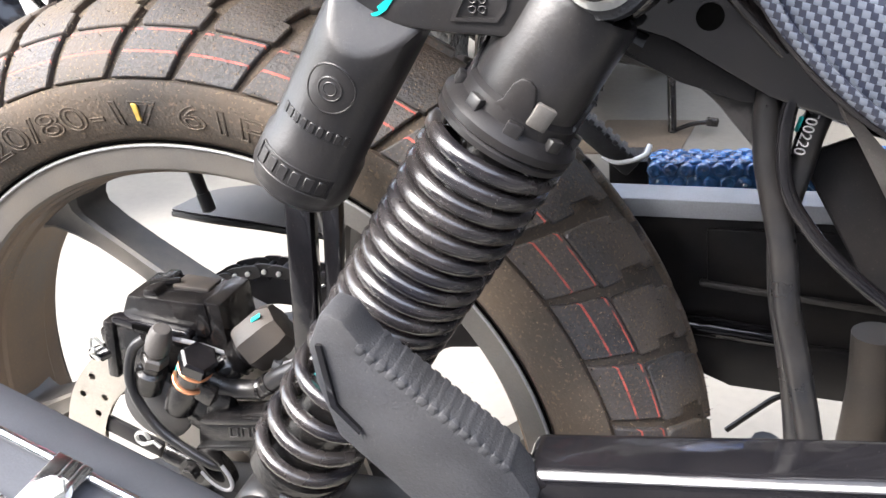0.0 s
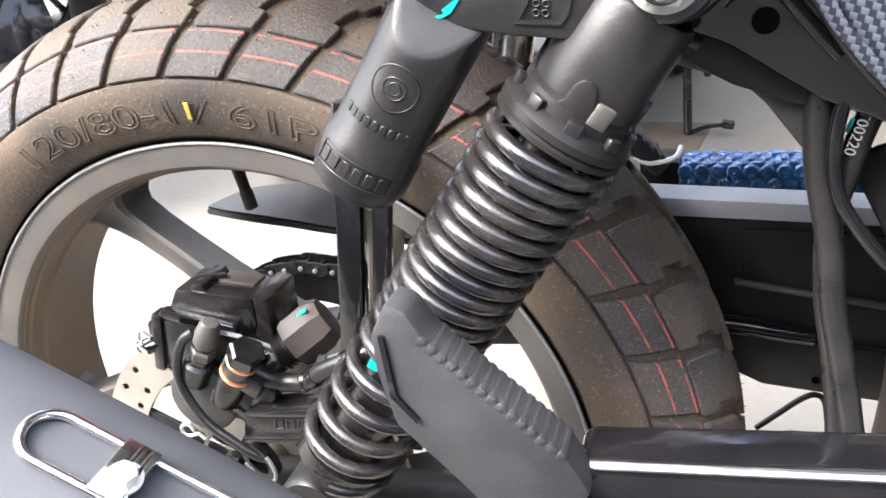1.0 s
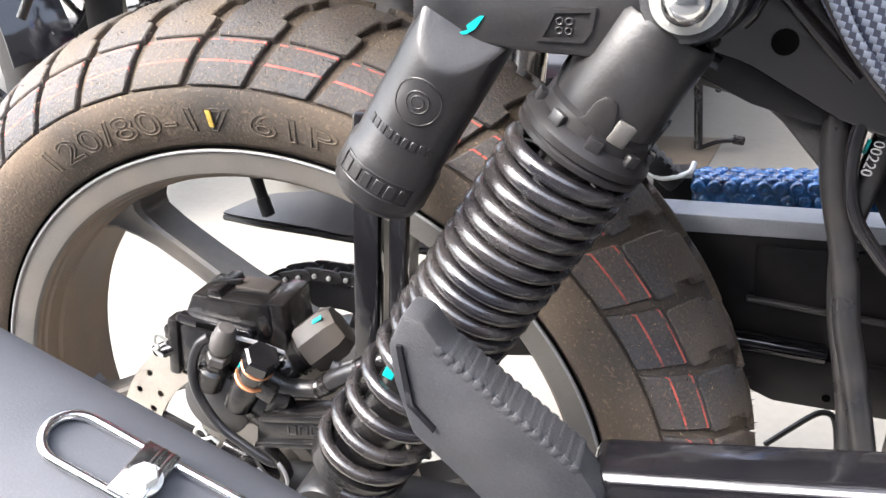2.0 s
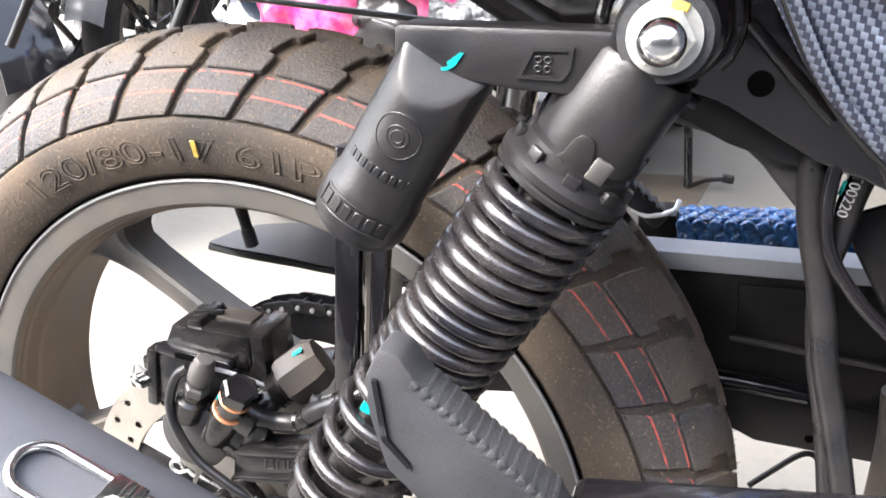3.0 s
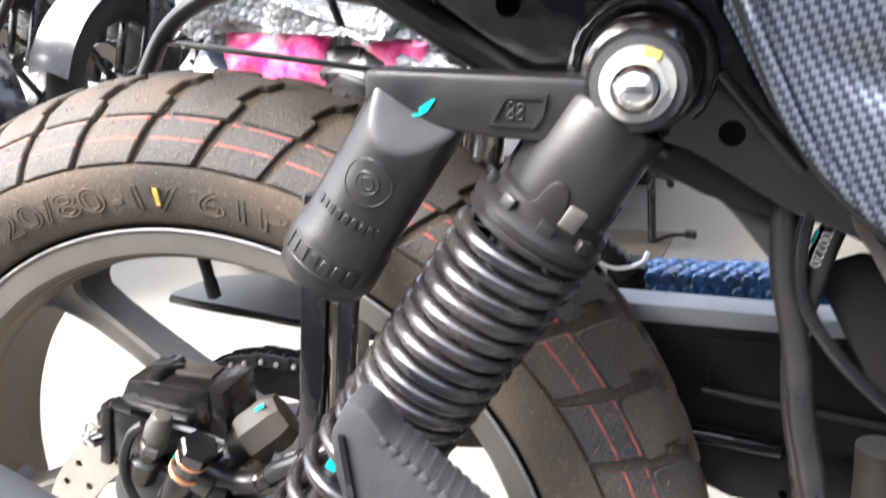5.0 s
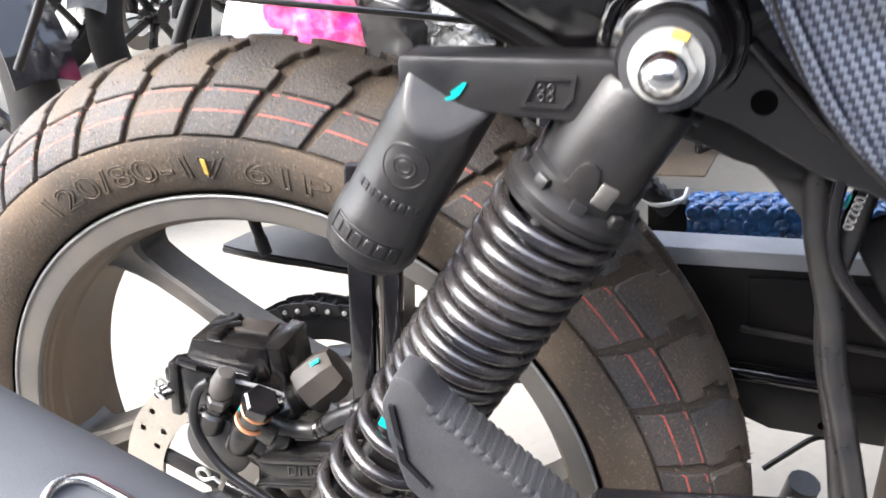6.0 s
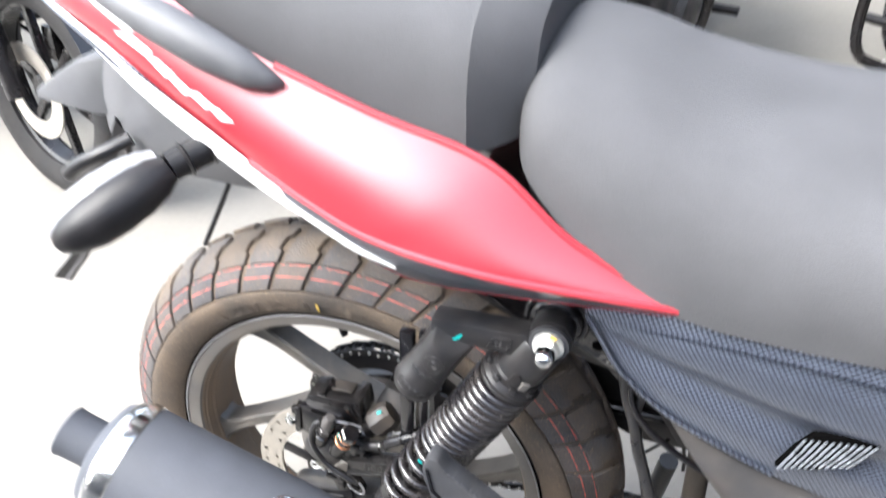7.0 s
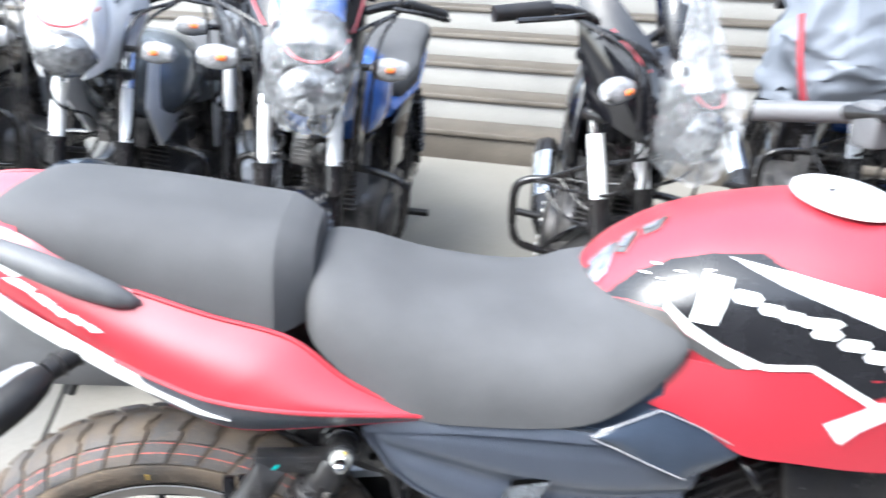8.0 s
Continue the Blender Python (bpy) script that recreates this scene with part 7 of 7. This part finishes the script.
        pp("foot_lever_bracket", moved(plate([(0.70, 0.30), (0.72, 0.42), (0.80, 0.48), (0.90, 0.44), (0.86, 0.30)], -0.004, 0.004, 0.002), Matrix.Translation((0.13 * s, 0, 0)) @ Matrix.Rotation(radians(90), 4, "Z")), FAR_ENGINE, "cast footrest bracket")
        pp("side_cover", moved(plate([(0.72, 0.50), (0.70, 0.66), (0.86, 0.72), (1.05, 0.74), (1.00, 0.60), (0.88, 0.48)], -0.008, 0.008, 0.004), Matrix.Translation((0.12 * s, 0, 0)) @ Matrix.Rotation(radians(90), 4, "Z")), cover, "side cover below the seat")
    pp("horn", lathe([(0.0, 0.0), (0.035, 0.0), (0.042, 0.006), (0.042, 0.014), (0.02, 0.024), (0.0, 0.024)], Matrix.Translation((0.05, 0.20, 0.66)) @ Matrix.Rotation(radians(90), 4, "X"), 24), FAR_BLACK, "round black horn")
    cooler = pp("oil_cooler", rbox(0.16, 0.03, 0.09, pose(0, 0.30, 0.64, -12), 0.006), FAR_ENGINE, "finned oil cooler")
    for i in range(7):
        pp("cooler_fin", rbox(0.15, 0.004, 0.004, pose(0, 0.281, 0.605 + 0.012 * i, -12), 0.001), FAR_ENGINE, "", False, cooler)
    pp("wiring_loom", join(*[tube(spline([(0.03 * k, 0.16, 0.94), (0.05 * k, 0.13, 0.86 - 0.02 * k), (0.02 * k, 0.22, 0.76), (0.05 * k, 0.36, 0.70 - 0.03 * k), (0.06 * k, 0.52, 0.66)], 5), 0.006, 8) for k in (-1.6, -0.7, 0.8, 1.7)]), FAR_BLACK, "bundle of black wires")
    pp("carburettor", join(rbox(0.07, 0.09, 0.07, pose(0.02, 0.66, 0.56), 0.012), tube([(0.02, 0.58, 0.56), (0.02, 0.80, 0.57)], 0.024, 14)), FAR_ENGINE, "grey carburettor body")
    for k in range(6):
        pp("case_bolt", hexagon(0.006, 0.006, along((-0.166, 0.68 + 0.085 * math.cos(k * 1.047), 0.33 + 0.085 * math.sin(k * 1.047)), (-0.3, 0.68 + 0.085 * math.cos(k * 1.047), 0.33 + 0.085 * math.sin(k * 1.047)))), STEEL, "", False, eng)
    return top


FILM = bpy.data.materials.new("clear packing film")
FILM.use_nodes = True
fb = FILM.node_tree.nodes["Principled BSDF"]
fb.inputs["Base Color"].default_value = (0.9, 0.92, 0.95, 1)
fb.inputs["Roughness"].default_value, fb.inputs["Alpha"].default_value = 0.06, 0.11
fn = FILM.node_tree.nodes
crease = fn.new("ShaderNodeTexNoise")
crease.inputs["Scale"].default_value, crease.inputs["Detail"].default_value = 28.0, 4.0
FILM.node_tree.links.new(fn.new("ShaderNodeTexCoord").outputs["Object"], crease.inputs["Vector"])
cb = fn.new("ShaderNodeBump")
cb.inputs["Strength"].default_value, cb.inputs["Distance"].default_value = 1.0, 0.02
FILM.node_tree.links.new(crease.outputs["Fac"], cb.inputs["Height"])
FILM.node_tree.links.new(cb.outputs[0], fb.inputs["Normal"])
WHITE_PAINT = mat("pearl white paint", (0.55, 0.555, 0.57), 0.2, 0.0, 0.1, 20, 0.0, 300, None, 0.5)
SILVER_PAINT = mat("silver grey paint", (0.10, 0.104, 0.115), 0.25, 0.3, 0.2, 20, 0.0, 300, None, 0.5)
GREY_PAINT = mat("grey tank paint", (0.10, 0.11, 0.12), 0.25, 0.0, 0.2, 20, 0.0, 300, None, 0.5)
BLACK_PAINT = mat("black tank paint", (0.007, 0.007, 0.009), 0.10, 0.0, 0.2, 20, 0.15, 9, None, 0.3, 0.5, 0.012)


def parked_at(x, y, body, lean=-5):
    return Matrix.Translation((x, y, 0)) @ Matrix.Rotation(radians(-body), 4, "Z") @ Matrix.Rotation(radians(-lean), 4, "Y")


parked(parked_at(-0.05, 1.04, 12), 24, BLUE, BLACK_PAINT, "black and blue motorcycle with film-wrapped headlamp on its side stand", True, None, 0.0)
parked(parked_at(0.75, 0.84, 12), 52, BLACK_PAINT, BLACK_PAINT, "black motorcycle with film-wrapped headlamp on its side stand", True, None, 0.045)
parked(parked_at(-0.66, 1.26, 10), 12, GREY_PAINT, WHITE_PAINT, "white-faced motorcycle with navy mudguard on its side stand", False, NAVY, -0.035)
parked(parked_at(-0.26, 1.66, 8), 20, BLACK_PAINT, SILVER_PAINT, "silver-grey motorcycle squeezed between two others", False)
parked(parked_at(-1.48, 1.78, 10), 12, BLACK_PAINT, SILVER_PAINT, "dark motorcycle with silver-grey mudguard on its side stand", False)
parked(parked_at(-2.15, 2.05, 10), 14, BLACK_PAINT, GREY_PAINT, "black motorcycle with dark grey face in the row", False)
parked(parked_at(-2.85, 2.35, 10), 8, GREY_PAINT, BLACK_PAINT, "dark grey motorcycle farther along the row", False)
parked(parked_at(-1.22, 0.80, -62), 10, BLACK_PAINT, BLACK_PAINT, "black motorcycle standing askew at the end of the row", False)
parked(parked_at(1.62, 1.22, 12), 25, BLUE, BLACK_PAINT, "blue and black motorcycle beside the stairs", False)


# bubble-wrapped parcel standing between the motorcycles
def crumpled(x0, x1, y0, y1, z0, z1, amp, seed, nx=26, nz=30):
    """An upright wrapped bundle with a lumpy skin."""
    noise_at, rings = Vector((seed, seed * 2, 0)), []
    for j in range(nz + 1):
        z = z0 + (z1 - z0) * j / nz
        f = 1.0 if j < nz - 4 else 1.0 - 0.14 * (j - nz + 4)
        ring = []
        for i in range(2 * nx):
            t = 2 * math.pi * i / (2 * nx)
            c, s = math.cos(t), math.sin(t)
            x = (x0 + x1) / 2 + (x1 - x0) / 2 * f * math.copysign(abs(c) ** 0.5, c)
            y = (y0 + y1) / 2 + (y1 - y0) / 2 * f * math.copysign(abs(s) ** 0.5, s)
            d = noise.noise_vector(Vector((x, y, z)) * 9 + noise_at) * amp + noise.noise_vector(Vector((x, y, z)) * 30 + noise_at) * amp * 0.4
            ring.append((x + d.x, y + d.y, z + (d.z if 0 < j else 0)))
        rings.append(ring)
    return loft(rings)


for node in PINK.node_tree.nodes:
    if node.bl_idname == "ShaderNodeHueSaturation":
        streak = PINK.node_tree.nodes.new("ShaderNodeTexNoise")
        streak.inputs["Scale"].default_value, streak.inputs["Detail"].default_value = 32.0, 6.0
        tone = PINK.node_tree.nodes.new("ShaderNodeValToRGB")
        tone.color_ramp.elements[0].position, tone.color_ramp.elements[0].color = 0.42, (0.50, 0.010, 0.13, 1)
        tone.color_ramp.elements[1].position, tone.color_ramp.elements[1].color = 0.78, (0.62, 0.20, 0.32, 1)
        PINK.node_tree.links.new(PINK.node_tree.nodes.new("ShaderNodeTexCoord").outputs["Object"], streak.inputs["Vector"])
        PINK.node_tree.links.new(streak.outputs["Fac"], tone.inputs["Fac"])
        PINK.node_tree.links.new(tone.outputs[0], node.inputs["Color"])
parcel = tagged(new("wrapped_parcel"), "parcel in bubble wrap and pink film wedged between parked motorcycles", "parcel")
part("wrap", crumpled(-0.64, -0.13, 1.00, 1.14, 0.30, 0.625, 0.03, 3, 40, 50), WRAP, parcel, "crumpled clear bubble wrap")
part("pink_film", crumpled(-0.573, -0.346, 0.975, 1.03, 0.40, 0.585, 0.022, 8, 34, 30), PINK, parcel, "pink film showing through the wrap")
part("loose_film", crumpled(-0.341, -0.17, 0.985, 1.03, 0.495, 0.565, 0.024, 5, 24, 16), PINK, parcel, "loose pink film end")
part("torn_patch", crumpled(-0.388, -0.225, 0.965, 1.01, 0.386, 0.535, 0.040, 6, 26, 22), BLACK_SATIN, parcel, "torn black patch")
for x0, x1, z0, z1, k in ((-0.66, -0.46, 0.555, 0.635, 21), (-0.45, -0.20, 0.56, 0.63, 22), (-0.23, -0.12, 0.40, 0.53, 23)):
    part("wrap_fold", crumpled(x0, x1, 0.955, 1.03, z0, z1, 0.045, k, 26, 22), WRAP, parcel, "loose fold of bubble wrap")

# pale grey cloth cover drawn over the motorcycle beside the stairs
cloth = tagged(new("cloth_cover"), "pale grey cloth cover draped over a parked motorcycle", "cover")
CLOTH = mat("pale blue-grey cloth", (0.15, 0.165, 0.195), 0.8, 0.0, 0.15, 12, 0.3, 900)
part("cloth", crumpled(1.24, 1.68, 0.98, 1.22, 0.86, 1.24, 0.05, 12, 40, 30), CLOTH, cloth, "", 60)
part("red_hem", tube(spline([(1.225, 0.985, 1.08), (1.232, 0.965, 0.98), (1.25, 0.955, 0.90), (1.275, 0.96, 0.85)], 6), 0.007, 8), RED, cloth, "red edge band")

# cardboard under the side stand
SHEET = mat("dusty brown card", (0.115, 0.090, 0.066), 0.9, 0.0, 0.3, 6, 0.2, 200)
sheet_bm = bmesh.new()
card_low = [sheet_bm.verts.new((x, y, 0.0045)) for x, y in ((0.02, 1.44), (0.2895, 1.484), (0.3345, 1.761), (0.10, 1.715))]
card_top = [sheet_bm.verts.new((v.co.x, v.co.y, 0.0085)) for v in card_low]
sheet_bm.faces.new(card_low)
sheet_bm.faces.new(card_top)
for i in range(4):
    sheet_bm.faces.new((card_low[i], card_low[(i + 1) % 4], card_top[(i + 1) % 4], card_top[i]))
tagged(part("floor_sheet", sheet_bm, SHEET), "dirty brown card sheet under a side stand", "cardboard sheet")
